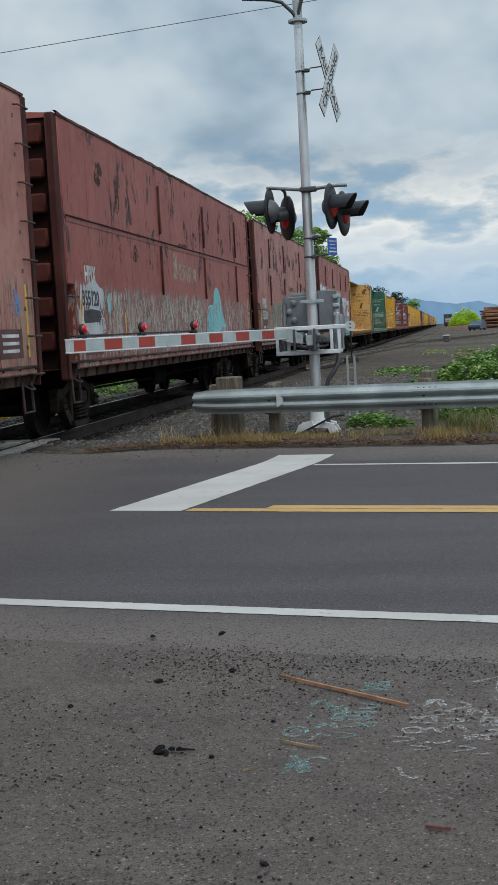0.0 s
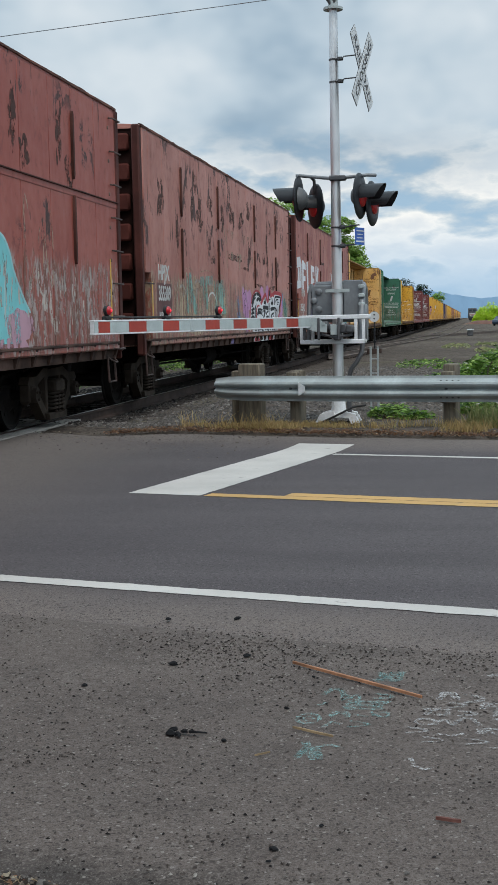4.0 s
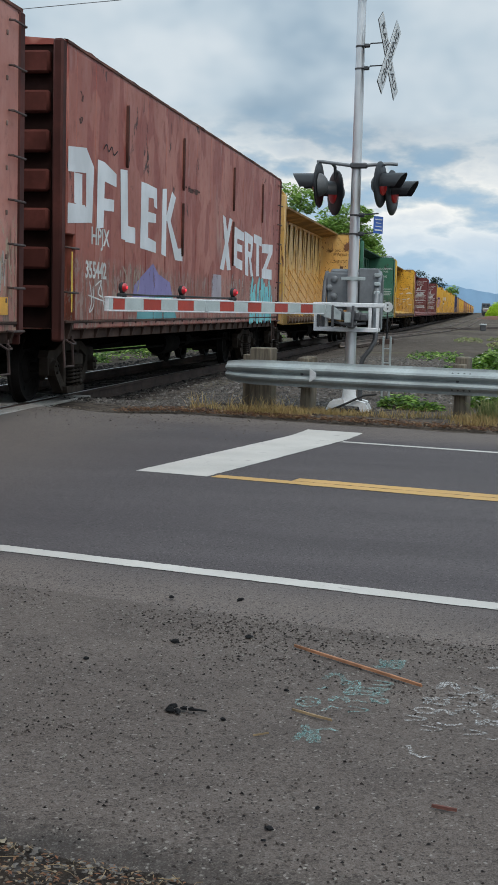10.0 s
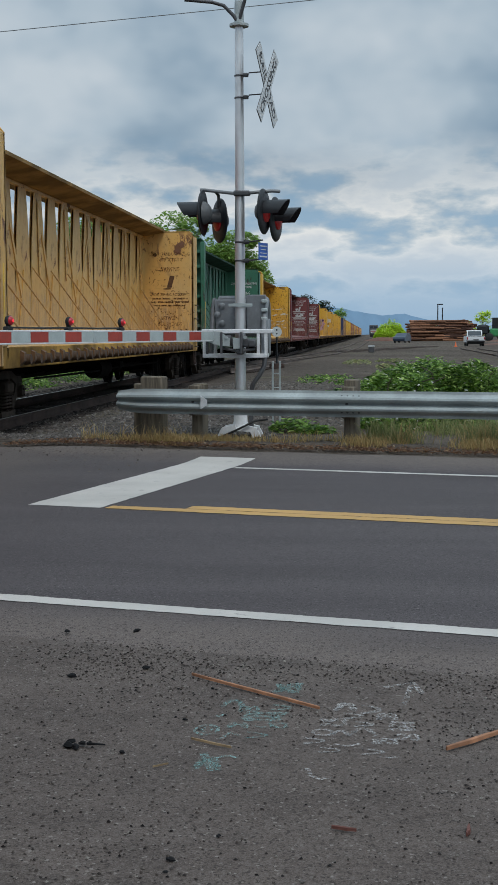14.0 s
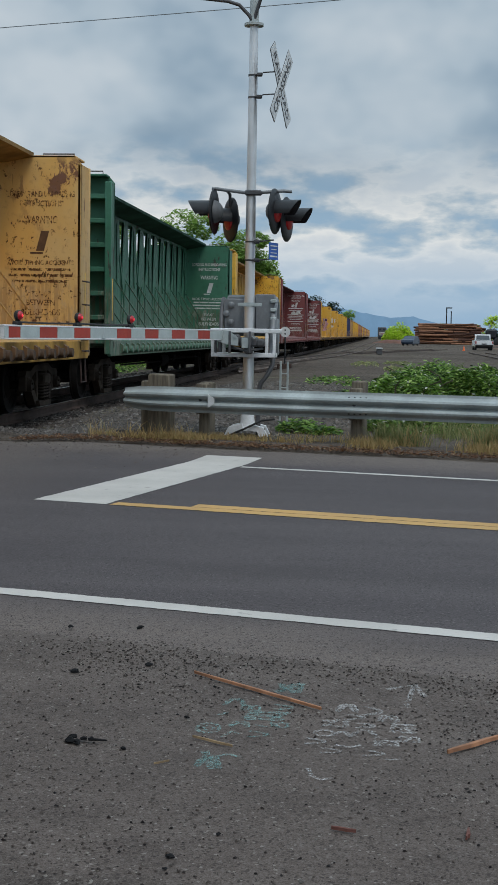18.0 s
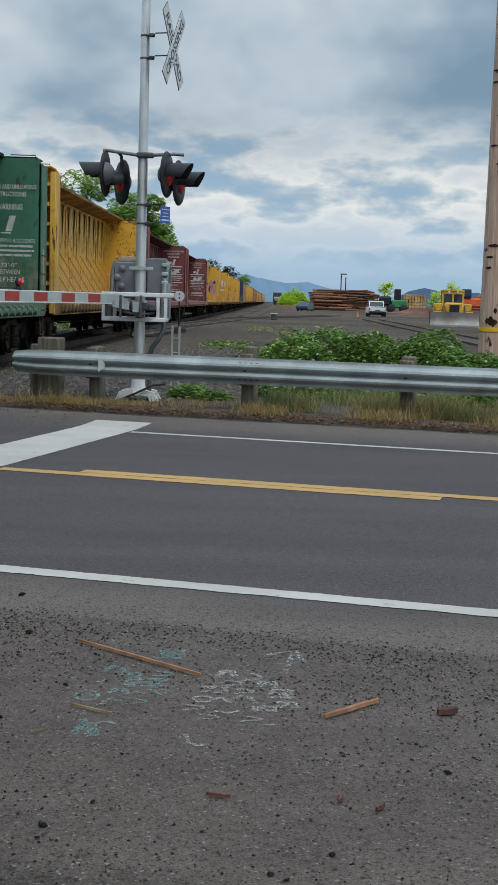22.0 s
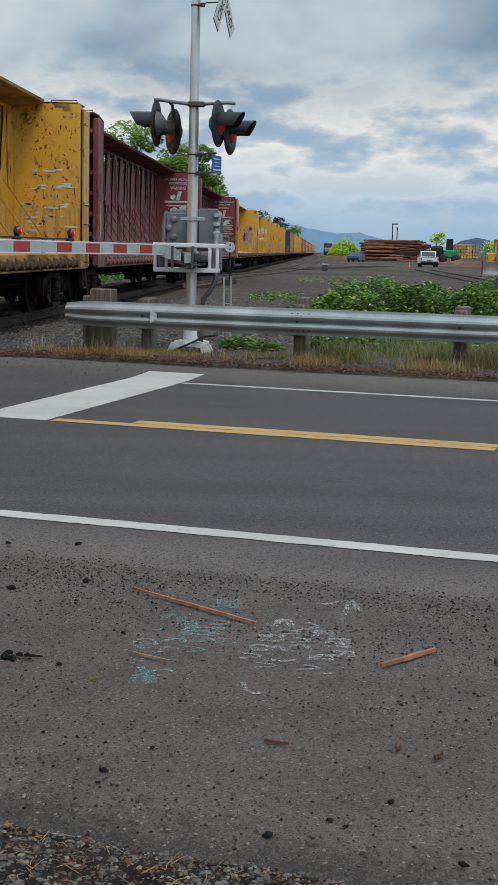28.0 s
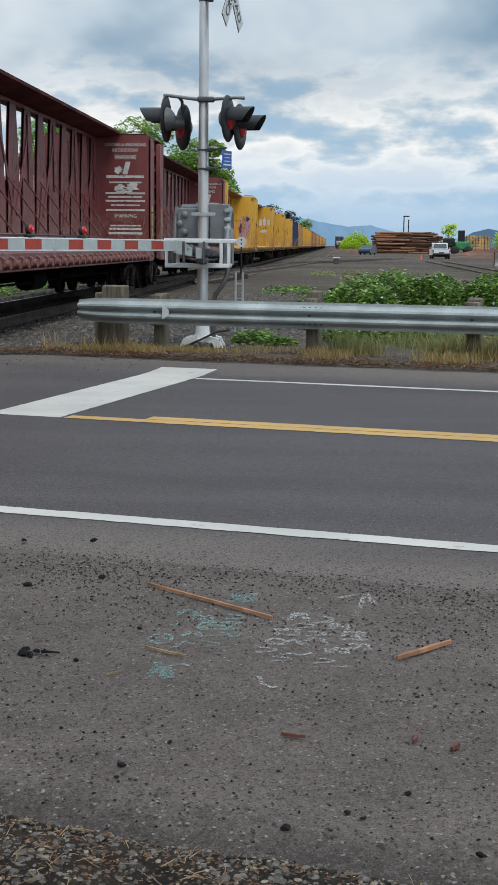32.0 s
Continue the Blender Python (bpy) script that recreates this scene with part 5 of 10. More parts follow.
def crossing_signal():
    t = thing("crossing_signal", "aluminium railroad crossing signal mast with four flashers and crossbuck", "railway signal", m=pose(MX, MY, 0.1))
    # cast base with four feet
    b = Geo().lathe([(0.17, 0.085), (0.17, 0.11), (0.105, 0.13), (0.09, 0.20), (0.082, 0.33), (0.078, 0.36)], 20)
    part("base_collar", b, M["white_steel"], t, "pale cast base collar")
    for sx in (-1, 1):
        for sy in (-1, 1):
            f = Geo().prism([(sx * 0.05, 0.17), (sx * 0.22, 0.13), (sx * 0.27, 0.03), (sx * 0.27, 0.0), (sx * 0.18, 0.0), (sx * 0.14, 0.08), (sx * 0.03, 0.09)], 1, sy * 0.17 - 0.05, sy * 0.17 + 0.05)
            ft = part("base_foot", f, M["white_steel"], t)
            part("anchor_bolt", Geo().cyl((sx * 0.22, sy * 0.17, 0.05), (sx * 0.22, sy * 0.17, 0.12), 0.018, None, 6), M["dark_grey"], ft)
    part("footing", Geo().rbox(-0.36, -0.32, -0.25, 0.36, 0.32, 0.0, 0.02), M["concrete"], t)
    part("lower_mast", Geo().cyl((0, 0, 0.2), (0, 0, 1.75), 0.068, 0.068, 24), M["alu"], t)
    part("upper_mast", Geo().cyl((0, 0, 1.7), (0, 0, 5.42), 0.065, 0.052, 24), M["alu"], t)
    part("mast_cap", Geo().lathe([(0.0, 5.10), (0.12, 5.10), (0.12, 5.13), (0.06, 5.14), (0.055, 5.40), (0.03, 5.45), (0.0, 5.46)], 16), M["galv"], t)
    for s, z1 in ((-1, 5.38), (0.35, 5.5)):
        part("cable_pipe", Geo().tube([(0.02 * s, -0.03, 5.16), (0.06 * s, -0.05, 5.22), (0.18 * s, -0.08, 5.34), (0.32 * s, -0.1, z1), (0.66 * s, -0.14, z1 + 0.03)], 0.022, 10), M["dark_grey"], t)
    # crossbuck
    n = Vector((0.968, -0.25, 0))
    r = Vector((0.25, 0.968, 0))
    base = Vector((0.368, -0.12, 4.355))
    frame_m = Matrix(((r.x, n.x, 0, base.x), (r.y, n.y, 0, base.y), (0, 0, 1, base.z), (0, 0, 0, 1)))
    for word, ang, off in (("RAILROAD", -52, -0.012), ("CROSSING", 52, 0.0)):
        m = frame_m @ Matrix.Rotation(radians(-ang), 4, "Y")
        g = Geo().rbox(-0.53, off - 0.003, -0.10, 0.53, off + 0.003, 0.10, 0.002)
        bl = part("crossbuck_blade", g.moved(m), M["sign_white"], t, "white crossbuck blade with black lettering")
        bk = Geo().rbox(-0.537, off - 0.008, -0.106, 0.537, off - 0.004, 0.106, 0.001)
        part("blade_back", bk.moved(m), M["dark_grey"], bl)
        w = letters(word, 0.115, 0.0, 1.0, 0.0015)
        wd = max(q[0] for q in w.v)
        k = 0.9 / wd
        w.v = [((q[0] * k - 0.45), off + 0.006 - q[1], q[2] - 0.057) for q in w.v]
        part("lettering", w.moved(m), M["dark_grey"], bl, "black capital letters")
    for z in (4.23, 4.50):
        part("sign_bracket", Geo().tube([(0.02, -0.06, z), (0.12, -0.08, z), (0.13, -0.09, z + 0.02), (0.34, -0.10, z + 0.03)], 0.008, 6), M["dark_grey"], t)
        cl = Geo().lathe([(0.05, z - 0.011), (0.062, z - 0.011), (0.062, z + 0.011), (0.05, z + 0.011)], 20)
        cl.rbox(0.05, -0.09, z - 0.022, 0.12, -0.03, z + 0.022, 0.01)
        part("band_clamp", cl, M["dark_grey"], t)
    # flasher arm
    arm = Geo().tube([(-0.49, -0.06, 3.10), (-0.44, -0.06, 3.10), (-0.05, -0.08, 3.05), (0.05, -0.08, 3.05), (0.40, -0.04, 3.08), (0.50, 0.02, 3.08)], 0.022, 10)
    part("flasher_arm", arm, M["silver_paint"], t, "grey pipe arm that carries the flashers")
    part("arm_clamp", Geo().rbox(-0.075, -0.11, 3.02, 0.14, -0.02, 3.085, 0.015), M["dark_grey"], t)
    part("flasher_drop", Geo().tube([(-0.30, -0.07, 3.08), (-0.28, 0.1, 3.05), (-0.28, 0.16, 2.9)], 0.02, 8), M["dark_grey"], t)
    head(t, -0.462, -0.12, 2.81, (-0.996, 0.09), "black round flasher background")
    head(t, -0.29, 0.20, 2.74, (-0.90, -0.44), "black round flasher background")
    head(t, 0.325, -0.12, 2.82, (0.98, -0.2), "black round flasher background")
    head(t, 0.45, 0.20, 2.75, (0.98, -0.2), "black round flasher background")
    # blue plate with unreadable lines
    sb = part("blue_plate", Geo().rbox(-0.105, -0.003, -0.105, 0.105, 0.003, 0.105, 0.002), M["sign_blue"], t, "small blue emergency notice plate", m=pose(0.30, -0.1, 2.33, 0, 0, 62))
    for k, (w, h2) in enumerate(((0.16, 0.014), (0.12, 0.010), (0.14, 0.010), (0.17, 0.018))):
        z = 0.065 - k * 0.043
        part("text_bar", Geo().box(-w / 2, -0.0065, z - h2 / 2, w / 2, -0.0035, z + h2 / 2), M["sign_white"], sb)
    for z in (2.22, 2.45):
        part("plate_bracket", Geo().tube([(0.0, -0.07, z), (0.1, -0.09, z), (0.3, -0.1, z + 0.02)], 0.009, 6), M["dark_grey"], t)
        cl = Geo().lathe([(0.055, z - 0.011), (0.066, z - 0.011), (0.066, z + 0.011), (0.055, z + 0.011)], 20)
        cl.rbox(0.05, -0.09, z - 0.025, 0.12, -0.02, z + 0.025, 0.01)
        part("band_clamp", cl, M["dark_grey"], t)
    return t


crossing_signal()


def gate():
    t = thing("crossing_gate", "lowered crossing gate with red and white striped arm and warning lamps", "crossing gate", m=pose(MX, MY, 0.1))
    # machine case behind the mast
    c = part("machine_case", Geo().rbox(-0.30, 0.10, 1.27, 0.31, 0.50, 1.79, 0.03), M["silver_paint"], t, "silver grey gate machine case")
    part("case_lid", Geo().rbox(-0.33, 0.07, 1.30, -0.06, 0.12, 1.74, 0.015), M["silver_paint"], c)
    part("case_lid", Geo().rbox(0.07, 0.07, 1.30, 0.32, 0.12, 1.80, 0.015), M["silver_paint"], c)
    for x, z in ((-0.24, 1.66), (-0.30, 1.55), (-0.24, 1.44)):
        part("hub_cap", Geo().lathe([(0.042, 0), (0.042, 0.02), (0.03, 0.03), (0.0, 0.032)], 14, pose(x, 0.07, z, 90, 0, 0)), M["silver_paint"], c)
    for k in range(4):
        part("latch", Geo().rbox(0.26, 0.03, 1.36 + k * 0.11, 0.34, 0.10, 1.41 + k * 0.11, 0.01), M["galv"], c)
    part("case_strap", Geo().lathe([(0.065, 1.64), (0.085, 1.64), (0.085, 1.69), (0.065, 1.69)], 20), M["galv"], t)
    part("strap_plate", Geo().rbox(-0.14, -0.08, 1.645, 0.16, -0.062, 1.685, 0.005), M["galv"], t)
    # counterweight arms on both sides
    for x in (-0.36, 0.30):
        pts = [(x, -0.1, 1.02), (x, -0.06, 1.10), (x, 0.0, 1.3), (x, 0.12, 1.62), (x, 0.3, 1.74), (x, 0.5, 1.7), (x, 0.6, 1.5), (x, 0.62, 1.2)]
        part("counterweight_arm", Geo().tube(pts, 0.045 if x > 0 else 0.03, 10), M["silver_paint"] if x > 0 else M["dark_grey"], t)
    part("counterweight", Geo().rbox(0.26, 0.35, 1.02, 0.34, 0.62, 1.5, 0.04), M["silver_paint"], t)
    # white channel frame round the mast
    for z, x0, x1 in ((1.335, -0.47, 0.41), (1.03, -0.46, 0.35)):
        part("frame_channel", Geo().rbox(x0, -0.17, z - 0.025, x1, -0.11, z + 0.03, 0.008), M["white_steel"], t, "white painted steel channel")
        part("frame_channel", Geo().rbox(x0, 0.11, z - 0.025, x1, 0.17, z + 0.03, 0.008), M["white_steel"], t)
    for x in (-0.44, -0.30, 0.24, 0.335):
        part("frame_upright", Geo().rbox(x - 0.02, -0.165, 1.03, x + 0.02, -0.115, 1.335, 0.006), M["white_steel"], t)
    for y in (-0.325, -0.225):
        part("arm_socket", Geo().prism([(-0.40, 1.345), (-0.24, 1.335), (-0.10, 1.25), (-0.10, 1.15), (-0.24, 1.165), (-0.40, 1.215)], 1, y - 0.008, y + 0.008), M["galv"], t, "grey plate that holds the arm")
    for x in (-0.38, -0.205, 0.045):
        part("socket_post", Geo().rbox(x - 0.016, -0.345, 1.06, x + 0.016, -0.30, 1.33, 0.006), M["dark_grey"], t)
    part("socket_plate", Geo().rbox(-0.06, -0.315, 1.12, 0.03, -0.30, 1.25, 0.006), M["galv"], t)
    for x in (-0.30, -0.14, 0.1):
        part("socket_bolt", Geo().cyl((x, -0.35, 1.26), (x, -0.32, 1.26), 0.018, None, 6), M["galv"], t)
    for x, z, s in ((-0.16, 1.22, 0.07), (-0.04, 1.2, 0.055), (0.08, 1.2, 0.06), (0.17, 1.19, 0.05), (0.02, 1.10, 0.05)):
        part("mechanism", Geo().rbox(x - s, -0.28, z - s, x + s, -0.12, z + s, 0.02), M["dark_grey"], t)
    part("crank_rod", Geo().tube([(-0.2, -0.26, 1.13), (0.0, -0.27, 1.09), (0.2, -0.2, 1.12)], 0.018, 8), M["dark_grey"], t)
    # the arm itself, reaching over the lane
    a0 = Vector((-0.30, -0.27, 1.28))
    a1 = Vector((-1.68, -5.20, 1.29))
    d = (a1 - a0)
    length = d.length
    yaw = math.degrees(math.atan2(d.y, d.x))
    am = Matrix.Translation(a0) @ pose(0, 0, 0, 0, 0, yaw)
    arm = part("gate_arm", Geo().rbox(0, -0.022, -0.052, length, 0.022, 0.052, 0.004), M["white_steel"], t, "long striped gate arm", m=am)
    for z in (-0.058, 0.058):
        part("arm_trim", Geo().rbox(0.1, -0.026, z - 0.008, length + 0.004, 0.026, z + 0.008, 0.004), M["white_steel"], arm)
    s = length
    for tone, w in (("w", 0.07), ("r", 0.20), ("w", 0.34), ("r", 0.33), ("w", 0.33), ("r", 0.33), ("w", 0.58), ("r", 0.33), ("w", 0.34), ("r", 0.34), ("w", 0.36), ("r", 0.36), ("w", 0.38), ("r", 0.36), ("w", 0.40)):
        part("stripe", Geo().box(s - w + 0.003, -0.0255, -0.049, s - 0.003, 0.0255, 0.049), M["gate_red" if tone == "r" else "gate_white"], arm)
        s -= w
    part("splice_plate", Geo().rbox(length - 1.92, -0.03, -0.056, length - 1.84, 0.03, 0.056, 0.004), M["galv"], arm)
    for k in (0.26, 1.38, 2.52):
        x = length - k
        lamp = part("arm_lamp", Geo().rbox(x - 0.04, -0.03, 0.062, x + 0.05, 0.03, 0.10, 0.01).rbox(x - 0.015, -0.02, 0.09, x + 0.015, 0.02, 0.12, 0.005), M["rubber"], arm, "small red lamp on the arm")
        turn = pose(x, 0.010, 0.150, -90, 0, 0)
        part("lamp_lens", Geo().lathe([(0.044, 0.0), (0.043, 0.012), (0.034, 0.030), (0.018, 0.040), (0.0, 0.042)], 18, turn), M["lamp_red"], lamp, "red lens")
        # the lens's bright centre, added as a small glowing cap on its tip
        part("bulb", Geo().lathe([(0.017, 0.0), (0.012, 0.009), (0.0, 0.012)], 12, turn @ pose(0, 0, 0.034)), M["lamp_hot"], lamp, "bright glowing spot at the middle of the lens")
        part("lamp_case", Geo().lathe([(0.0, -0.034), (0.026, -0.034), (0.046, -0.020), (0.048, 0.010), (0.044, 0.014)], 18, turn), M["rubber"], lamp)
    part("arm_cable", Geo().tube([(length - 0.26, 0, 0.09), (length - 0.8, 0, 0.086), (length - 1.38, 0, 0.09), (length - 2.0, 0, 0.086), (length - 2.52, 0, 0.09)], 0.009, 6), M["rubber"], arm)
    # hose down to the ground
    part("conduit", Geo().tube([(0.30, 0.2, 1.25), (0.31, 0.1, 1.05), (0.30, 0.0, 0.90), (0.24, -0.02, 0.78), (0.16, 0.0, 0.68), (0.12, 0.02, 0.5), (0.14, 0.05, 0.0)], 0.03, 10), M["dark_grey"], t, "ribbed grey conduit hose")
    part("ground_cable", Geo().tube([(0.36, -0.2, 0.24), (0.2, -0.24, 0.22), (0.0, -0.26, 0.12), (-0.2, -0.3, 0.03), (-0.35, -0.3, 0.0)], 0.014, 6), M["rubber"], t)
    return t


gate()


# ---- guardrail ----
def guardrail():
    t = thing("guardrail", "galvanised W-beam guardrail on weathered timber posts", "guardrail")
    prof = []
    for z, d in ((0.0, 0.0), (0.03, -0.002), (0.05, -0.02), (0.075, -0.072), (0.10, -0.082), (0.12, -0.072), (0.145, -0.012), (0.156, -0.004), (0.167, -0.012), (0.192, -0.072), (0.212, -0.082),
                 (0.237, -0.072), (0.262, -0.02), (0.282, -0.002), (0.312, 0.0)):
        prof.append((d, z))
    full = prof + [(d + 0.004, z) for d, z in prof[::-1]]
    n = len(full)

    def beam(u0, u1, v, z, flare=False):
        g = Geo()
        m = 14
        for i in range(m + 1):
            u = u0 + (u1 - u0) * i / m
            bend = 0.0
            grow = 1.0
            if flare:
                k = max(0.0, (u0 + 0.55 - u) / 0.55)
                bend = 0.20 * k * k
                grow = 1.0 - 0.25 * k * k
            for d, w in full:
                x, y = on_road(u, v + d * grow + bend)
                g.v.append((x, y, z + 0.156 + (w - 0.156) * grow))
        for i in range(m):
            for k in range(n):
                q = (k + 1) % n
                g.f.append((i * n + k, i * n + q, (i + 1) * n + q, (i + 1) * n + k))
        g.f += [tuple(range(n))[::-1], tuple(range(m * n, (m + 1) * n))]
        return g

    edges = [-7.27, -4.30, -0.42, 3.40, 7.2, 11.0]
    for k in range(len(edges) - 1):
        bm = part("beam", beam(edges[k], edges[k + 1] + 0.32, 15.08 - 0.004 * (k % 2), 0.415 + 0.003 * k, k == 0), M["galv"], t, "ribbed galvanised beam")
        if k:
            for j in range(8):
                x, y = on_road(edges[k] + 0.06 + 0.07 * (j % 4), 15.066 - (0.07 if j % 2 else 0.0) * 0)
                z = 0.415 + (0.06 if j < 4 else 0.25)
                part("splice_bolt", Geo().lathe([(0.014, 0.0), (0.012, 0.008), (0.0, 0.01)], 8, Matrix.Translation((x, y - 0.03, z)) @ pose(0, 0, 0, 90, 0, -14.5)), M["dark_grey"], bm)
    turn = math.degrees(math.atan2(UY, UX))
    for u, wide in ((-6.79, 0.30), (-6.15, 0.15), (-4.18, 0.16), (-2.26, 0.16), (-0.35, 0.16), (1.57, 0.16), (3.48, 0.16), (5.4, 0.16), (7.3, 0.16)):
        x, y = on_road(u, 15.31 if wide < 0.3 else 15.34)
        zt = {-6.79: 0.875, -6.15: 0.79, -4.18: 0.86}.get(u, 0.82) + 0.015 * noise.noise((u, 0, 0))
        g = Geo().rbox(-wide / 2, -0.1, -0.35, wide / 2, 0.1, zt, 0.018)
        p = part("post", g, M["post"], t, "weathered timber post", m=pose(x, y, 0, 0, 0, turn))
        if wide < 0.3:
            part("offset_block", Geo().rbox(-0.075, -0.215, 0.40, 0.075, -0.102, 0.775, 0.012), M["post"], p)
            part("bolt", Geo().lathe([(0.022, 0.0), (0.018, 0.012), (0.0, 0.016)], 10, pose(0, -0.235, 0.572, 90, 0, 0)), M["dark_grey"], p)
        else:
            part("second_post", Geo().rbox(-0.30, 0.02, -0.35, -0.175, 0.18, 0.78, 0.015), M["post"], p)
    # small triangular delineator
    x, y = on_road(-5.98, 15.012)
    part("delineator", Geo().prism([(-0.04, -0.085), (0.045, -0.03), (0.045, 0.03), (-0.04, 0.085)], 1, -0.004, 0.004), M["sign_white"], t, "small white delineator tab", m=pose(x, y - 0.03, 0.57, 0, 0, turn))
    return t


guardrail()


# ---- poles, wire, small trackside fixtures ----
def utility_pole():
    t = thing("utility_pole", "scarred brown wooden utility pole with a yellow band", "utility pole", m=pose(3.97, 24.0, 0.0))
    g = Geo()
    seg, n = 28, 40
    for j in range(n + 1):
        z = -0.4 + 11.4 * j / n
        for k in range(seg):
            a = 2 * math.pi * k / seg
            r = (0.205 - 0.006 * z) * (1 + 0.03 * noise.noise((math.cos(a) * 2, math.sin(a) * 2, z * 0.8)))
            g.v.append((r * math.cos(a), r * math.sin(a), z))
    for j in range(n):
        for k in range(seg):
            q = (k + 1) % seg
            g.f.append((j * seg + k, j * seg + q, (j + 1) * seg + q, (j + 1) * seg + k))
    g.f.append(tuple(range(n * seg, (n + 1) * seg)))
    part("shaft", g, M["pole"], t)
    part("yellow_band", Geo().lathe([(0.204, 0.98), (0.210, 0.98), (0.210, 1.06), (0.204, 1.06)], 28), M["mark_yellow"], t, "yellow tag band")
    rng = np.random.RandomState(4)
    for k in range(40):
        z = rng.uniform(1.2, 8.5) if k else 1.16
        a = rng.uniform(-2.6, -0.5)
        r = 0.205 - 0.006 * z
        w, h2 = (rng.uniform(0.05, 0.13), rng.uniform(0.012, 0.04)) if k % 3 else (rng.uniform(0.02, 0.05), rng.uniform(0.02, 0.06))
        if k == 0:
            a, w, h2 = -1.7, 0.11, 0.085
        blob = Geo()
        for q in range(9):
            aa = a + w * (q / 4 - 1) / r
            e = h2 * math.sqrt(max(0.05, 1 - (q / 4 - 1) ** 2))
            lift = (r + 0.004) * 1.02
            blob.v += [(lift * math.cos(aa), lift * math.sin(aa), z - e * rng.uniform(0.5, 1.3)), (lift * math.cos(aa), lift * math.sin(aa), z + e * rng.uniform(0.5, 1.3))]
        blob.f = [(2 * q, 2 * q + 2, 2 * q + 3, 2 * q + 1) for q in range(8)]
        part("scar", blob, M["scar"], t)
    return t


utility_pole()
solid("overhead_wire", Geo().tube([(-60, 30, 4.9), (-40, 30, 5.95), (-25, 30, 7.05), (-10.3, 30, 8.15), (-3.56, 30, 8.64), (4, 30, 9.2), (30, 30, 11.2)], 0.009, 6), M["wire"],
      "thin black overhead wire", "wire")
for x, z in ((-60.0, 4.9), (30.0, 11.2)):
    solid("wire_pole", Geo().cyl((x, 30.1, -1), (x, 30.1, z + 0.4), 0.17, 0.12, 12), M["pole"], "plain wooden pole that holds the overhead wire", "pole")


def marker_posts():
    t = thing("marker_posts", "pair of thin galvanised flat bars joined by short rungs", "marker", m=pose(-1.32, 18.5, 0.05))
    for x in (-0.05, 0.05):
        part("bar", Geo().rbox(x - 0.014, -0.01, -0.1, x + 0.014, 0.01, 0.97, 0.003), M["galv"], t)
    for z in (0.28, 0.6, 0.8):
        part("rung", Geo().cyl((-0.05, 0, z), (0.05, 0, z), 0.008, None, 6), M["galv"], t)
    return t


marker_posts()


def switch_stand():
    t = thing("switch_stand", "switch stand with a round white target on a dark post", "switch stand", m=pose(-3.9, 55, 0))
    part("post", Geo().cyl((0, 0, 0), (0, 0, 1.75), 0.035, None, 10), M["black"], t)
    tg = part("target", Geo().lathe([(0.0, -0.006), (0.215, -0.006), (0.215, 0.006), (0.0, 0.006)], 24, pose(0, -0.05, 1.5, 90, 0, 0)), M["sign_white"], t, "round white target")
    for z in (1.42, 1.58):
        part("target_spot", Geo().lathe([(0.0, 0), (0.035, 0), (0.035, 0.004), (0.0, 0.004)], 12, pose(0, -0.058, z, 90, 0, 0)), M["black"], tg)
    part("lever", Geo().tube([(0, 0, 0.35), (0.1, -0.1, 0.6), (0.25, -0.2, 0.75)], 0.02, 8), M["black"], t)
    part("base", Geo().rbox(-0.3, -0.2, -0.05, 0.3, 0.2, 0.18, 0.03), M["rail"], t)
    return t


switch_stand()
small = thing("track_marker", "small white and dark trackside box in the gravel", "marker", m=pose(0.05, 100, 0))
part("case", Geo().rbox(-0.22, -0.2, 0, 0.22, 0.2, 0.42, 0.04), M["dark_grey"], small)
part("lid", Geo().rbox(-0.26, -0.24, 0.42, 0.26, 0.24, 0.52, 0.03), M["sign_white"], small)


# ---- plants ----
def bush(name, label, spots, n, size, material, seed, blossoms=0):
    """A bramble mound: leaves over a few rounded humps, with stems inside."""
    t = thing(name, label, "bush")
    rng0 = np.random.RandomState(seed)

    def put(rng):
        x, y, rx, ry, h2, z0 = spots[rng.randint(len(spots))]
        a = rng.uniform(0, 2 * math.pi)
        r = math.sqrt(rng.uniform(0, 1))
        px, py = x + rx * r * math.cos(a), y + ry * r * math.sin(a)
        top = h2 * math.sqrt(max(0.02, 1 - r * r)) * (0.82 + 0.35 * noise.noise((px * 1.6, py * 1.6, seed)))
        return px, py, z0 + top * (1 - 0.55 * rng.uniform(0, 1) ** 2.2) + rng.normal(0, 0.03)

    tagged(part("leaves", leaf_cloud(n, put, size, 0.25, seed), material, t, smooth=False), kind="stuff")
    st = Geo()
    for _ in range(60):
        x, y, rx, ry, h2, z0 = spots[rng0.randint(len(spots))]
        if h2 < 0.3:
            continue
        px, py = x + rng0.uniform(-0.6, 0.6) * rx, y + rng0.uniform(-0.6, 0.6) * ry
        qx, qy = px + rng0.uniform(-0.5, 0.5), py + rng0.uniform(-0.5, 0.5)
        st.tube([(px, py, z0 - 0.05), ((px + qx) / 2, (py + qy) / 2, z0 + h2 * 0.7), (qx, qy, z0 + h2 * 0.8)], 0.01, 5)
    if st.v:
        tagged(part("stem", st, M["trunk"], t), kind="stuff")
    if blossoms:
        tagged(part("blossoms", leaf_cloud(blossoms, lambda r: (lambda p: (p[0], p[1], p[2] + 0.05))(put(r)), size * 1.0, 0.2, seed + 5), M["petal"], t, smooth=False), kind="stuff")
    return t


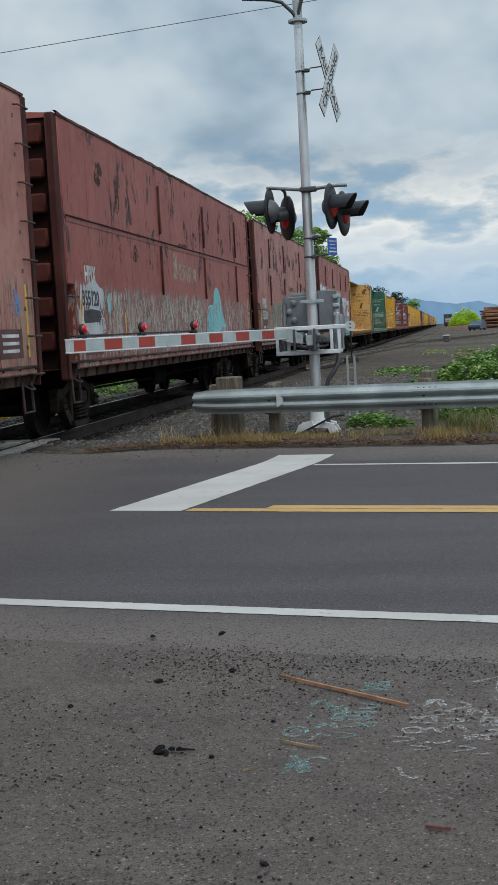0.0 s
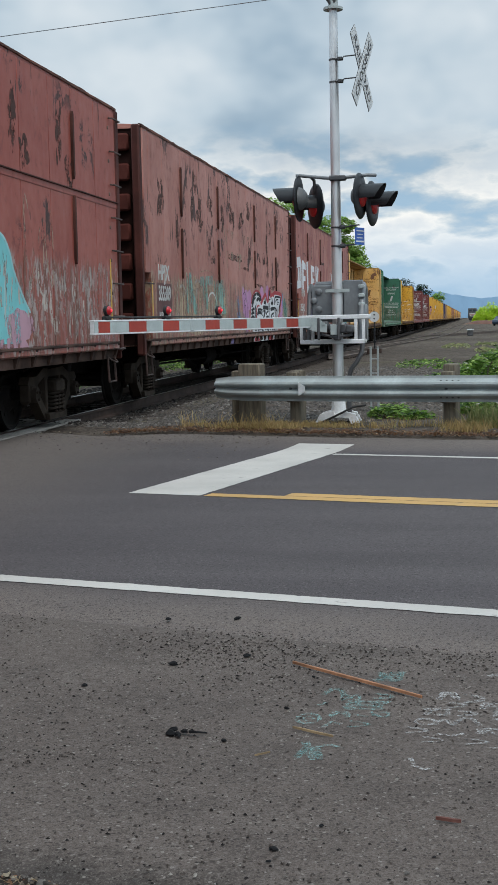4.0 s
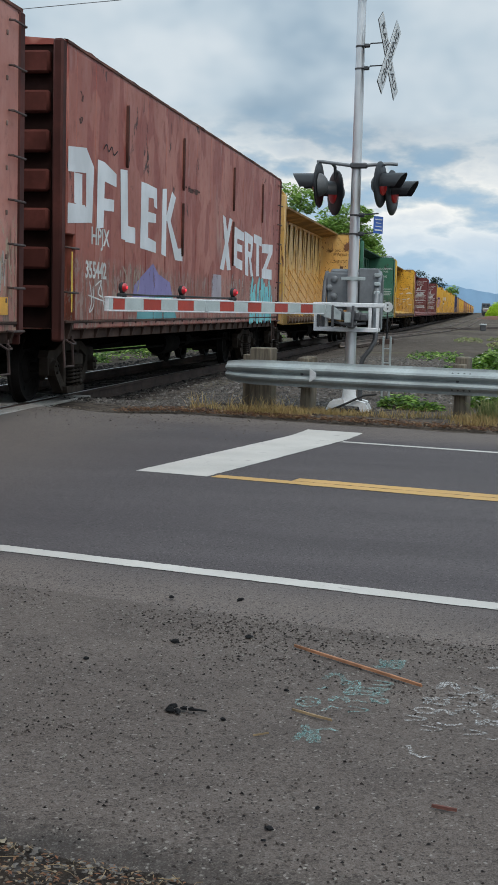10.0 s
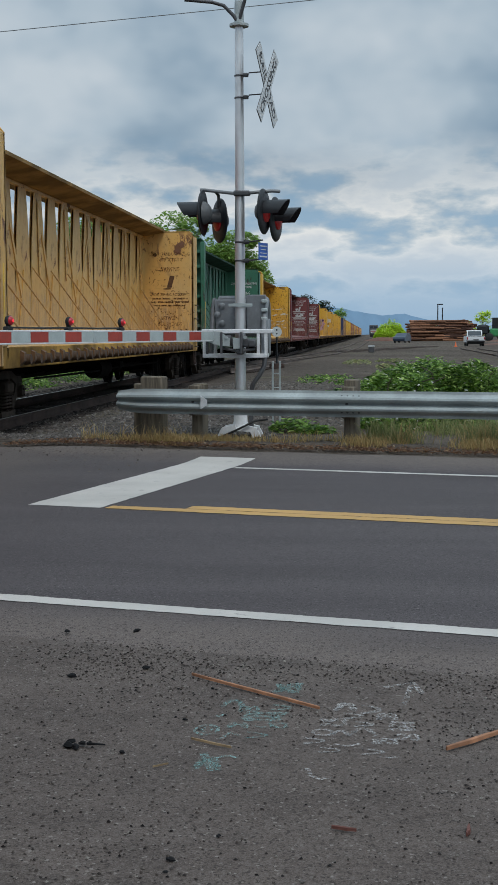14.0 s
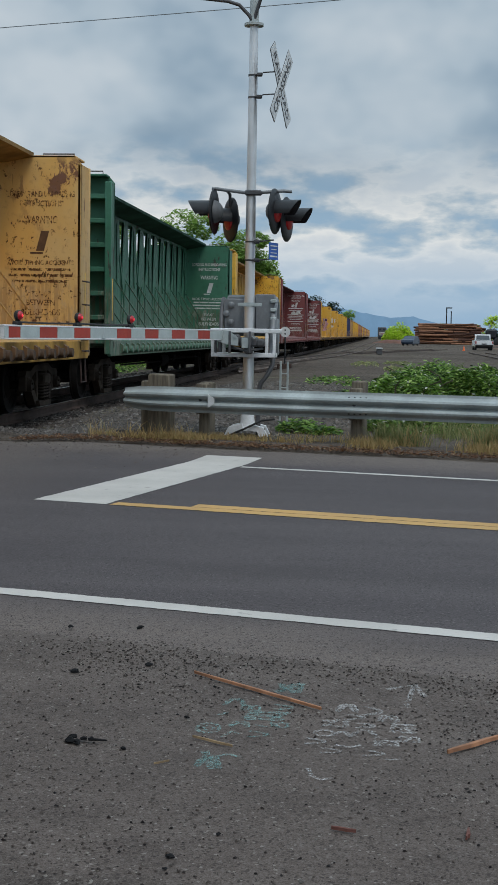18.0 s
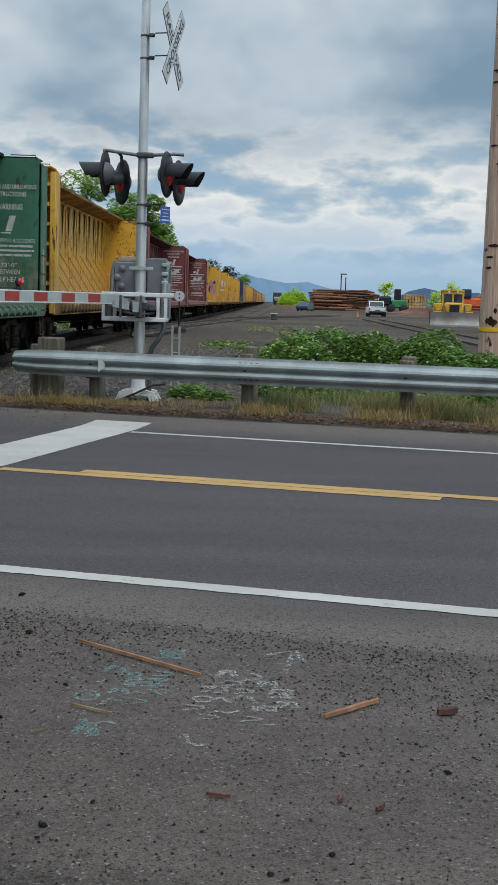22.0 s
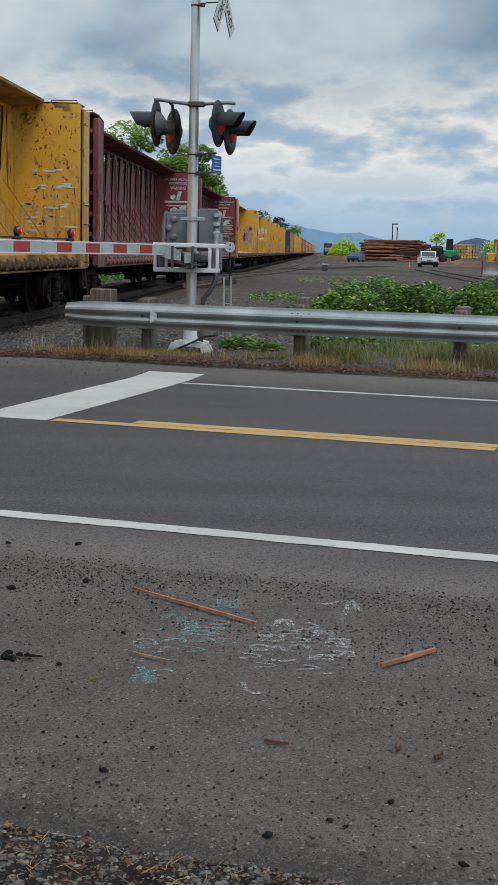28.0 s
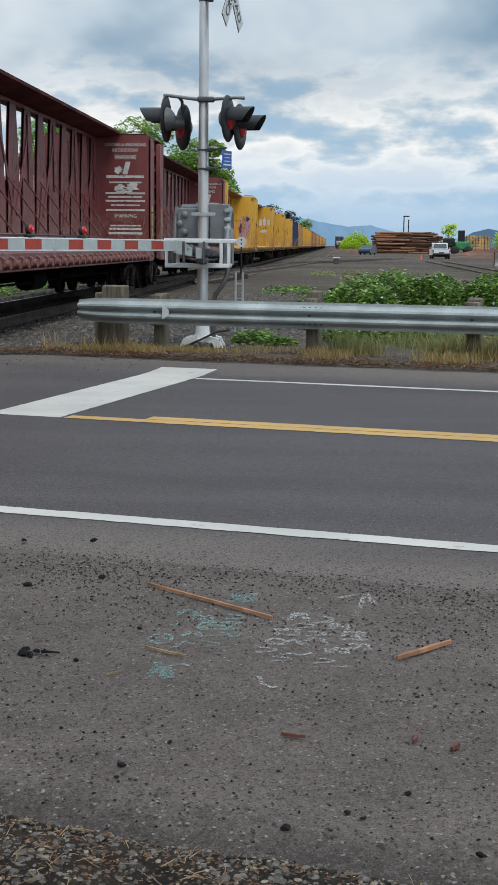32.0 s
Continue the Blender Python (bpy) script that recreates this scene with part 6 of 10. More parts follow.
bush("bramble_bush", "dense green bramble bush with pale blossoms behind the guardrail",
     [(0.35, 21.0, 0.8, 1.6, 0.92, 0.0), (1.0, 22.5, 1.1, 1.8, 1.10, 0.0), (1.8, 22.5, 1.1, 1.8, 1.02, 0.0), (2.7, 22.0, 0.8, 1.6, 1.06, 0.0), (3.3, 21.5, 0.9, 1.6, 0.72, 0.0),
      (4.3, 21.0, 1.1, 1.8, 0.50, 0.0), (5.4, 20.5, 1.2, 1.8, 0.48, 0.0), (1.3, 18.6, 1.2, 0.9, 0.36, 0.05), (2.6, 18.2, 1.2, 0.9, 0.36, 0.05), (0.5, 18.4, 0.8, 0.7, 0.28, 0.05),
      (4.2, 18.0, 1.4, 0.9, 0.34, 0.05), (2.2, 24.5, 2.2, 1.8, 0.66, 0.0), (4.2, 24.0, 1.4, 1.4, 0.50, 0.0)],
     105000, 0.047, M["leaf_bush"], 11, 1300)
bush("weed_patch", "low green weeds on the gravel behind the guardrail", [(-1.3, 38.5, 0.9, 2.4, 0.22, 0.0), (-0.4, 36, 0.6, 1.6, 0.16, 0.0), (-0.3, 30, 0.8, 1.5, 0.2, 0.0)], 1500, 0.06, M["leaf_bush"], 12)
bush("weed_patch", "low green weeds beside the signal base", [(-1.05, 17.6, 0.3, 0.35, 0.20, 0.08), (-0.7, 17.3, 0.25, 0.3, 0.12, 0.08)], 700, 0.05, M["leaf_bush"], 13)
bush("weed_patch", "small pale weeds scattered on the yard gravel", [(-0.6, 62, 0.7, 3.0, 0.22, 0.0), (1.0, 66, 0.8, 2.5, 0.16, 0.0), (0.6, 55, 0.4, 2.5, 0.14, 0.0)], 900, 0.07, M["grass_green"], 14)
spots = [(-10.6 - 0.8 * (k % 3), 14 + 2.1 * k, 1.2, 1.5, 0.75 + 0.3 * (k % 2), -0.4) for k in range(26)]
bush("hedge_scrub", "green scrub along the far side of the track", spots, 14000, 0.085, M["leaf_bush"], 15)
bush("broom_bush", "broom shrub in yellow flower behind the track", [(-10.0, 28.8, 0.5, 0.9, 0.52, -0.38), (-10.1, 30.3, 0.4, 0.8, 0.36, -0.38)], 3200, 0.05, M["broom"], 16)


def blades(n, place, h0, h1, seed):
    rng = np.random.RandomState(seed)
    g = Geo()
    for _ in range(n):
        x, y, z = place(rng)
        h2 = rng.uniform(h0, h1)
        a = rng.uniform(0, 2 * math.pi)
        w = rng.uniform(0.0025, 0.006)
        lean = rng.uniform(0.1, 0.95) * h2
        b = rng.uniform(0, 2 * math.pi)
        dx, dy = math.cos(a) * w, math.sin(a) * w
        lx, ly = math.cos(b) * lean, math.sin(b) * lean
        g.add([(x - dx, y - dy, z), (x + dx, y + dy, z), (x + lx * 0.4 + dx * 0.7, y + ly * 0.4 + dy * 0.7, z + h2 * 0.6), (x + lx * 0.4 - dx * 0.7, y + ly * 0.4 - dy * 0.7, z + h2 * 0.6),
               (x + lx, y + ly, z + h2)], [(0, 1, 2, 3), (3, 2, 4)])
    return g


def verge(u0, u1, v0, v1):
    def put(rng):
        for _ in range(12):
            u, v = rng.uniform(u0, u1), v0 + (v1 - v0) * rng.uniform(0, 1) ** 1.3
            if noise.noise((u * 1.4, v * 2.0, 4.2)) > rng.uniform(-0.1, 0.5):
                break
        x, y = on_road(u, v)
        return x, y, ground_z(x, y) - 0.01
    return put


def grass(label, n, place, h0, h1, seed, material):
    return solid("roadside_grass", blades(n, place, h0, h1, seed), material, label, "grass", kind="stuff", smooth=False)


grass("dry tan grass along the road edge by the track", 3000, verge(-7.6, -5.0, 14.72, 15.3), 0.02, 0.11, 21, M["grass_dry"])
grass("thin straw stalks by the end of the guardrail", 150, verge(-7.7, -6.3, 14.78, 15.25), 0.08, 0.26, 25, M["grass_dry"])
grass("dry tan grass under the guardrail", 7000, verge(-5.4, 9.0, 14.74, 15.5), 0.03, 0.16, 22, M["grass_dry"])
grass("green and seeding grass behind the guardrail", 15000, verge(-4.0, 10.0, 15.2, 17.2), 0.08, 0.34, 23, M["grass_green"])
grass("tall pale grass clumps behind the guardrail", 4200, verge(-3.6, 6.0, 15.1, 16.3), 0.10, 0.34, 24, M["grass_dry"])


def litter_place(rng):
    u, v = rng.uniform(-8.5, 9), 14.48 + abs(rng.normal(0, 0.20))
    x, y = on_road(u, v)
    return x, y, bank(x, y) + rng.uniform(-0.01, 0.022)


solid("leaf_litter", leaf_cloud(8500, litter_place, 0.024, 0.4, 31), M["litter"], "brown dead leaves and bark bits swept along the road edge", "leaf litter", kind="stuff", smooth=False)


def tree(name, label, x, y, height, spread_r, crown_low, n, size, material, seed, z0=0.0):
    t = thing(name, label, "tree", m=pose(x, y, z0))
    rng = np.random.RandomState(seed)
    tr = Geo().tube([(0, 0, -0.3), (0.1, 0.05, height * 0.25), (-0.1, 0.1, height * 0.5), (0.1, 0, height * 0.85)], height * 0.028, 10, height * 0.006)
    tips = []
    for k in range(24):
        z = height * rng.uniform(crown_low * 0.8, 0.85)
        a = rng.uniform(0, 2 * math.pi)
        r = spread_r * rng.uniform(0.45, 0.85) * (1.15 - 0.6 * z / height)
        tip = (r * math.cos(a), r * math.sin(a), min(height * 0.97, z + rng.uniform(0.05, 0.2) * height))
        tr.tube([(0, 0, z), (tip[0] * 0.5, tip[1] * 0.5, z + (tip[2] - z) * 0.35), tip], height * 0.009, 6, height * 0.002)
        tips.append(tip)
    part("trunk", tr, M["trunk"], t)
    tips.append((0, 0, height * 0.95))
    sizes = [spread_r * rng.uniform(0.28, 0.5) for _ in tips]

    def put(r):
        k = r.randint(len(tips))
        d = Vector((r.normal(), r.normal(), r.normal())).normalized() * sizes[k] * r.uniform(0.25, 1.0) ** 0.5
        p = (tips[k][0] + d.x, tips[k][1] + d.y, tips[k][2] + d.z * 0.75)
        if noise.noise((p[0] * 0.9 + x, p[1] * 0.9, p[2] * 0.9)) < -0.28:
            return None
        return p

    tagged(part("crown", leaf_cloud(n, put, size, 0.1, seed), material, t, smooth=False), kind="stuff")
    return t


tree("maple_tree", "large leafy green tree behind the train", -18.8, 125, 12.0, 4.6, 0.3, 30000, 0.21, M["leaf_tree"], 41)
tree("maple_tree", "leafy green tree beside the railway", -13.4, 130, 10.8, 4.0, 0.25, 22000, 0.21, M["leaf_tree"], 42)
tree("maple_tree", "leafy green tree beside the railway", -25, 120, 11.5, 4.4, 0.3, 14000, 0.22, M["leaf_tree"], 43)
for k, (x, y, h2) in enumerate(((-36, 300, 14), (-44, 320, 15), (-29, 400, 14.4), (-24, 410, 13.6), (-20, 430, 14), (-15, 440, 12), (-11, 460, 9.6), (-52, 260, 13), (-60, 220, 12))):
    tree("far_tree", "dark far tree beyond the train", x, y, h2, 3.4, 0.2, 1500, 0.42, M["leaf_dark" if 2 <= k <= 5 else "leaf_tree"], 50 + k)
bush("willow_shrub", "bright yellow-green willow shrub in the yard", [(3.2, 330, 2.2, 2.0, 4.2, 0.0), (4.9, 331, 2.3, 2.0, 5.2, 0.0), (6.4, 330, 2.1, 2.0, 4.5, 0.0), (2.2, 329, 1.6, 1.8, 2.6, 0.0), (7.6, 331, 1.4, 1.6, 3.0, 0.0), (4.2, 328, 2.6, 1.6, 3.0, 0.0)],
     11000, 0.26, M["leaf_bright"], 70)
for k, (x, y, h2) in enumerate(((25, 300, 6.2), (36.5, 300, 4.2), (40, 300, 6.8), (30, 420, 5), (20, 430, 5.5))):
    tree("far_shrub", "pale green far tree in the yard", x, y, h2, 2.2, 0.2, 900, 0.3, M["leaf_bright"], 80 + k)


# ---- hills ----
def hills(name, label, y, pts, color, seed):
    """A far ridge, a solid with a rough crest."""
    g = Geo()
    xs = [p[0] for p in pts]
    zs = [p[1] for p in pts]
    n = 160
    for i in range(n + 1):
        x = xs[0] + (xs[-1] - xs[0]) * i / n
        z = float(np.interp(x, xs, zs)) + 1.6 * noise.noise((x * 0.06, seed, 0)) + 0.8 * noise.noise((x * 0.3, seed, 0))
        g.v += [(x, y, -20), (x, y, max(2.0, z)), (x, y + 300, -20)]
    g.f = [q for i in range(n) for q in ((3 * i, 3 * i + 3, 3 * i + 4, 3 * i + 1), (3 * i + 1, 3 * i + 4, 3 * i + 5, 3 * i + 2))]
    m = Net(name + "_haze_glow")
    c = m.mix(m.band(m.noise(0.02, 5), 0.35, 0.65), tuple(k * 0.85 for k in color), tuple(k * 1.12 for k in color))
    # distance haze is painted in as blue colour plus a glow
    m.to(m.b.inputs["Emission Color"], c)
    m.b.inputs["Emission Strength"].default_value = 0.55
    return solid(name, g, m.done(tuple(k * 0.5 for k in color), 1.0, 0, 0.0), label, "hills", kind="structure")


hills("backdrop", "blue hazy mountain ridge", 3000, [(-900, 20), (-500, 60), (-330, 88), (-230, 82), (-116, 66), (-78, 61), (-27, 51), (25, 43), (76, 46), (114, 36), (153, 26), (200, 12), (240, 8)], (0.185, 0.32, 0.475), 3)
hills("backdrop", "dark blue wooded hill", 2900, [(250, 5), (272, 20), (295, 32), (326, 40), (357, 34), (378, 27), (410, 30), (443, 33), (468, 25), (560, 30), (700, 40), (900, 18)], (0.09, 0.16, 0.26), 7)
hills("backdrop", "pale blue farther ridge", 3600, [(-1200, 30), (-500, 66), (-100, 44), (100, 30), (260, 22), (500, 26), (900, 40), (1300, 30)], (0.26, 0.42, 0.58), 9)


# ---- yard ----
def log_pile():
    t = thing("log_pile", "long stack of brown barked logs in the yard", "log pile", m=pose(7.0, 250, 0))
    rng = np.random.RandomState(7)
    for j in range(15):
        for q in range(3):
            x = rng.uniform(-0.6, 0.6) + (0.8 if j > 12 else 0)
            while x < (11.0 if j < 13 else 9.5):
                l = rng.uniform(2.5, 8.0)
                x1 = min(x + l, 12.2 + rng.uniform(-0.7, 0.7) - (1.0 if j > 12 else 0))
                r = rng.uniform(0.11, 0.26)
                y = -1.1 + q * 0.6 + 0.06 * j + rng.uniform(-0.3, 0.3)
                z = max(r, 0.14 + j * 0.255 + rng.uniform(-0.1, 0.1))
                mid = (z + rng.uniform(-0.05, 0.05)) if j else z
                g = Geo().tube([(x, y, z), ((x + x1) / 2, y + rng.uniform(-0.08, 0.08), mid), (x1, y, max(r, z + rng.uniform(-0.16, 0.16)))], r, 10, r * rng.uniform(0.6, 0.95))
                part("log", g, M["log"], t)
                x = x1 + rng.uniform(-0.1, 0.3)
    return t


log_pile()


def vehicle(name, label, category, m, paint, length, width, height, kind):
    """A car or pickup seen from behind or in front; it stands along y with its rear towards -y."""
    t = thing(name, label, category, m=m)
    w = width / 2
    if kind == "pickup":
        side = [(0.0, 0.55), (0.0, 1.05), (2.0, 1.08), (2.1, 1.12), (2.35, height), (3.6, height), (4.15, 1.15), (5.3, 1.05), (5.4, 0.6), (5.3, 0.42), (0.1, 0.42)]
    else:
        side = [(0.0, 0.5), (0.02, 0.95), (0.25, 1.05), (0.5, height - 0.05), (0.9, height), (2.6, height - 0.02), (3.3, 1.02), (4.3, 0.86), (4.45, 0.6), (4.4, 0.32), (0.1, 0.34)]
    body_g = Geo()
    n = len(side)
    inset = [0.0 if z < 1.1 else 0.16 for _, z in side]
    pts = [(-w + i, y, z) for (y, z), i in zip(side, inset)] + [(w - i, y, z) for (y, z), i in zip(side, inset)]
    body_g.add(pts, [(k, n + k, n + (k + 1) % n, (k + 1) % n) for k in range(n)] + [tuple(range(n)), tuple(range(n, 2 * n))[::-1]])
    part("body", body_g, paint, t)
    rear = 2.1 if kind == "pickup" else 0.22
    part("rear_window", Geo().add([(-w + 0.24, rear + 0.03, 1.16), (w - 0.24, rear + 0.03, 1.16), (w - 0.28, rear + 0.2, height - 0.12), (-w + 0.28, rear + 0.2, height - 0.12)], [(0, 1, 2, 3)]).moved(pose(0, -0.04, 0)), M["window"], t)
    for s in (-1, 1):
        y0, y1 = (2.45, 3.5) if kind == "pickup" else (0.75, 2.6)
        part("side_window", Geo().rbox(s * (w - 0.155) - 0.008, y0, 1.12, s * (w - 0.155) + 0.008, y1, height - 0.12, 0.004), M["window"], t)
        part("tail_lamp", Geo().rbox(s * (w - 0.1) - 0.09, -0.02, 0.72, s * (w - 0.1) + 0.09, 0.03, 1.0, 0.01), M["lamp_off"], t)
        for y in ((1.05, 4.35) if kind == "pickup" else (0.8, 3.5)):
            wh = part("wheel", Geo().lathe([(0.18, -0.1), (0.33, -0.11), (0.36, -0.06), (0.36, 0.06), (0.33, 0.11), (0.18, 0.1)], 20, pose(s * (w - 0.12), y, 0.36, 0, 90, 0)), M["rubber"], t, "black tyre")
            part("rim", Geo().lathe([(0.0, -0.105), (0.19, -0.105), (0.19, 0.105), (0.0, 0.105)], 14, pose(s * (w - 0.12), y, 0.36, 0, 90, 0)), M["chrome"], wh)
    part("bumper", Geo().rbox(-w + 0.03, -0.12, 0.42, w - 0.03, 0.05, 0.62, 0.03), M["rubber"], t)
    # black box put in for the shade under the body
    part("undercarriage", Geo().rbox(-w + 0.12, 0.1, 0.22, w - 0.12, length - 0.2, 0.46, 0.03), M["rubber"], t)
    if kind == "pickup":
        part("tailgate", Geo().rbox(-w + 0.14, -0.03, 0.62, w - 0.14, 0.02, 1.04, 0.02), paint, t)
        part("plate_recess", Geo().rbox(-0.3, -0.045, 0.64, 0.3, -0.028, 0.76, 0.005), M["dark_grey"], t)
        # dark slab drawn in place of the shaded open bed
        part("bed_liner", Geo().rbox(-w + 0.12, 0.06, 1.02, w - 0.12, 2.0, 1.10, 0.01), M["rubber"], t)
    return t


vehicle("pickup_truck", "white pickup truck parked on the yard gravel", "pickup", pose(11.7, 149, 0), M["car_white"], 5.4, 2.0, 1.78, "pickup")
vehicle("parked_car", "blue-grey car parked by the log pile", "car", pose(5.4, 207, 0, 0, 0, 165), M["car_blue"], 4.4, 1.85, 1.5, "car")


def bulldozer():
    t = thing("bulldozer", "yellow bulldozer with a wide pale steel blade", "bulldozer", m=pose(12.45, 92, 0, 0, 0, -3))
    part("blade", Geo().prism([(-1.55, 0.08), (-1.42, 0.06), (-1.30, 0.35), (-1.30, 0.7), (-1.45, 1.02), (-1.55, 1.02), (-1.42, 0.68), (-1.42, 0.36)], 0, -1.68, 1.68), M["bladesteel"], t, "worn pale steel blade")
    part("blade_end", Geo().rbox(-1.72, -1.56, 0.05, -1.66, -1.2, 1.06, 0.01), M["bark"], t)
    part("cutting_edge", Geo().box(-1.7, -1.58, 0.02, 1.7, -1.54, 0.16), M["chrome"], t)
    for s in (-1, 1):
        tr = part("crawler_track", Geo().prism([(-1.2, 0.25), (-1.0, 0.75), (1.6, 0.85), (2.1, 0.6), (1.9, 0.1), (-1.0, 0.04)], 0, s * 0.95 - 0.25, s * 0.95 + 0.25), M["black"], t, "dark crawler track")
        for k in range(9):
            part("track_shoe", Geo().rbox(s * 0.95 - 0.28, -1.0 + k * 0.33, 0.70 + 0.012 * k, s * 0.95 + 0.28, -0.76 + k * 0.33, 0.80 + 0.012 * k, 0.02), M["black"], tr)
        part("push_arm", Geo().rbox(s * 1.3 - 0.08, -1.3, 0.3, s * 1.3 + 0.08, 1.0, 0.5, 0.03), M["cat"], t)
        part("fender", Geo().rbox(s * 0.95 - 0.34, -0.9, 0.86, s * 0.95 + 0.34, 1.6, 1.08, 0.05), M["cat"], t)
    hood = part("engine_hood", Geo().rbox(-0.62, -1.1, 0.6, 0.62, 0.5, 1.68, 0.10), M["cat"], t)
    part("radiator_grille", Geo().rbox(-0.34, -1.13, 0.82, 0.34, -1.09, 1.52, 0.02), M["black"], hood)
    part("exhaust", Geo().cyl((0.2, -0.3, 1.6), (0.2, -0.3, 2.2), 0.06, None, 10), M["black"], hood)
    cab = part("cab", Geo().rbox(-0.55, 0.45, 1.1, 0.55, 0.55, 1.5, 0.03), M["cat"], t)
    part("cab_roof", Geo().rbox(-0.78, 0.35, 2.45, 0.78, 1.9, 2.56, 0.05), M["cat"], cab)
    for x in (-0.7, 0.0, 0.7):
        for y in (0.45, 1.75):
            part("cab_post", Geo().rbox(x - 0.06, y - 0.05, 1.1, x + 0.06, y + 0.05, 2.5, 0.012), M["cat"], cab)
    for k in range(9):
        part("screen_bar", Geo().rbox(-0.68 + 0.17 * k - 0.012, 1.60, 1.5, -0.68 + 0.17 * k + 0.012, 1.63, 2.46, 0.004), M["cat"], cab)
    part("cab_panel", Geo().rbox(-0.72, 1.55, 1.05, 0.72, 1.60, 1.75, 0.02), M["cat"], cab)
    # dark pane added to give the screened cab its dark interior
    part("cab_glass", Geo().rbox(-0.64, 0.62, 1.5, 0.64, 0.65, 2.40, 0.01), M["window"], cab)
    part("screen_frame", Geo().rbox(-0.76, 0.40, 2.26, 0.76, 0.50, 2.46, 0.03), M["cat"], cab)
    for s in (-1, 1):
        part("fuel_tank", Geo().rbox(s * 0.98 - 0.30, 0.2, 1.05, s * 0.98 + 0.30, 1.5, 1.62, 0.08), M["cat"], t)
        part("lift_cylinder", Geo().cyl((s * 0.72, -0.9, 1.45), (s * 0.72, -1.38, 0.75), 0.07, 0.05, 10), M["dark_grey"], t)
    for z in (1.95, 2.2):
        part("screen_bar", Geo().rbox(-0.72, 1.60, z - 0.014, 0.72, 1.63, z + 0.014, 0.004), M["cat"], cab)
    part("hydraulic_tank", Geo().rbox(0.35, 0.5, 1.05, 0.95, 1.5, 1.6, 0.06), M["cat"], t)
    part("tool_box", Geo().rbox(-0.95, 0.3, 1.05, -0.45, 1.3, 1.5, 0.06), M["cat"], t)
    for x in (-0.3, 0.3):
        part("work_lamp", Geo().lathe([(0.0, 0.0), (0.08, 0.0), (0.07, 0.05), (0.0, 0.06)], 12, pose(x, 0.33, 2.40, 90, 0, 0)), M["sign_white"], cab)
    part("driver_seat", Geo().rbox(-0.3, 1.0, 1.1, 0.3, 1.4, 1.95, 0.08), M["black"], cab)
    part("ripper_body", Geo().rbox(-0.8, 1.7, 0.7, 0.8, 2.2, 1.3, 0.08), M["cat"], t)
    return t


bulldozer()


def log_loader():
    t = thing("log_loader", "orange tracked log loader standing in the yard", "loader", m=pose(18.8, 125, 0.0))
    for s in (-1, 1):
        part("crawler_track", Geo().prism([(-1.8, 0.3), (-1.5, 0.9), (1.5, 0.9), (1.8, 0.3), (1.5, 0.0), (-1.5, 0.0)], 1, s * 1.1 - 0.3, s * 1.1 + 0.3), M["black"], t)
    b = part("upper_body", Geo().rbox(-1.9, -1.4, 1.1, 2.6, 1.4, 2.25, 0.15), M["orange"], t)
    part("engine_cover", Geo().rbox(0.4, -1.3, 2.2, 2.5, 1.3, 2.5, 0.1), M["orange"], b)
    part("stripe", Geo().box(-1.8, -1.42, 1.35, 2.5, -1.405, 1.5), M["black"], b)
    cab = part("cab", Geo().rbox(-1.25, -1.5, 2.2, -0.45, 0.0, 3.05, 0.08), M["black"], t)
    part("cab_window", Geo().rbox(-1.17, -1.53, 2.4, -0.53, -1.49, 2.95, 0.02), M["car_blue"], cab)
    return t


log_loader()


def yard_tractor():
    t = thing("yard_loader", "green and black yard loader with a tall dark mast", "loader", m=pose(23.0, 250, 0))
    part("body", Geo().rbox(-0.9, -1.2, 0.8, 2.0, 1.2, 2.3, 0.2), M["green_machine"], t)
    part("tower", Geo().rbox(-0.4, -0.6, 2.2, 0.8, 0.6, 4.35, 0.08), M["black"], t)
    part("grapple", Geo().rbox(-3.2, -0.8, 1.2, -1.0, 0.8, 3.0, 0.3), M["black"], t)
    for x in (-1.0, 1.4):
        for s in (-1, 1):
            part("wheel", Geo().lathe([(0.0, -0.25), (0.6, -0.25), (0.75, -0.15), (0.75, 0.15), (0.6, 0.25), (0.0, 0.25)], 18, pose(x, s * 1.1, 0.75, 90, 0, 0)), M["rubber"], t)
    return t


yard_tractor()


def lumber_stack():
    t = thing("lumber_stack", "stack of yellow sawn timber bundles in the yard", "timber stack", m=pose(24.2, 250, 0))
    rng = np.random.RandomState(3)
    mt = plain("fresh_timber", (0.55, 0.33, 0.12), 0.75, 0, 0.45, 2, 0.3)
    for j in range(5):
        for q in range(4):
            x0 = q * 1.08 + rng.uniform(-0.05, 0.05)
            part("timber_block", Geo().rbox(x0, -1.0, 0.85 + j * 0.52, x0 + 1.0, 1.2, 1.33 + j * 0.52, 0.05), mt, t)
            part("binding", Geo().box(x0 + 0.45, -1.02, 0.86 + j * 0.52, x0 + 0.52, -0.99, 1.33 + j * 0.52), M["bark"], t)
    for q in range(3):
        part("bearer", Geo().rbox(0.2 + q * 1.8, -1.1, 0.0, 0.5 + q * 1.8, 1.3, 0.85, 0.03), M["post"], t)
    return t


lumber_stack()


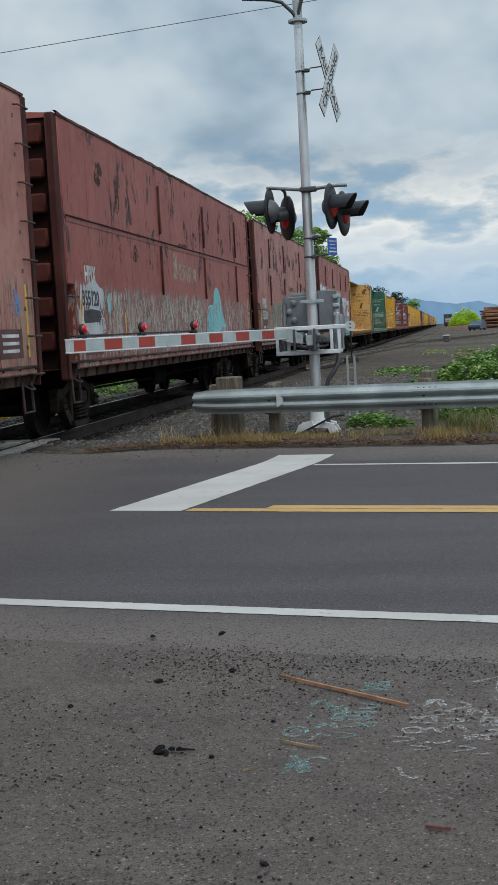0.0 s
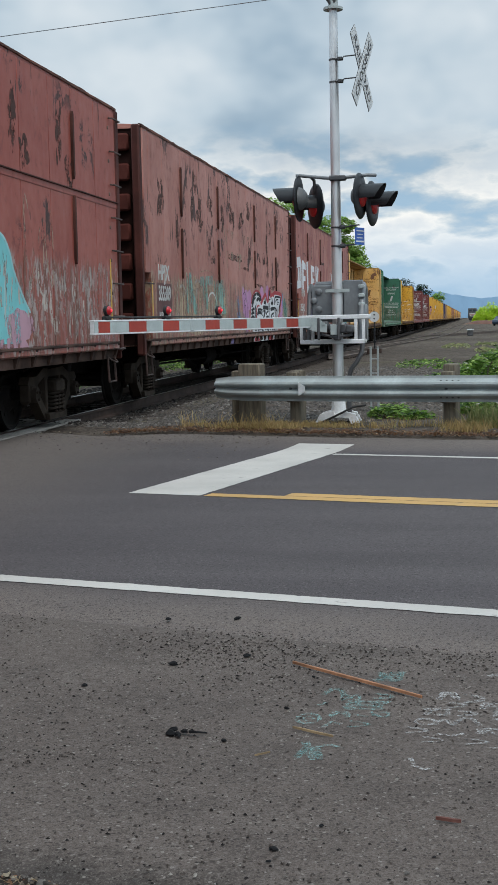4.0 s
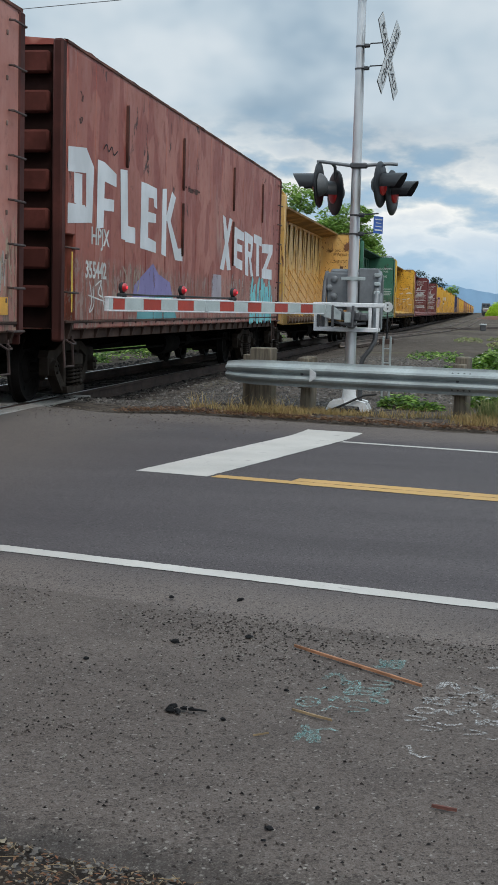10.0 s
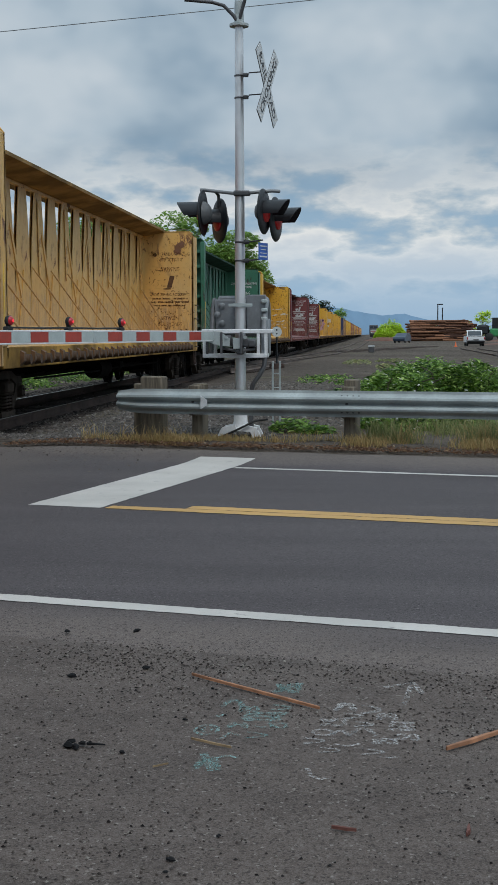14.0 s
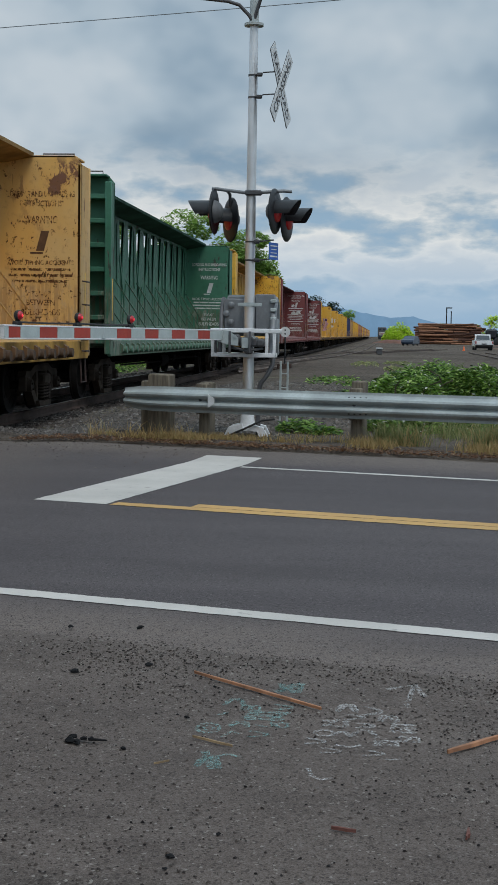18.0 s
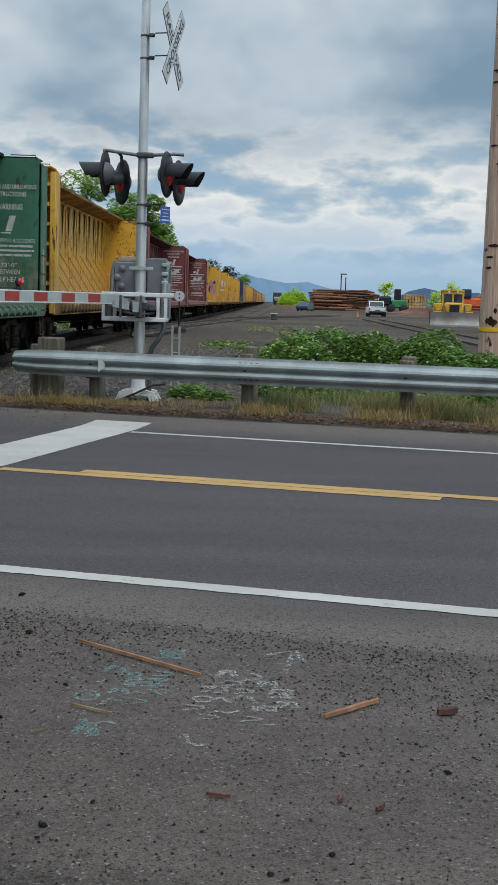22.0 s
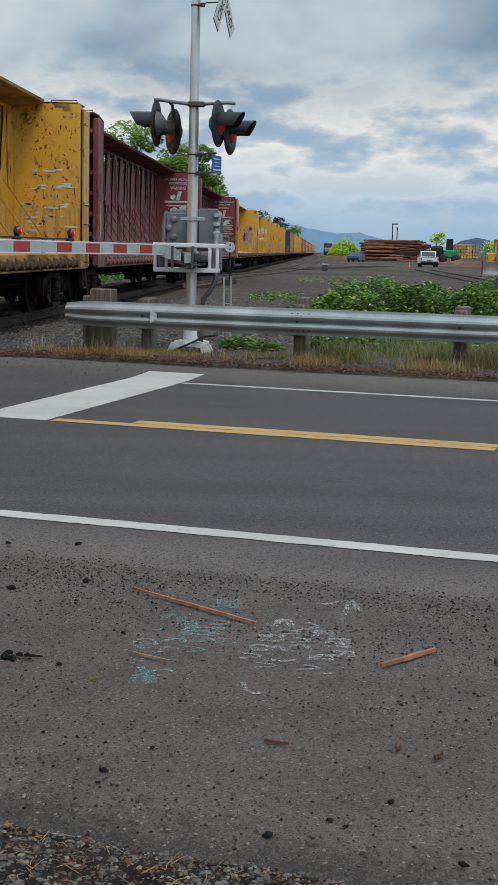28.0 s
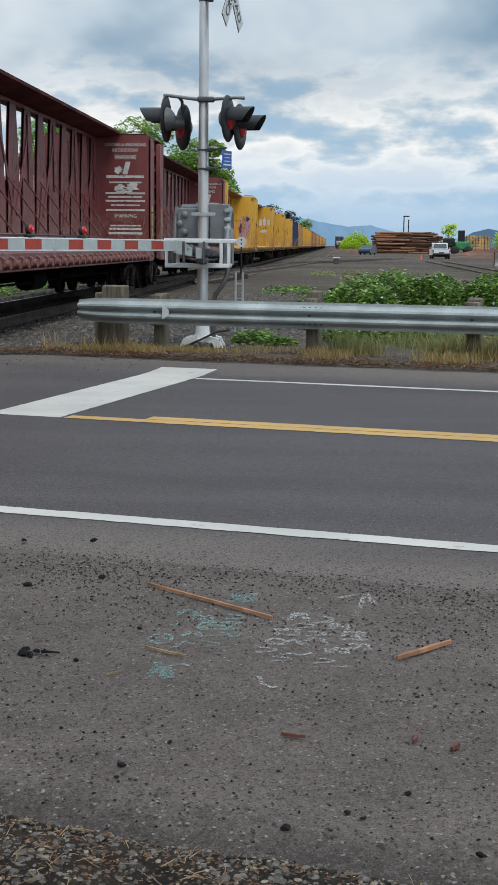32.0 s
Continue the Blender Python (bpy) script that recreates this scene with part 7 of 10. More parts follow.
def mound(name, label, x0, x1, y, h2, seed, material):
    """A long low heap of bark and soil."""
    g = Geo()
    n, m = 60, 8
    for i in range(n + 1):
        x = x0 + (x1 - x0) * i / n
        end = min(1.0, 3.0 * min(i, n - i) / n)
        for k in range(m + 1):
            q = k / m
            z = h2 * end * math.sin(math.pi * q) * (0.75 + 0.5 * noise.noise((x * 0.5, q * 3, seed))) - 0.05
            g.v.append((x, y - 3 + 6 * q, z))
    g.f = [(i * (m + 1) + k, (i + 1) * (m + 1) + k, (i + 1) * (m + 1) + k + 1, i * (m + 1) + k + 1) for i in range(n) for k in range(m)]
    return solid(name, g, material, label, "bark heap")


M["soil"] = plain("red_brown_bark_soil", (0.15, 0.066, 0.042), 0.95, 0, 0.5, 0.8, 0.8)
mound("bark_bank", "low red-brown heap of bark and soil", 19.5, 44, 236, 1.5, 2, M["soil"])
mound("bark_bank", "low brown heap of bark beside the logs", -1.5, 7.5, 262, 1.0, 5, M["soil"])
mound("bark_bank", "low red-brown bark strip behind the bulldozer", 13.5, 30, 170, 0.75, 8, M["soil"])


def light_pole(x, y, h2, arm):
    t = thing("yard_light_pole", "slim dark yard light pole", "light pole", "yard light poles", m=pose(x, y, 0))
    part("shaft", Geo().cyl((0, 0, 0), (0, 0, h2), 0.14, 0.1, 10), M["black"], t)
    part("lamp_head", Geo().rbox(-0.15, -0.2, h2, 0.15 + arm, 0.2, h2 + 0.22, 0.05), M["black"], t)
    return t


light_pole(13.1, 262, 7.0, 0.9)
light_pole(14.7, 275, 6.5, 0.0)


def traffic_cone(x, y):
    t = thing("traffic_cone", "orange plastic traffic cone", "traffic cone", "cones in the yard", m=pose(x, y, 0))
    part("shell", Geo().lathe([(0.12, 0.04), (0.035, 0.5), (0.02, 0.52), (0.0, 0.52)], 14), M["cone"], t)
    part("foot", Geo().rbox(-0.17, -0.17, 0, 0.17, 0.17, 0.04, 0.015), M["cone"], t)
    return t


traffic_cone(8.95, 141)
traffic_cone(22.2, 228)
low = thing("yard_trailer", "yellow machine part standing behind the pole", "machine", m=pose(10.4, 60, 0))
part("frame", Geo().rbox(-0.6, -0.6, 0.15, 2.2, 0.8, 0.7, 0.06), M["cat"], low)
part("upright", Geo().rbox(-0.5, -0.4, 0.65, 0.2, 0.3, 1.75, 0.06), M["cat"], low)
part("wheel", Geo().lathe([(0.0, -0.12), (0.3, -0.12), (0.36, -0.05), (0.36, 0.05), (0.3, 0.12), (0.0, 0.12)], 16, pose(0.6, -0.62, 0.36, 90, 0, 0)), M["rubber"], low)


# ---- loose stones and litter ----
def stones(n, place, r0, r1, seed, power=2.0):
    """Broken stones: squashed, jagged octahedra."""
    rng = np.random.RandomState(seed)
    g = Geo()
    for _ in range(n):
        x, y, z = place(rng)
        r = r0 + (r1 - r0) * rng.uniform(0, 1) ** power
        a = rng.uniform(0, math.pi)
        j = rng.uniform(0.7, 1.25, 8)
        c, s = math.cos(a) * r, math.sin(a) * r
        e = rng.uniform(0.55, 0.9)
        p = [(x + c * j[0], y + s * j[0], z + 0.1 * r), (x - s * e * j[1], y + c * e * j[1], z + 0.15 * r), (x - c * j[2], y - s * j[2], z + 0.1 * r), (x + s * e * j[3], y - c * e * j[3], z + 0.1 * r),
             (x + 0.25 * c, y + 0.25 * s, z + 0.7 * r * j[4]), (x - 0.3 * c, y - 0.2 * s, z + 0.62 * r * j[5])]
        g.add(p, [(0, 1, 4), (1, 5, 4), (1, 2, 5), (2, 3, 5), (3, 4, 5), (3, 0, 4)])
    return g


def stone_mat(name, a, b, c2):
    n = Net(name, "World")
    r = n.island()
    col = n.mix(n.band(r, 0.0, 0.7), a, b)
    col = n.mix(n.band(r, 0.83, 0.97), col, c2)
    col = n.mix(n.band(n.noise(60, 3), 0.4, 0.7), col, n.mix(0.4, col, (0.04, 0.04, 0.04)))
    return n.done(col, 0.9, 0, 0.08)


M["grit"] = stone_mat("shoulder_grit", (0.012, 0.010, 0.010), (0.070, 0.057, 0.050), (0.24, 0.22, 0.195))
M["rock_soil"] = stone_mat("brown_roadside_gravel", (0.018, 0.014, 0.012), (0.120, 0.098, 0.078), (0.25, 0.21, 0.16))
M["rock_pebble"] = stone_mat("grey_pebbles", (0.036, 0.032, 0.030), (0.145, 0.130, 0.118), (0.27, 0.23, 0.17))
# darker copy of the ballast, with the shade under the train in its colour
M["rock_shade"] = stone_mat("shaded_ballast_rock", (0.011, 0.010, 0.0095), (0.036, 0.031, 0.028), (0.085, 0.077, 0.07))
M["rock"] = stone_mat("ballast_rock", (0.045, 0.040, 0.037), (0.12, 0.109, 0.100), (0.21, 0.195, 0.18))


def on_shoulder(v0, v1):
    def put(rng):
        for _ in range(8):
            u, v = rng.uniform(-4.2, 1.8), rng.uniform(v0, v1)
            if noise.noise((u * 1.1, v * 1.6, 8.0)) > rng.uniform(-0.5, 0.5):
                break
        x, y = on_road(u, v)
        return x, y, bank(x, y) - 0.007
    return put


solid("loose_grit", stones(17000, on_shoulder(2.7, 5.35), 0.0014, 0.0085, 61, 3.2), M["grit"], "dark and pale loose grit on the shoulder", "grit", kind="stuff", smooth=False)
solid("loose_grit", stones(7500, on_shoulder(4.5, 5.42), 0.0018, 0.0095, 62, 2.6), M["grit"], "band of dark loose grit where the shoulder meets the road", "grit", kind="stuff", smooth=False)


def on_gravel(rng):
    u, v = rng.normal(-0.7, 1.7), 2.78 - abs(rng.normal(0, 0.55))
    x, y = on_road(u, v)
    return x, y, soil_z(x, y) - 0.002


def soil_z(x, y):
    return -0.012 + 0.016 * noise.noise((x * 3.5, y * 3.5, 0)) + 0.006 * noise.noise((x * 14, y * 14, 2))


def soil_bed():
    """Bare soil along the ragged edge of the shoulder."""
    g = Geo()
    us = spread((-30, -4.5, 16), (-4.5, 2.2, 120), (2.2, 30, 16)) + [30]
    vs = spread((-12, 0.9, 16), (0.9, 3.0, 40)) + [3.0]
    nu, nv = len(us) - 1, len(vs) - 1
    for i in range(nu + 1):
        for k in range(nv + 1):
            x, y = on_road(us[i], vs[k])
            g.v.append((x, y, soil_z(x, y) - (0.09 if k == nv else 0.0) - 0.06 * step(2.72, 2.95, vs[k])))
    g.f = [(i * (nv + 1) + k, (i + 1) * (nv + 1) + k, (i + 1) * (nv + 1) + k + 1, i * (nv + 1) + k + 1) for i in range(nu) for k in range(nv)]
    n = Net("roadside_soil", "World")
    c = n.mix(n.band(n.noise(6, 5, 0.65), 0.35, 0.65), (0.012, 0.009, 0.0075), (0.032, 0.023, 0.017))
    c = n.mix(n.band(n.noise(90, 4, 0.7), 0.55, 0.72), c, (0.065, 0.052, 0.042))
    n.bump(n.noise(60, 5, 0.7), 0.8, 0.01)
    return solid("soil_bed", g, n.done(c, 0.95, 0, 0.15), "brown bare soil at the edge of the shoulder", "soil", kind="structure")


soil_bed()
solid("roadside_gravel", stones(26000, on_gravel, 0.002, 0.010, 63, 1.8), M["rock_soil"], "brown broken gravel at the edge of the shoulder", "gravel", kind="stuff", smooth=False)


def pebbles(n, place, r0, r1, seed):
    """Worn pebbles: low uneven domes of eight sides."""
    rng = np.random.RandomState(seed)
    g = Geo()
    for _ in range(n):
        x, y, z = place(rng)
        r = r0 + (r1 - r0) * rng.uniform(0, 1) ** 1.8
        e, a, t = rng.uniform(0.6, 0.95), rng.uniform(0, math.pi), rng.uniform(0.45, 0.75)
        j = rng.uniform(0.85, 1.12, 8)
        p = []
        for w, up in ((1.0, 0.1), (0.72, 0.72)):
            for k in range(8):
                c, d = r * w * j[k] * math.cos(k * math.pi / 4), r * w * e * j[k] * math.sin(k * math.pi / 4)
                p.append((x + c * math.cos(a) - d * math.sin(a), y + c * math.sin(a) + d * math.cos(a), z + up * t * r))
        p.append((x + 0.1 * r, y, z + 0.95 * t * r))
        g.add(p, [(k, (k + 1) % 8, 8 + (k + 1) % 8, 8 + k) for k in range(8)] + [(8 + k, 8 + (k + 1) % 8, 16) for k in range(8)])
    return g


solid("roadside_pebbles", pebbles(6800, on_gravel, 0.004, 0.015, 69), M["rock_pebble"], "grey and tan worn pebbles at the edge of the shoulder", "pebbles", kind="stuff")


def straws(n, place, l0, l1, seed, w=0.0011):
    rng = np.random.RandomState(seed)
    g = Geo()
    for _ in range(n):
        x, y, z = place(rng)
        a = rng.uniform(0, math.pi)
        l = rng.uniform(l0, l1)
        d = (math.cos(a) * l, math.sin(a) * l)
        b = rng.normal(0, 0.12) * l
        g.tube([(x - d[0], y - d[1], z + 0.004 + rng.uniform(0, 0.004)), (x - d[1] / l * b, y + d[0] / l * b, z + 0.007 + rng.uniform(0, 0.003)), (x + d[0], y + d[1], z + 0.004 + rng.uniform(0, 0.008))], w * rng.uniform(0.7, 1.6), 4)
    return g


def straw_place(rng):
    u, v = rng.normal(-1.35, 0.85), 2.74 - abs(rng.normal(0, 0.4))
    x, y = on_road(u, v)
    return x, y, 0.0


solid("dry_straw", straws(420, straw_place, 0.005, 0.032, 64, 0.0008), M["straw"], "dry yellow straw and stalks lying on the gravel", "straw", kind="stuff", smooth=False)
solid("fallen_leaves", leaf_cloud(1500, lambda r: (lambda p: (p[0], p[1], 0.006))(straw_place(r)), 0.008, 0.7, 65), M["litter"], "brown dead leaves lying on the gravel", "leaves", kind="stuff", smooth=False)
solid("bark_mulch", leaf_cloud(420, lambda r: (lambda p: (p[0], p[1], 0.007))(straw_place(r)), 0.0085, 0.7, 70), M["mulch"], "orange-brown bark chips lying on the gravel", "bark chips", kind="stuff", smooth=False)


def ballast_place(rng):
    y = 16.2 + 22 * rng.uniform(0, 1) ** 1.6
    x = rng.uniform(-5.85, 0.6 if y > 18.5 else -1.2)
    if VX * x + VY * y < 15.4:
        y += 1.5
    return x, y, ground_z(x, y) - 0.005


solid("track_ballast", stones(22000, ballast_place, 0.014, 0.045, 66, 1.5), M["rock"], "grey broken stone ballast beside the track", "ballast", kind="stuff", smooth=False)


def ballast_far(rng):
    y = 15.6 + 42 * rng.uniform(0, 1) ** 1.5
    x = rng.uniform(-9.0, -5.3)
    if VX * x + VY * y < 15.4:
        y += 2.0
    return x, y, ground_z(x, y) - 0.005


# these stones carry the train's shade in their colour
solid("track_ballast", stones(11000, ballast_far, 0.02, 0.06, 67, 1.3), M["rock_shade"], "ballast stones under the rails, coloured dark as in the train's shade", "ballast", kind="stuff", smooth=False)


def swept(rng):
    u, v = rng.uniform(-9.5, -5.8), 14.45 - abs(rng.normal(0, 0.8))
    if rng.uniform(0, 1) < 0.35:
        u, v = rng.uniform(-9.5, 6.0), 14.45 - abs(rng.normal(0, 0.12))
    x, y = on_road(u, v)
    return x, y, bank(x, y) - 0.002


solid("swept_grit", stones(1700, swept, 0.004, 0.018, 68, 2.4), M["rock_soil"], "brown stones and dirt swept to the far road edge", "grit", kind="stuff", smooth=False)


# single pieces on the shoulder
def splinter(name, a, b, w, label, material, seed):
    rng = np.random.RandomState(seed)
    g = Geo()
    n = 7
    a, b = Vector(a), Vector(b)
    d = (b - a).normalized()
    s = Vector((-d.y, d.x, 0))
    for i in range(n + 1):
        k = i / n
        c = a + (b - a) * k + s * rng.uniform(-0.15, 0.15) * w
        ww = w * (0.35 + 0.65 * math.sin(math.pi * min(0.95, max(0.06, k)))) * rng.uniform(0.8, 1.1)
        h2 = w * 0.6
        g.v += [tuple(c - s * ww / 2 + Vector((0, 0, -0.004))), tuple(c + s * ww / 2 + Vector((0, 0, -0.004))), tuple(c + s * ww * 0.3 + Vector((0, 0, h2))), tuple(c - s * ww * 0.35 + Vector((0, 0, h2 * 0.8)))]
    for i in range(n):
        for k in range(4):
            q = (k + 1) % 4
            g.f.append((i * 4 + k, i * 4 + q, (i + 1) * 4 + q, (i + 1) * 4 + k))
    g.f += [(3, 2, 1, 0), (4 * n, 4 * n + 1, 4 * n + 2, 4 * n + 3)]
    return solid(name, g, material, label, "wood splinter", smooth=False)


splinter("wood_splinter", (-0.728, 5.287, 0.004), (-0.185, 4.835, 0.004), 0.013, "long thin orange-brown wood splinter on the asphalt", M["stick"], 1)
splinter("wood_splinter", (0.26, 4.38, 0.004), (0.46, 4.59, 0.004), 0.018, "short pale orange wood splinter on the asphalt", M["stick"], 2)
splinter("straw_stalk", (-0.616, 4.437, 0.002), (-0.467, 4.349, 0.002), 0.007, "pale broken straw stalk on the asphalt", M["straw"], 3)
splinter("straw_stalk", (-0.70, 4.13, 0.002), (-0.655, 4.168, 0.002), 0.0035, "pale straw stalk on the asphalt", M["straw"], 4)
splinter("bark_chip", (-0.105, 3.65, 0.002), (-0.035, 3.63, 0.002), 0.010, "dark red bark chip on the asphalt", M["bark"], 5)
splinter("bark_chip", (0.275, 3.62, 0.002), (0.285, 3.69, 0.002), 0.014, "red-brown bark chip on the asphalt", M["bark"], 6)
splinter("bark_chip", (0.375, 3.57, 0.002), (0.40, 3.61, 0.002), 0.016, "red-brown bark chip on the asphalt", M["bark"], 7)
splinter("bark_chip", (0.66, 4.47, 0.002), (0.73, 4.50, 0.002), 0.03, "curled brown dead leaf on the asphalt", M["bark"], 8)


def rock(x, y, z, r, seed):
    """One broken stone: a ball of rings pushed in and out, flat below."""
    rng = np.random.RandomState(seed)
    g = Geo()
    n, ph = 9, rng.uniform(0, 50)
    e, turn = rng.uniform(0.6, 0.85), rng.uniform(0, math.pi)
    for up, w in ((0.0, 0.9), (0.22, 1.0), (0.50, 0.74), (0.68, 0.36)):
        for k in range(n):
            a = 2 * math.pi * k / n
            q = r * w * (1 + 0.75 * noise.noise((math.cos(a) * 1.3 + ph, math.sin(a) * 1.3, up * 2.2)) + rng.uniform(-0.08, 0.08))
            c, d = q * math.cos(a), q * e * math.sin(a)
            g.v.append((x + c * math.cos(turn) - d * math.sin(turn), y + c * math.sin(turn) + d * math.cos(turn), z + up * r * (1 + 0.3 * noise.noise((ph, a, 1)))))
    g.v.append((x + 0.15 * r, y, z + 0.74 * r))
    g.f = [(j * n + k, j * n + (k + 1) % n, (j + 1) * n + (k + 1) % n, (j + 1) * n + k) for j in range(3) for k in range(n)] + [(3 * n + k, 3 * n + (k + 1) % n, 4 * n) for k in range(n)]
    return g


def lump(x, y, r, seed, label="black angular stone on the asphalt", material=None):
    return solid("stone", rock(x, y, -0.004, r * 0.72, seed), material or M["coal"], label, "stone", smooth=False)


for k, (x, y, r) in enumerate(((-1.22, 5.24, 0.028), (-1.10, 6.08, 0.027), (-1.43, 6.05, 0.022), (-0.94, 5.40, 0.024), (-0.83, 4.28, 0.016), (-0.67, 4.67, 0.014), (-0.53, 3.39, 0.018), (-0.07, 3.04, 0.02),
                              (0.24, 3.27, 0.016), (0.39, 2.93, 0.02), (-0.42, 3.57, 0.012), (-0.53, 3.31, 0.01), (0.08, 3.14, 0.013), (0.12, 3.11, 0.011), (-0.62, 5.1, 0.012), (0.62, 3.9, 0.017), (-1.5, 4.9, 0.018))):
    lump(x, y, r, 90 + k)
lump(-0.17, 3.28, 0.012, 120, "pale stone on the asphalt", M["rock"])
lump(-0.2, 2.76, 0.026, 121, "grey-blue stone on the gravel", M["rock"])
scrap = thing("rubber_scrap", "torn scrap of black rubber on the asphalt", "scrap", m=pose(-0.99, 4.33, -0.004))
for k, (x, y, r) in enumerate(((-0.035, 0.0, 0.03), (-0.005, -0.018, 0.024), (0.012, 0.012, 0.018), (-0.03, 0.02, 0.02), (0.04, 0.004, 0.014))):
    part("lump", rock(x, y, 0.003 * k, r * 0.8, 40 + k), M["coal"], scrap, smooth=False)
part("shred", Geo().tube([(0.03, 0.0, 0.012), (0.06, -0.008, 0.014), (0.09, 0.012, 0.006)], 0.006, 5, 0.003), M["coal"], scrap)


# sprayed survey marks on the shoulder
def spray_mat(name, col, thick=0.44):
    """Chalky paint that is left only on the high grains of the asphalt."""
    n = Net(name, "World")
    k = n.band(n.noise(150, 4, 0.75), 0.42, 0.60)
    k2 = n.band(n.noise(26, 4, 0.65), 0.36, 0.52)
    n.to(n.b.inputs["Alpha"], n.math("MULTIPLY", n.math("MULTIPLY", k, k2), thick))
    n.bump(n.noise(120, 3, 0.7), 0.4, 0.004)
    return n.done(col, 0.9, 0, 0.2)


M["spray_teal"] = spray_mat("worn_teal_spray", (0.25, 0.43, 0.41), 0.52)
M["spray_white"] = spray_mat("worn_white_spray", (0.50, 0.49, 0.48), 0.72)


def stroke(pts, w):
    """A flat ribbon on the shoulder through plan points."""
    g = Geo()
    p = [Vector((x, y, 0)) for x, y in pts]
    for i, q in enumerate(p):
        d = (p[min(i + 1, len(p) - 1)] - p[max(i - 1, 0)]).normalized()
        s = Vector((-d.y, d.x, 0)) * w / 2
        for e in (q - s, q + s):
            g.v.append((e.x, e.y, -0.0035))
    g.f = [(2 * i, 2 * i + 1, 2 * i + 3, 2 * i + 2) for i in range(len(p) - 1)]
    return g


def loop(x, y, rx, ry, turn=0.0):
    out = []
    for k in range(15):
        a = 2 * math.pi * k / 14
        c, s = rx * math.cos(a), ry * math.sin(a)
        out.append((x + c * math.cos(turn) - s * math.sin(turn), y + c * math.sin(turn) + s * math.cos(turn)))
    return out


def spray(label, strokes, material):
    t = thing("spray_mark", label, "paint mark")
    for pts, w in strokes:
        part("stroke", stroke(pts, w * 0.92), material, t, smooth=False)
    return t


def scrawl(x, y, rx, ry, a, b, shift=0.0):
    """A tight looping squiggle about one point."""
    return [(x + rx * math.cos(a * t + shift), y + ry * math.sin(b * t + 0.6 * shift)) for t in (2 * math.pi * k / 26 for k in range(27))]


spray("worn teal survey figures sprayed on the asphalt",
      [(scrawl(-0.321, 5.133, 0.042, 0.060, 2, 3, 0.4), 0.026), ([(-0.375, 5.07), (-0.31, 5.14), (-0.275, 5.21)], 0.040), (scrawl(-0.516, 4.898, 0.040, 0.050, 1, 2, 0.9), 0.018), (scrawl(-0.389, 4.739, 0.070, 0.055, 3, 2, 0.3), 0.018),
       ([(-0.47, 4.70), (-0.41, 4.75), (-0.34, 4.73), (-0.30, 4.80)], 0.020), (loop(-0.576, 4.557, 0.040, 0.058), 0.017), (loop(-0.576, 4.557, 0.018, 0.026), 0.012), ([(-0.515, 4.46), (-0.49, 4.53), (-0.455, 4.50)], 0.016),
       (scrawl(-0.394, 4.509, 0.036, 0.034, 2, 1, 0.2), 0.014), (scrawl(-0.527, 4.19, 0.038, 0.062, 1, 2, 1.3), 0.024), ([(-0.555, 4.30), (-0.53, 4.20), (-0.505, 4.12)], 0.032), ([(-0.51, 4.25), (-0.47, 4.274), (-0.42, 4.25)], 0.020),
       (scrawl(-0.45, 4.83, 0.034, 0.036, 1, 2, 0.2), 0.015), (scrawl(-0.33, 4.86, 0.036, 0.034, 2, 1, 0.8), 0.015), (scrawl(-0.47, 4.62, 0.034, 0.030, 1, 2, 0.6), 0.014), (scrawl(-0.33, 4.63, 0.034, 0.030, 2, 3, 0.1), 0.014), ([(-0.56, 4.72), (-0.53, 4.76)], 0.016), ([(-0.42, 4.62), (-0.36, 4.60)], 0.014)], M["spray_teal"])
spray("worn white survey figures sprayed on the asphalt",
      [([(0.062, 5.178), (0.177, 5.26), (0.207, 5.092)], 0.026), ([(0.17, 5.24), (0.15, 5.08), (0.131, 4.923)], 0.022), (scrawl(-0.089, 4.886, 0.036, 0.050, 1, 2, 0.7), 0.020), (scrawl(-0.128, 4.683, 0.042, 0.045, 2, 3, 0.3), 0.018),
       (loop(-0.162, 4.561, 0.034, 0.034), 0.018), (scrawl(-0.191, 4.461, 0.036, 0.032, 2, 1, 0.4), 0.016), (scrawl(-0.021, 4.576, 0.046, 0.044, 1, 2, 1.2), 0.018), (scrawl(0.005, 4.859, 0.034, 0.055, 2, 1, 0.9), 0.020),
       (scrawl(0.117, 4.657, 0.042, 0.050, 3, 2, 0.5), 0.018), ([(-0.12, 4.43), (-0.075, 4.411), (-0.03, 4.44)], 0.018), (scrawl(0.011, 4.358, 0.038, 0.030, 2, 1, 0.1), 0.016), ([(-0.20, 4.17), (-0.185, 4.10), (-0.153, 4.066), (-0.12, 4.09)], 0.018),
       ([(0.03, 4.30), (0.067, 4.299), (0.10, 4.31)], 0.014), (scrawl(-0.06, 4.77, 0.036, 0.034, 2, 1, 0.5), 0.016), (scrawl(0.065, 4.77, 0.034, 0.038, 1, 2, 0.4), 0.016), (scrawl(-0.10, 4.555, 0.032, 0.03, 1, 2, 0.9), 0.015), (scrawl(0.055, 4.475, 0.04, 0.032, 2, 3, 0.7), 0.015), (scrawl(-0.135, 4.365, 0.034, 0.026, 2, 1, 0.3), 0.014), (scrawl(0.135, 4.53, 0.034, 0.034, 1, 2, 0.1), 0.015), (scrawl(-0.02, 4.67, 0.034, 0.03, 2, 1, 1.1), 0.015)], M["spray_white"])


# ---- lettering and sprayed pictures on the cars ----
SIDE = 1.53


def side_word(car, word, s0, z0, height, width, material, label="", bold=0.03, lift=0.009):
    g = letters(word, height, bold, 1.0, 0.002)
    k = width / max(q[0] for q in g.v)
    g.v = [(SIDE + lift - y, s0 + x * k, z0 + z) for x, y, z in g.v]
    return part("lettering", g, material, car, label or "painted lettering", smooth=False)


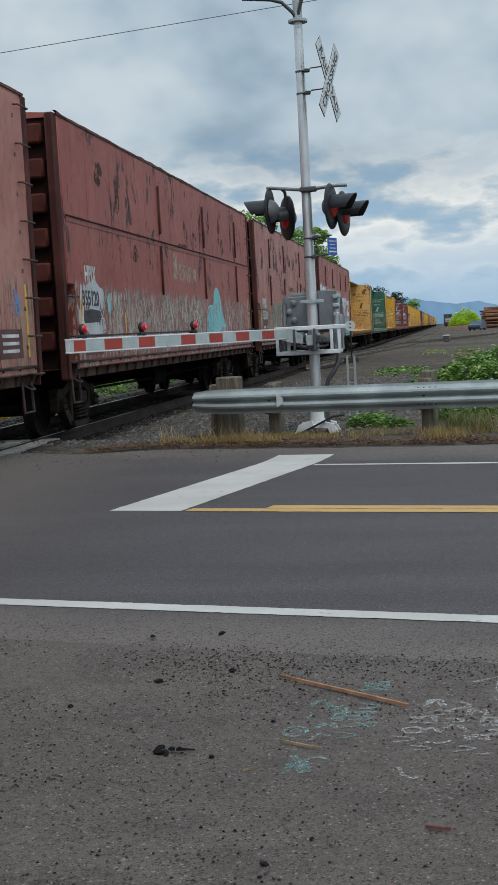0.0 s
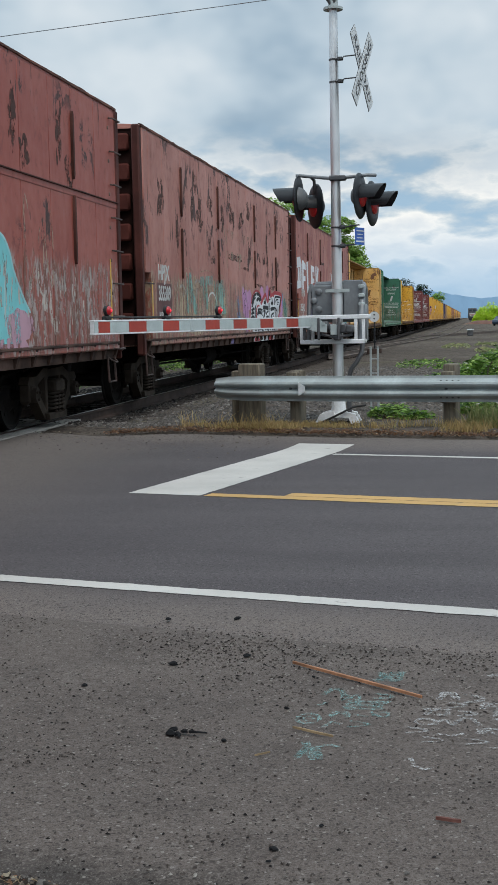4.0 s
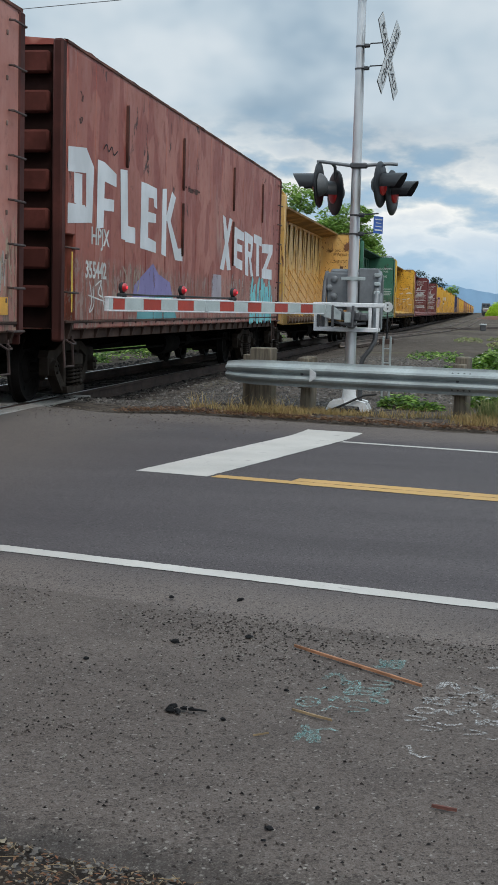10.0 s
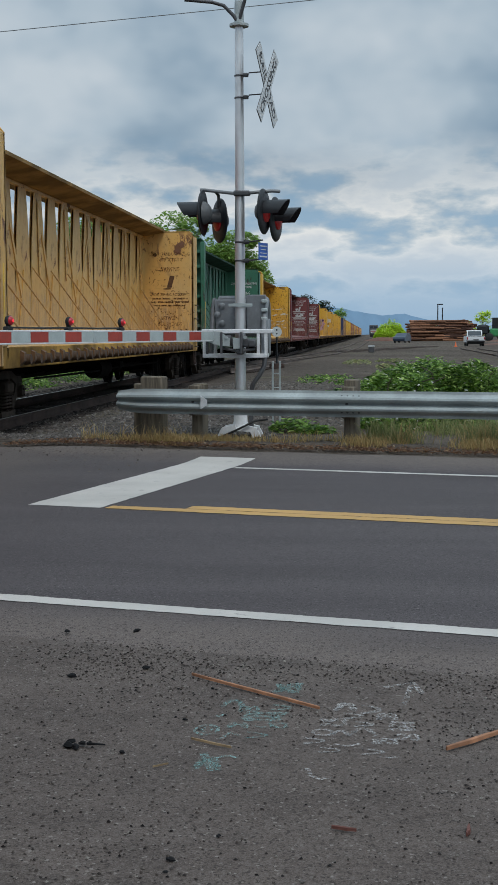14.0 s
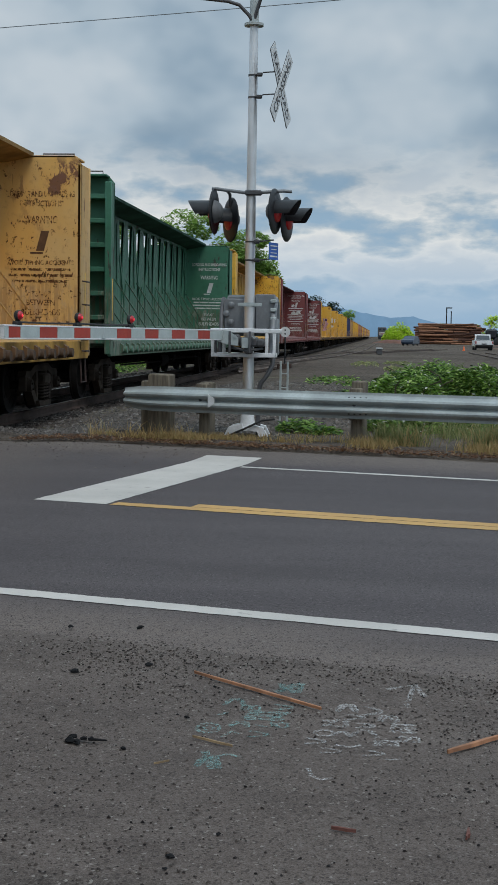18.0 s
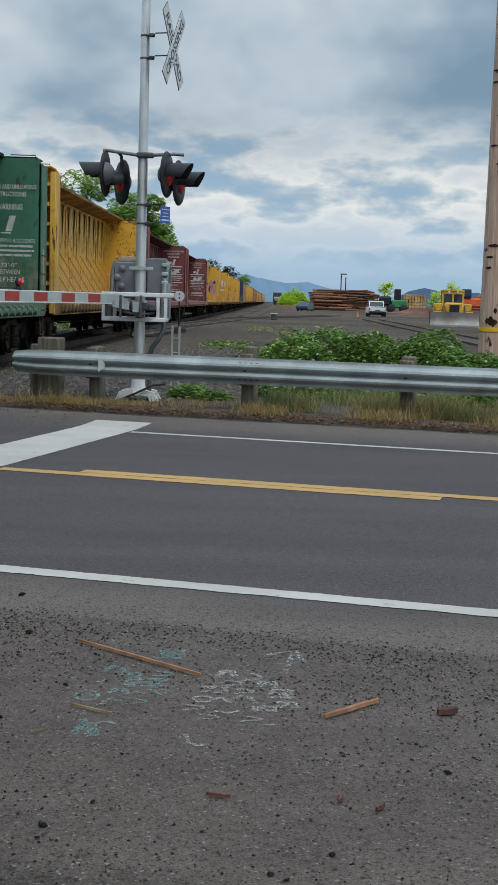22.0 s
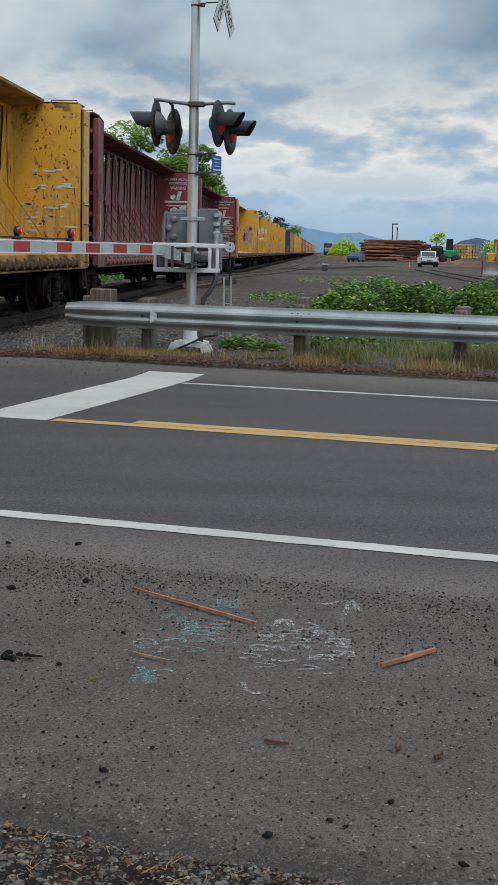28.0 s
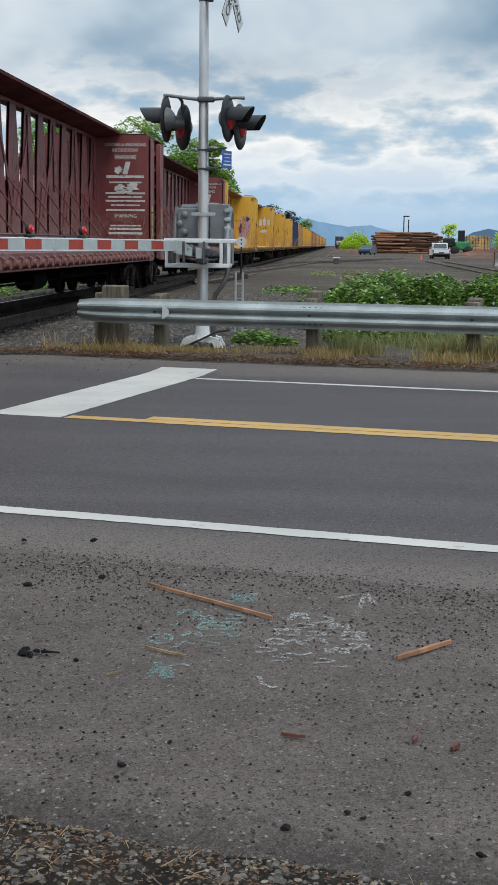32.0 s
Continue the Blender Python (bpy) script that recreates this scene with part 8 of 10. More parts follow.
def side_patch(car, name, outline, material, label="", lift=0.008):
    """A flat painted patch on the side: an outline of (along, up)."""
    g = Geo().add([(SIDE + lift, s, z) for s, z in outline], [tuple(range(len(outline)))])
    return part(name, g, material, car, label, smooth=False)


def side_ribbon(pts, w, lift):
    g = Geo()
    p = [Vector((0, s, z)) for s, z in pts]
    n = len(p)
    for i, q in enumerate(p):
        d = (p[min(i + 1, n - 1)] - p[max(i - 1, 0)]).normalized()
        e = Vector((0, -d.z, d.y)) * (w / 2) * (0.55 + 0.45 * math.sin(math.pi * min(0.9, max(0.1, i / max(1, n - 1)))))
        g.v += [(SIDE + lift, q.y - e.y, q.z - e.z), (SIDE + lift, q.y + e.y, q.z + e.z)]
    g.f = [(2 * i, 2 * i + 2, 2 * i + 3, 2 * i + 1) for i in range(n - 1)]
    return g


def smooth_line(pts, n=4):
    """More points on a curve that passes through the given ones."""
    out = []
    for i in range(len(pts) - 1):
        p0, p1, p2, p3 = (Vector(pts[max(0, min(len(pts) - 1, i + k))]) for k in (-1, 0, 1, 2))
        for k in range(n):
            t = k / n
            out.append(0.5 * (2 * p1 + (p2 - p0) * t + (2 * p0 - 5 * p1 + 4 * p2 - p3) * t * t + (3 * p1 - p0 - 3 * p2 + p3) * t ** 3))
    return out + [Vector(pts[-1])]


def pen(car, name, strokes, material, label, lift, wide=2.5):
    """Sprayed strokes of one letter on a car side, as one sheet: (width, points); upright strokes come out broader."""
    g = Geo()
    for j, (w, pts) in enumerate(strokes):
        line_pts = smooth_line(pts)
        n = len(line_pts)
        k0 = len(g.v)
        for i, q in enumerate(line_pts):
            d = line_pts[min(i + 1, n - 1)] - line_pts[max(i - 1, 0)]
            d = Vector((d.x / wide, d.y)).normalized()
            e = Vector((-d.y * wide, d.x)) * (w / 2) * (0.7 if i in (0, n - 1) else 1.0)
            x = SIDE + lift + 0.00006 * j + 0.000012 * i
            g.v += [(x, q.x - e.x, q.y - e.y), (x, q.x + e.x, q.y + e.y)]
        g.f += [(k0 + 2 * i, k0 + 2 * i + 2, k0 + 2 * i + 3, k0 + 2 * i + 1) for i in range(n - 1)]
    return part(name, g, material, car, label, smooth=False)


def sprayed_letter(car, quads, material, label="tall white sprayed block letter", lift=0.0105):
    """One block letter made of flat bars, each given by the (along, up) corners."""
    g = Geo()
    for j, q in enumerate(quads):
        g.add([(SIDE + lift + 0.0001 * j, a, b) for a, b in q], [tuple(range(len(q)))])
    return part("block_letter", g, material, car, label, smooth=False)


def ring(s, z, a, b, n=16):
    return [(s + a * math.cos(2 * math.pi * k / n), z + b * math.sin(2 * math.pi * k / n)) for k in range(n)]


def sill_patch(car, name, outline, material, label, lift=0.0):
    """Paint that runs on over the recessed sill below the side."""
    g = Geo().add([(SIDE - 0.068 + lift, a, b) for a, b in outline], [tuple(range(len(outline)))])
    return part(name, g, material, car, label, smooth=False)


def blob(s, z, a, b, seed, rough=0.2, n=22):
    r = np.random.RandomState(seed)
    q = r.uniform(1 - rough, 1 + rough, n)
    return [(s + a * q[k] * math.cos(2 * math.pi * k / n), z + b * q[k] * math.sin(2 * math.pi * k / n)) for k in range(n)]


def arc(s, z, a, b, t0, t1, n=12):
    return [(s + a * math.cos(radians(t0 + (t1 - t0) * k / n)), z + b * math.sin(radians(t0 + (t1 - t0) * k / n))) for k in range(n + 1)]


def worn(name, col, keep=0.5, grain=(5.0, 1.2)):
    """Spray paint worn thin and flaked away in places, so that the car's own paint shows."""
    n = Net(name)
    m = n.noise(1.0, 6, 0.7, n.scaled(grain[0], grain[0], grain[1]), 0.3)
    m = n.band(n.math("ADD", n.math("MULTIPLY", m, 0.75), n.math("MULTIPLY", n.noise(22, 4, 0.7, n.scaled(1, 1, 0.6)), 0.25)), 0.64 - 0.4 * keep, 0.72 - 0.4 * keep)
    c = n.mix(n.band(n.noise(1.4, 4), 0.35, 0.7), tuple(k * 0.8 for k in col), col)
    n.to(n.b.inputs["Alpha"], m)
    return n.done(c, 0.75, 0, 0.18)


P = {
    "white": worn("sprayed_white", (0.64, 0.63, 0.61), 0.85), "black": worn("sprayed_black", (0.02, 0.022, 0.026), 0.95), "pink": worn("sprayed_pink", (0.52, 0.27, 0.46), 0.7),
    "red": worn("sprayed_red", (0.42, 0.06, 0.07), 0.8), "aqua": worn("sprayed_aqua", (0.20, 0.56, 0.58), 0.95),
    "beige": worn("sprayed_beige", (0.36, 0.31, 0.25), 0.55), "blue": worn("sprayed_blue", (0.16, 0.30, 0.52), 0.45), "violet": worn("sprayed_violet", (0.28, 0.22, 0.45), 0.55),
    "pale": worn("faded_pale_paint", (0.40, 0.36, 0.33), 0.45), "faint": worn("faint_cream_paint", (0.40, 0.30, 0.23), 0.36), "orange": plain("orange_label", (0.72, 0.36, 0.05), 0.6, 0, 0.2, 8),
    "plate": plain("maroon_repaint", (0.11, 0.035, 0.032), 0.6, 0, 0.3, 6), "rosy": worn("sprayed_rose", (0.50, 0.30, 0.36), 0.55), "scab": worn("bare_rust_scab", (0.082, 0.042, 0.035), 0.47, (7.5, 5.0)), "cream": worn("worn_cream_paint", (0.42, 0.315, 0.25), 0.56, (9.0, 6.0)), "icy": worn("sprayed_pale_aqua", (0.34, 0.60, 0.62), 0.8), "solid_white": worn("thick_sprayed_white", (0.70, 0.71, 0.73), 1.0), "plum": worn("sprayed_plum", (0.10, 0.05, 0.12), 0.8), "green": worn("sprayed_sea_green", (0.12, 0.24, 0.19), 0.62), "lilac": worn("sprayed_lilac", (0.25, 0.22, 0.42), 0.72, (6.0, 2.0)),
    "teal_d": worn("sprayed_deep_teal", (0.14, 0.34, 0.36), 0.66, (9.0, 1.2)), "lilac_pale": worn("pale_lilac_overspray", (0.40, 0.36, 0.40), 0.66), "teal_faint": worn("faded_teal_spray", (0.25, 0.41, 0.36), 0.45, (8.0, 1.0)), "overspray": worn("blue_white_overspray", (0.52, 0.53, 0.55), 0.66, (3.0, 1.6)), "soot": worn("sprayed_charcoal", (0.075, 0.070, 0.075), 0.72, (3.0, 1.6)), "flake_white": worn("flaked_white_paint", (0.52, 0.46, 0.41), 0.50, (8.0, 3.0)),
    "haze": worn("thin_beige_spray", (0.45, 0.35, 0.25), 0.44, (8.0, 0.8)),
}


def scab_spots(car, spots, seed):
    """Dark bare patches at set places: (along, up, half width, half height)."""
    r = np.random.RandomState(seed)
    g = Geo()
    for cs, cz, a, b in spots:
        for q in range(4):
            k = 1.0 if q == 0 else r.uniform(0.25, 0.55)
            s, z = (cs, cz) if q == 0 else (cs + r.uniform(-1.1, 1.1) * a, cz + r.uniform(-1.1, 1.1) * b)
            ph = r.uniform(0, 6.28, 4)
            out = []
            for i in range(26):
                t = 2 * math.pi * i / 26
                e = 1 + 0.28 * math.sin(2 * t + ph[0]) + 0.2 * math.sin(3 * t + ph[1]) + 0.12 * math.sin(5 * t + ph[2]) + r.uniform(-0.07, 0.07)
                out.append((s + a * k * e * math.cos(t), z + b * k * e * math.sin(t)))
            g.add([(SIDE + 0.0066 + 0.00008 * (len(g.f) % 40), u, v) for u, v in out], [tuple(range(26))])
    tagged(part("rust_scab", g, P["scab"], car, "dark patches of peeled paint", smooth=False), kind="stuff")


def streaks(car, n, seed, s0, s1, z0, z1, material, w=0.02):
    """Thin runs and drips of paint."""
    r = np.random.RandomState(seed)
    g = Geo()
    for _ in range(n):
        s = r.uniform(s0, s1)
        z = z1 - (z1 - z0) * r.uniform(0, 1) ** 1.4
        l = r.uniform(0.06, 0.32)
        b = side_ribbon([(s, z), (s + r.normal(0, 0.012), z - l * 0.5), (s + r.normal(0, 0.02), max(z0, z - l))], w * r.uniform(0.5, 1.6), 0.0078 + r.uniform(0, 0.0016))
        g.add(b.v, b.f)
    tagged(part("paint_run", g, material, car, "thin runs of worn paint", smooth=False), kind="stuff")


def scribble(car, seed, s0, s1, z0, z1, material, n=6, w=0.03):
    """An unreadable sprayed tag: a few looped strokes."""
    r = np.random.RandomState(seed)
    for k in range(n):
        s = s0 + (s1 - s0) * (k + 0.5) / n
        ws = (s1 - s0) / n
        pts = []
        a0 = r.uniform(0, 360)
        for q in range(14):
            t = q / 13
            pts.append((s + ws * 0.6 * math.sin(a0 + 5.5 * t + r.normal(0, 0.15)), z0 + (z1 - z0) * (0.5 + 0.48 * math.cos(a0 * 2 + 7.5 * t))))
        part("stroke", side_ribbon(pts, w, 0.009), material, car, smooth=False)


def dress_a():
    side_patch(car_a, "spray_patch", blob(16.5, 1.85, 0.24, 0.16, 3), P["blue"], "blue sprayed patch")
    side_patch(car_a, "notice_board", [(15.9, 1.2), (16.75, 1.2), (16.75, 1.55), (15.9, 1.55)], P["plate"])
    for k in range(3):
        side_patch(car_a, "text_bar", [(16.0, 1.27 + 0.09 * k), (16.6, 1.27 + 0.09 * k), (16.6, 1.31 + 0.09 * k), (16.0, 1.31 + 0.09 * k)], M["white_paint"], "", 0.012)
    side_patch(car_a, "yellow_mark", [(16.95, 1.2), (17.02, 1.2), (17.02, 2.1), (16.95, 2.1)], M["mark_yellow"], "thin yellow strip")


def dress_b():
    streaks(car_b, 120, 12, 2.2, 17.0, 1.18, 2.15, P["pale"], 0.05)
    streaks(car_b, 700, 13, 2.2, 12.6, 1.16, 2.2, P["pale"], 0.045)
    scab_spots(car_b, ((8.9, 3.42, 0.16, 0.20), (9.75, 3.35, 0.22, 0.14), (10.5, 3.65, 0.10, 0.34), (10.95, 3.4, 0.12, 0.30), (12.9, 3.7, 0.12, 0.30), (13.3, 3.4, 0.14, 0.14), (14.6, 3.75, 0.10, 0.34), (15.0, 3.3, 0.14, 0.24), (4.4, 2.78, 0.2, 0.12),
                       (8.6, 3.15, 0.5, 0.05), (2.2, 3.9, 0.2, 0.16), (3.3, 3.7, 0.15, 0.25), (11.6, 3.8, 0.1, 0.2)), 300)
    side_word(car_b, "HPJX", 1.1, 2.22, 0.24, 0.62, M["white_paint"])
    side_patch(car_b, "spray_patch", blob(1.55, 2.0, 0.56, 0.24, 14, 0.10), P["overspray"], "pale blue-white patch of overspray")
    side_patch(car_b, "spray_patch", blob(1.5, 1.62, 0.60, 0.20, 19, 0.14), P["overspray"], "pale blue-white patch of overspray", 0.0083)
    side_patch(car_b, "spray_patch", [(0.95, 1.62), (1.8, 1.64), (2.0, 1.70), (1.95, 1.80), (1.4, 1.83), (0.95, 1.80)], P["soot"], "dark sprayed patch under the number", 0.0092)
    side_word(car_b, "355120", 0.90, 1.88, 0.22, 0.92, P["soot"], "dark car number on overspray", 0.02, 0.0115)
    side_patch(car_b, "repaint_panel", [(0.9, 1.16), (1.92, 1.16), (1.92, 1.46), (0.9, 1.46)], P["plate"], "maroon panel behind small lettering", 0.0094)
    for z in (1.22, 1.36):
        for a, c in ((0.97, 1.30), (1.50, 1.84)):
            side_patch(car_b, "text_bar", [(a, z), (c, z), (c, z + 0.055), (a, z + 0.055)], P["lilac_pale"], "", 0.0112)
    pen(car_b, "outline_figure", [(0.02, [(1.86, 1.82), (1.95, 1.72), (2.05, 1.82)]), (0.02, [(1.84, 1.52), (1.86, 1.68), (2.06, 1.68), (2.08, 1.52), (1.96, 1.48), (1.84, 1.52)])], P["white"], "white sprayed doodle", 0.0118, 1.2)
    streaks(car_b, 300, 41, 2.1, 10.6, 1.18, 2.12, P["flake_white"], 0.055)
    streaks(car_b, 90, 42, 10.6, 15.6, 1.18, 2.0, P["flake_white"], 0.045)
    for k, (a, c, lo, hi, tone) in enumerate(((2.3, 2.55, 1.75, 2.08, "icy"), (2.7, 2.95, 1.35, 1.95, "haze"), (3.0, 3.3, 1.3, 2.0, "pale"), (3.9, 4.3, 1.5, 1.95, "haze"), (4.7, 5.2, 1.6, 2.0, "pale"), (8.95, 9.6, 1.45, 1.95, "pale"))):
        side_patch(car_b, "spray_patch", blob((a + c) / 2, (lo + hi) / 2, (c - a) / 2, (hi - lo) / 2, 80 + k, 0.2), P[tone], "pale flaked spray figure", 0.0087 + 0.0001 * k)
    scribble(car_b, 15, 0.7, 1.05, 1.5, 2.2, P["white"], 2, 0.04)
    # faded railroad name, as plain upright bars of the size of its letters
    for k, (w, h2) in enumerate(((0.34, 0.50), (0.26, 0.32), (0.26, 0.32), (0.10, 0.32), (0.22, 0.32), (0.10, 0.32), (0.28, 0.32))):
        s = 7.52 + sum((0.48, 0.38, 0.38, 0.20, 0.34, 0.20, 0.30)[:k])
        z = 2.47 - 0.008 * k
        bars = [[(s, z), (s + w, z), (s + w, z + h2), (s, z + h2)]]
        sprayed_letter(car_b, bars, P["cream"], "faded cream block of a painted name", 0.0095)
    side_patch(car_b, "spray_patch", [(10.72, 1.15), (13.0, 1.15), (13.25, 1.5), (12.95, 1.78), (12.75, 1.98), (12.62, 2.2), (12.40, 2.36), (12.1, 2.40), (11.85, 2.26), (11.7, 2.02), (11.2, 1.98), (11.0, 1.9), (10.9, 1.5)], P["aqua"], "aqua sprayed hooded shape")
    pen(car_b, "spray_outline", [(0.03, [(10.72, 1.2), (10.85, 1.6), (11.0, 1.92), (11.3, 2.0), (11.7, 2.02), (11.85, 2.26), (12.1, 2.41), (12.45, 2.34), (12.65, 2.16), (12.75, 1.98), (13.0, 1.72), (13.28, 1.5)]),
                                 (0.018, [(11.7, 1.9), (11.9, 1.5), (11.95, 1.2)]), (0.018, [(12.5, 2.0), (12.4, 1.6), (12.5, 1.2)])], P["icy"], "pale aqua sprayed outline", 0.0092, 1.6)
    side_patch(car_b, "spray_patch", blob(12.9, 1.35, 0.5, 0.2, 16, 0.15), P["rosy"], "rose sprayed patch", 0.0085)
    side_patch(car_b, "spray_patch", [(11.1, 1.10), (13.2, 1.10), (13.0, 1.24), (12.2, 1.20), (11.3, 1.26)], P["rosy"], "rose sprayed patch", 0.0095)
    pen(car_b, "outline_figure", [(0.02, [(11.5, 3.0), (11.6, 3.16), (12.1, 3.12), (12.45, 2.98), (12.4, 2.8), (11.9, 2.74), (11.65, 2.84), (11.5, 3.0)]), (0.018, [(11.8, 2.98), (12.1, 2.92), (12.0, 2.84)]),
                                  (0.02, [(11.75, 2.76), (11.8, 2.4), (11.7, 2.1)]), (0.02, [(12.2, 2.76), (12.15, 2.45), (12.3, 2.2)])], P["faint"], "faint sprayed outline figure", 0.0096, 1.4)
    pen(car_b, "arched_tag", [(0.025, [(9.2, 1.3), (9.3, 1.7), (9.6, 1.88), (9.95, 1.7), (10.05, 1.3)]), (0.022, [(9.45, 1.3), (9.5, 1.6), (9.7, 1.72), (9.85, 1.5), (9.85, 1.25)]), (0.02, [(9.62, 1.55), (9.7, 1.3)])], P["white"], "white sprayed arches", 0.0099, 1.5)
    scribble(car_b, 18, 13.2, 14.2, 1.8, 2.9, P["faint"], 3, 0.04)
    pen(car_b, "outline_tag", [(0.022, [(16.32, 2.22), (16.16, 2.0), (16.22, 1.84), (16.42, 1.88), (16.55, 2.06), (16.45, 2.22), (16.32, 2.22)]), (0.02, [(16.05, 1.8), (16.2, 1.86), (16.14, 1.66), (16.08, 1.5)]),
                               (0.02, [(16.36, 1.86), (16.28, 1.62), (16.38, 1.5), (16.5, 1.6), (16.42, 1.72), (16.32, 1.64)]), (0.02, [(16.72, 1.9), (16.58, 1.74), (16.56, 1.52), (16.7, 1.44), (16.78, 1.56), (16.66, 1.68)]),
                               (0.016, [(16.1, 1.72), (16.24, 1.62), (16.3, 1.84)])], P["pale"], "worn white sprayed loops", 0.0103, 1.2)
    pen(car_b, "outline_tag", [(0.018, [(16.02, 1.14), (16.08, 1.27), (16.18, 1.24), (16.14, 1.14), (16.05, 1.15)]), (0.018, [(16.26, 1.14), (16.30, 1.28), (16.38, 1.18), (16.46, 1.28), (16.5, 1.14)]),
                               (0.018, [(16.72, 1.28), (16.58, 1.27), (16.60, 1.15), (16.74, 1.16)]), (0.018, [(16.94, 1.28), (16.82, 1.24), (16.94, 1.19), (16.84, 1.13)])], P["rosy"], "pale rose sprayed line of loops", 0.0104, 1.2)
    for s, w, z1, tone in ((0.75, 0.06, 1.95, M["mark_yellow"]), (3.38, 0.05, 1.78, M["mark_yellow"]), (5.92, 0.05, 1.76, P["faint"]), (16.84, 0.055, 2.28, M["mark_yellow"])):
        side_patch(car_b, "yellow_mark", [(s, 1.36), (s + w, 1.36), (s + w, z1), (s, z1)], tone, "thin yellow strip", 0.0115)


def dress_c():
    scab_spots(car_c, ((4.6, 3.4, 0.30, 0.22), (3.9, 3.55, 0.14, 0.2), (5.65, 3.66, 0.22, 0.15), (7.0, 3.5, 0.22, 0.22), (8.15, 3.62, 0.26, 0.2), (9.3, 3.6, 0.32, 0.15), (10.3, 3.85, 0.2, 0.16), (10.4, 2.95, 0.16, 0.22)), 310)
    scab_spots(car_c, ((11.75, 2.9, 0.26, 0.09), (12.6, 2.88, 0.28, 0.11), (5.9, 2.6, 0.22, 0.06), (5.6, 2.9, 0.1, 0.12), (13.7, 3.75, 0.2, 0.15), (13.1, 3.3, 0.14, 0.5), (14.95, 3.9, 0.14, 0.18), (8.6, 2.75, 0.7, 0.07)), 311)
    scab_spots(car_c, ((15.1, 2.7, 0.14, 0.25), (2.6, 2.9, 0.12, 0.3), (1.4, 3.4, 0.2, 0.3), (4.2, 4.0, 0.12, 0.2), (12.0, 2.2, 0.5, 0.05), (9.8, 2.55, 0.6, 0.03), (14.0, 2.2, 0.4, 0.05), (13.2, 2.75, 0.12, 0.22)), 312)
    streaks(car_c, 120, 22, 1.9, 10.0, 1.16, 2.1, P["pale"], 0.05)
    side_word(car_c, "HPJX", 1.06, 2.08, 0.25, 0.84, M["white_paint"])
    side_patch(car_c, "repaint_panel", [(0.95, 1.2), (2.05, 1.2), (2.05, 2.02), (0.95, 2.02)], P["plate"], "fresh maroon panel behind the car number")
    side_word(car_c, "355309", 1.05, 1.73, 0.25, 0.90, M["white_paint"], "white car number", 0.02, 0.013)
    for z, word in ((1.47, "LD LMT"), (1.30, "LT WT")):
        side_word(car_c, word, 1.08, z, 0.075, 0.36, M["white_paint"], "small white weight lettering", 0.0, 0.013)
        side_patch(car_c, "text_bar", [(1.64, z), (1.94, z), (1.94, z + 0.07), (1.64, z + 0.07)], P["pale"], "", 0.013)
    side_patch(car_c, "yellow_mark", [(0.62, 1.2), (0.69, 1.2), (0.69, 2.02), (0.62, 2.02)], M["mark_yellow"], "thin yellow strip")
    for s in (5.6, 9.7, 16.55):
        side_patch(car_c, "label_plate", [(s, 1.17), (s + 0.42, 1.17), (s + 0.42, 1.36), (s, 1.36)], P["orange"], "small orange label", 0.014)
    # broad pale figures run thin, with a teal wedge
    for k, (cs, cz, a, b) in enumerate(((2.75, 1.62, 0.55, 0.48), (3.45, 1.75, 0.55, 0.5), (4.2, 1.65, 0.6, 0.52), (5.0, 1.7, 0.6, 0.46), (5.9, 1.72, 0.65, 0.46), (6.7, 1.6, 0.6, 0.5), (4.5, 1.3, 2.1, 0.16))):
        side_patch(car_c, "spray_patch", blob(cs, cz, a, b, 400 + k, 0.16), P["haze"], "faded beige sprayed figure", 0.0088 + 0.0001 * k)
    for k, (s, z, a, b, t0, t1, w, c) in enumerate(((2.9, 1.6, 0.45, 0.42, 200, 0, 0.05, "pale"), (3.6, 1.6, 0.5, 0.5, 170, 10, 0.05, "pale"), (4.3, 1.75, 0.5, 0.40, 190, -40, 0.06, "pale"),
                                                    (4.3, 1.7, 0.35, 0.28, 190, -60, 0.04, "pale"), (5.6, 1.65, 0.7, 0.46, 200, 0, 0.05, "pale"), (5.7, 1.6, 0.5, 0.34, 190, -10, 0.04, "white"), (6.5, 1.65, 0.5, 0.5, 150, -60, 0.05, "pale"))):
        part("swirl", side_ribbon(arc(s, z, a, b, t0, t1), w, 0.0098 + 0.0002 * k), P[c], car_c, "faded sprayed swirl", smooth=False)
    for k, out in enumerate(([(3.2, 2.24), (3.7, 2.28), (3.8, 2.0), (4.2, 1.62), (4.45, 1.52), (3.95, 1.50), (3.55, 1.80), (3.4, 1.52), (3.15, 1.55)], [(4.5, 2.22), (5.8, 2.28), (5.75, 2.12), (5.2, 2.08), (5.25, 1.62), (4.85, 1.55), (4.8, 2.06), (4.45, 2.04)],
                             [(5.9, 2.18), (6.9, 2.22), (7.25, 1.95), (6.9, 1.82), (7.2, 1.52), (6.75, 1.50), (6.45, 1.80), (6.3, 1.55), (5.95, 1.52)])):
        side_patch(car_c, "spray_patch", out, P["teal_faint"], "faded teal sprayed letter", 0.0136 + 0.0002 * k)
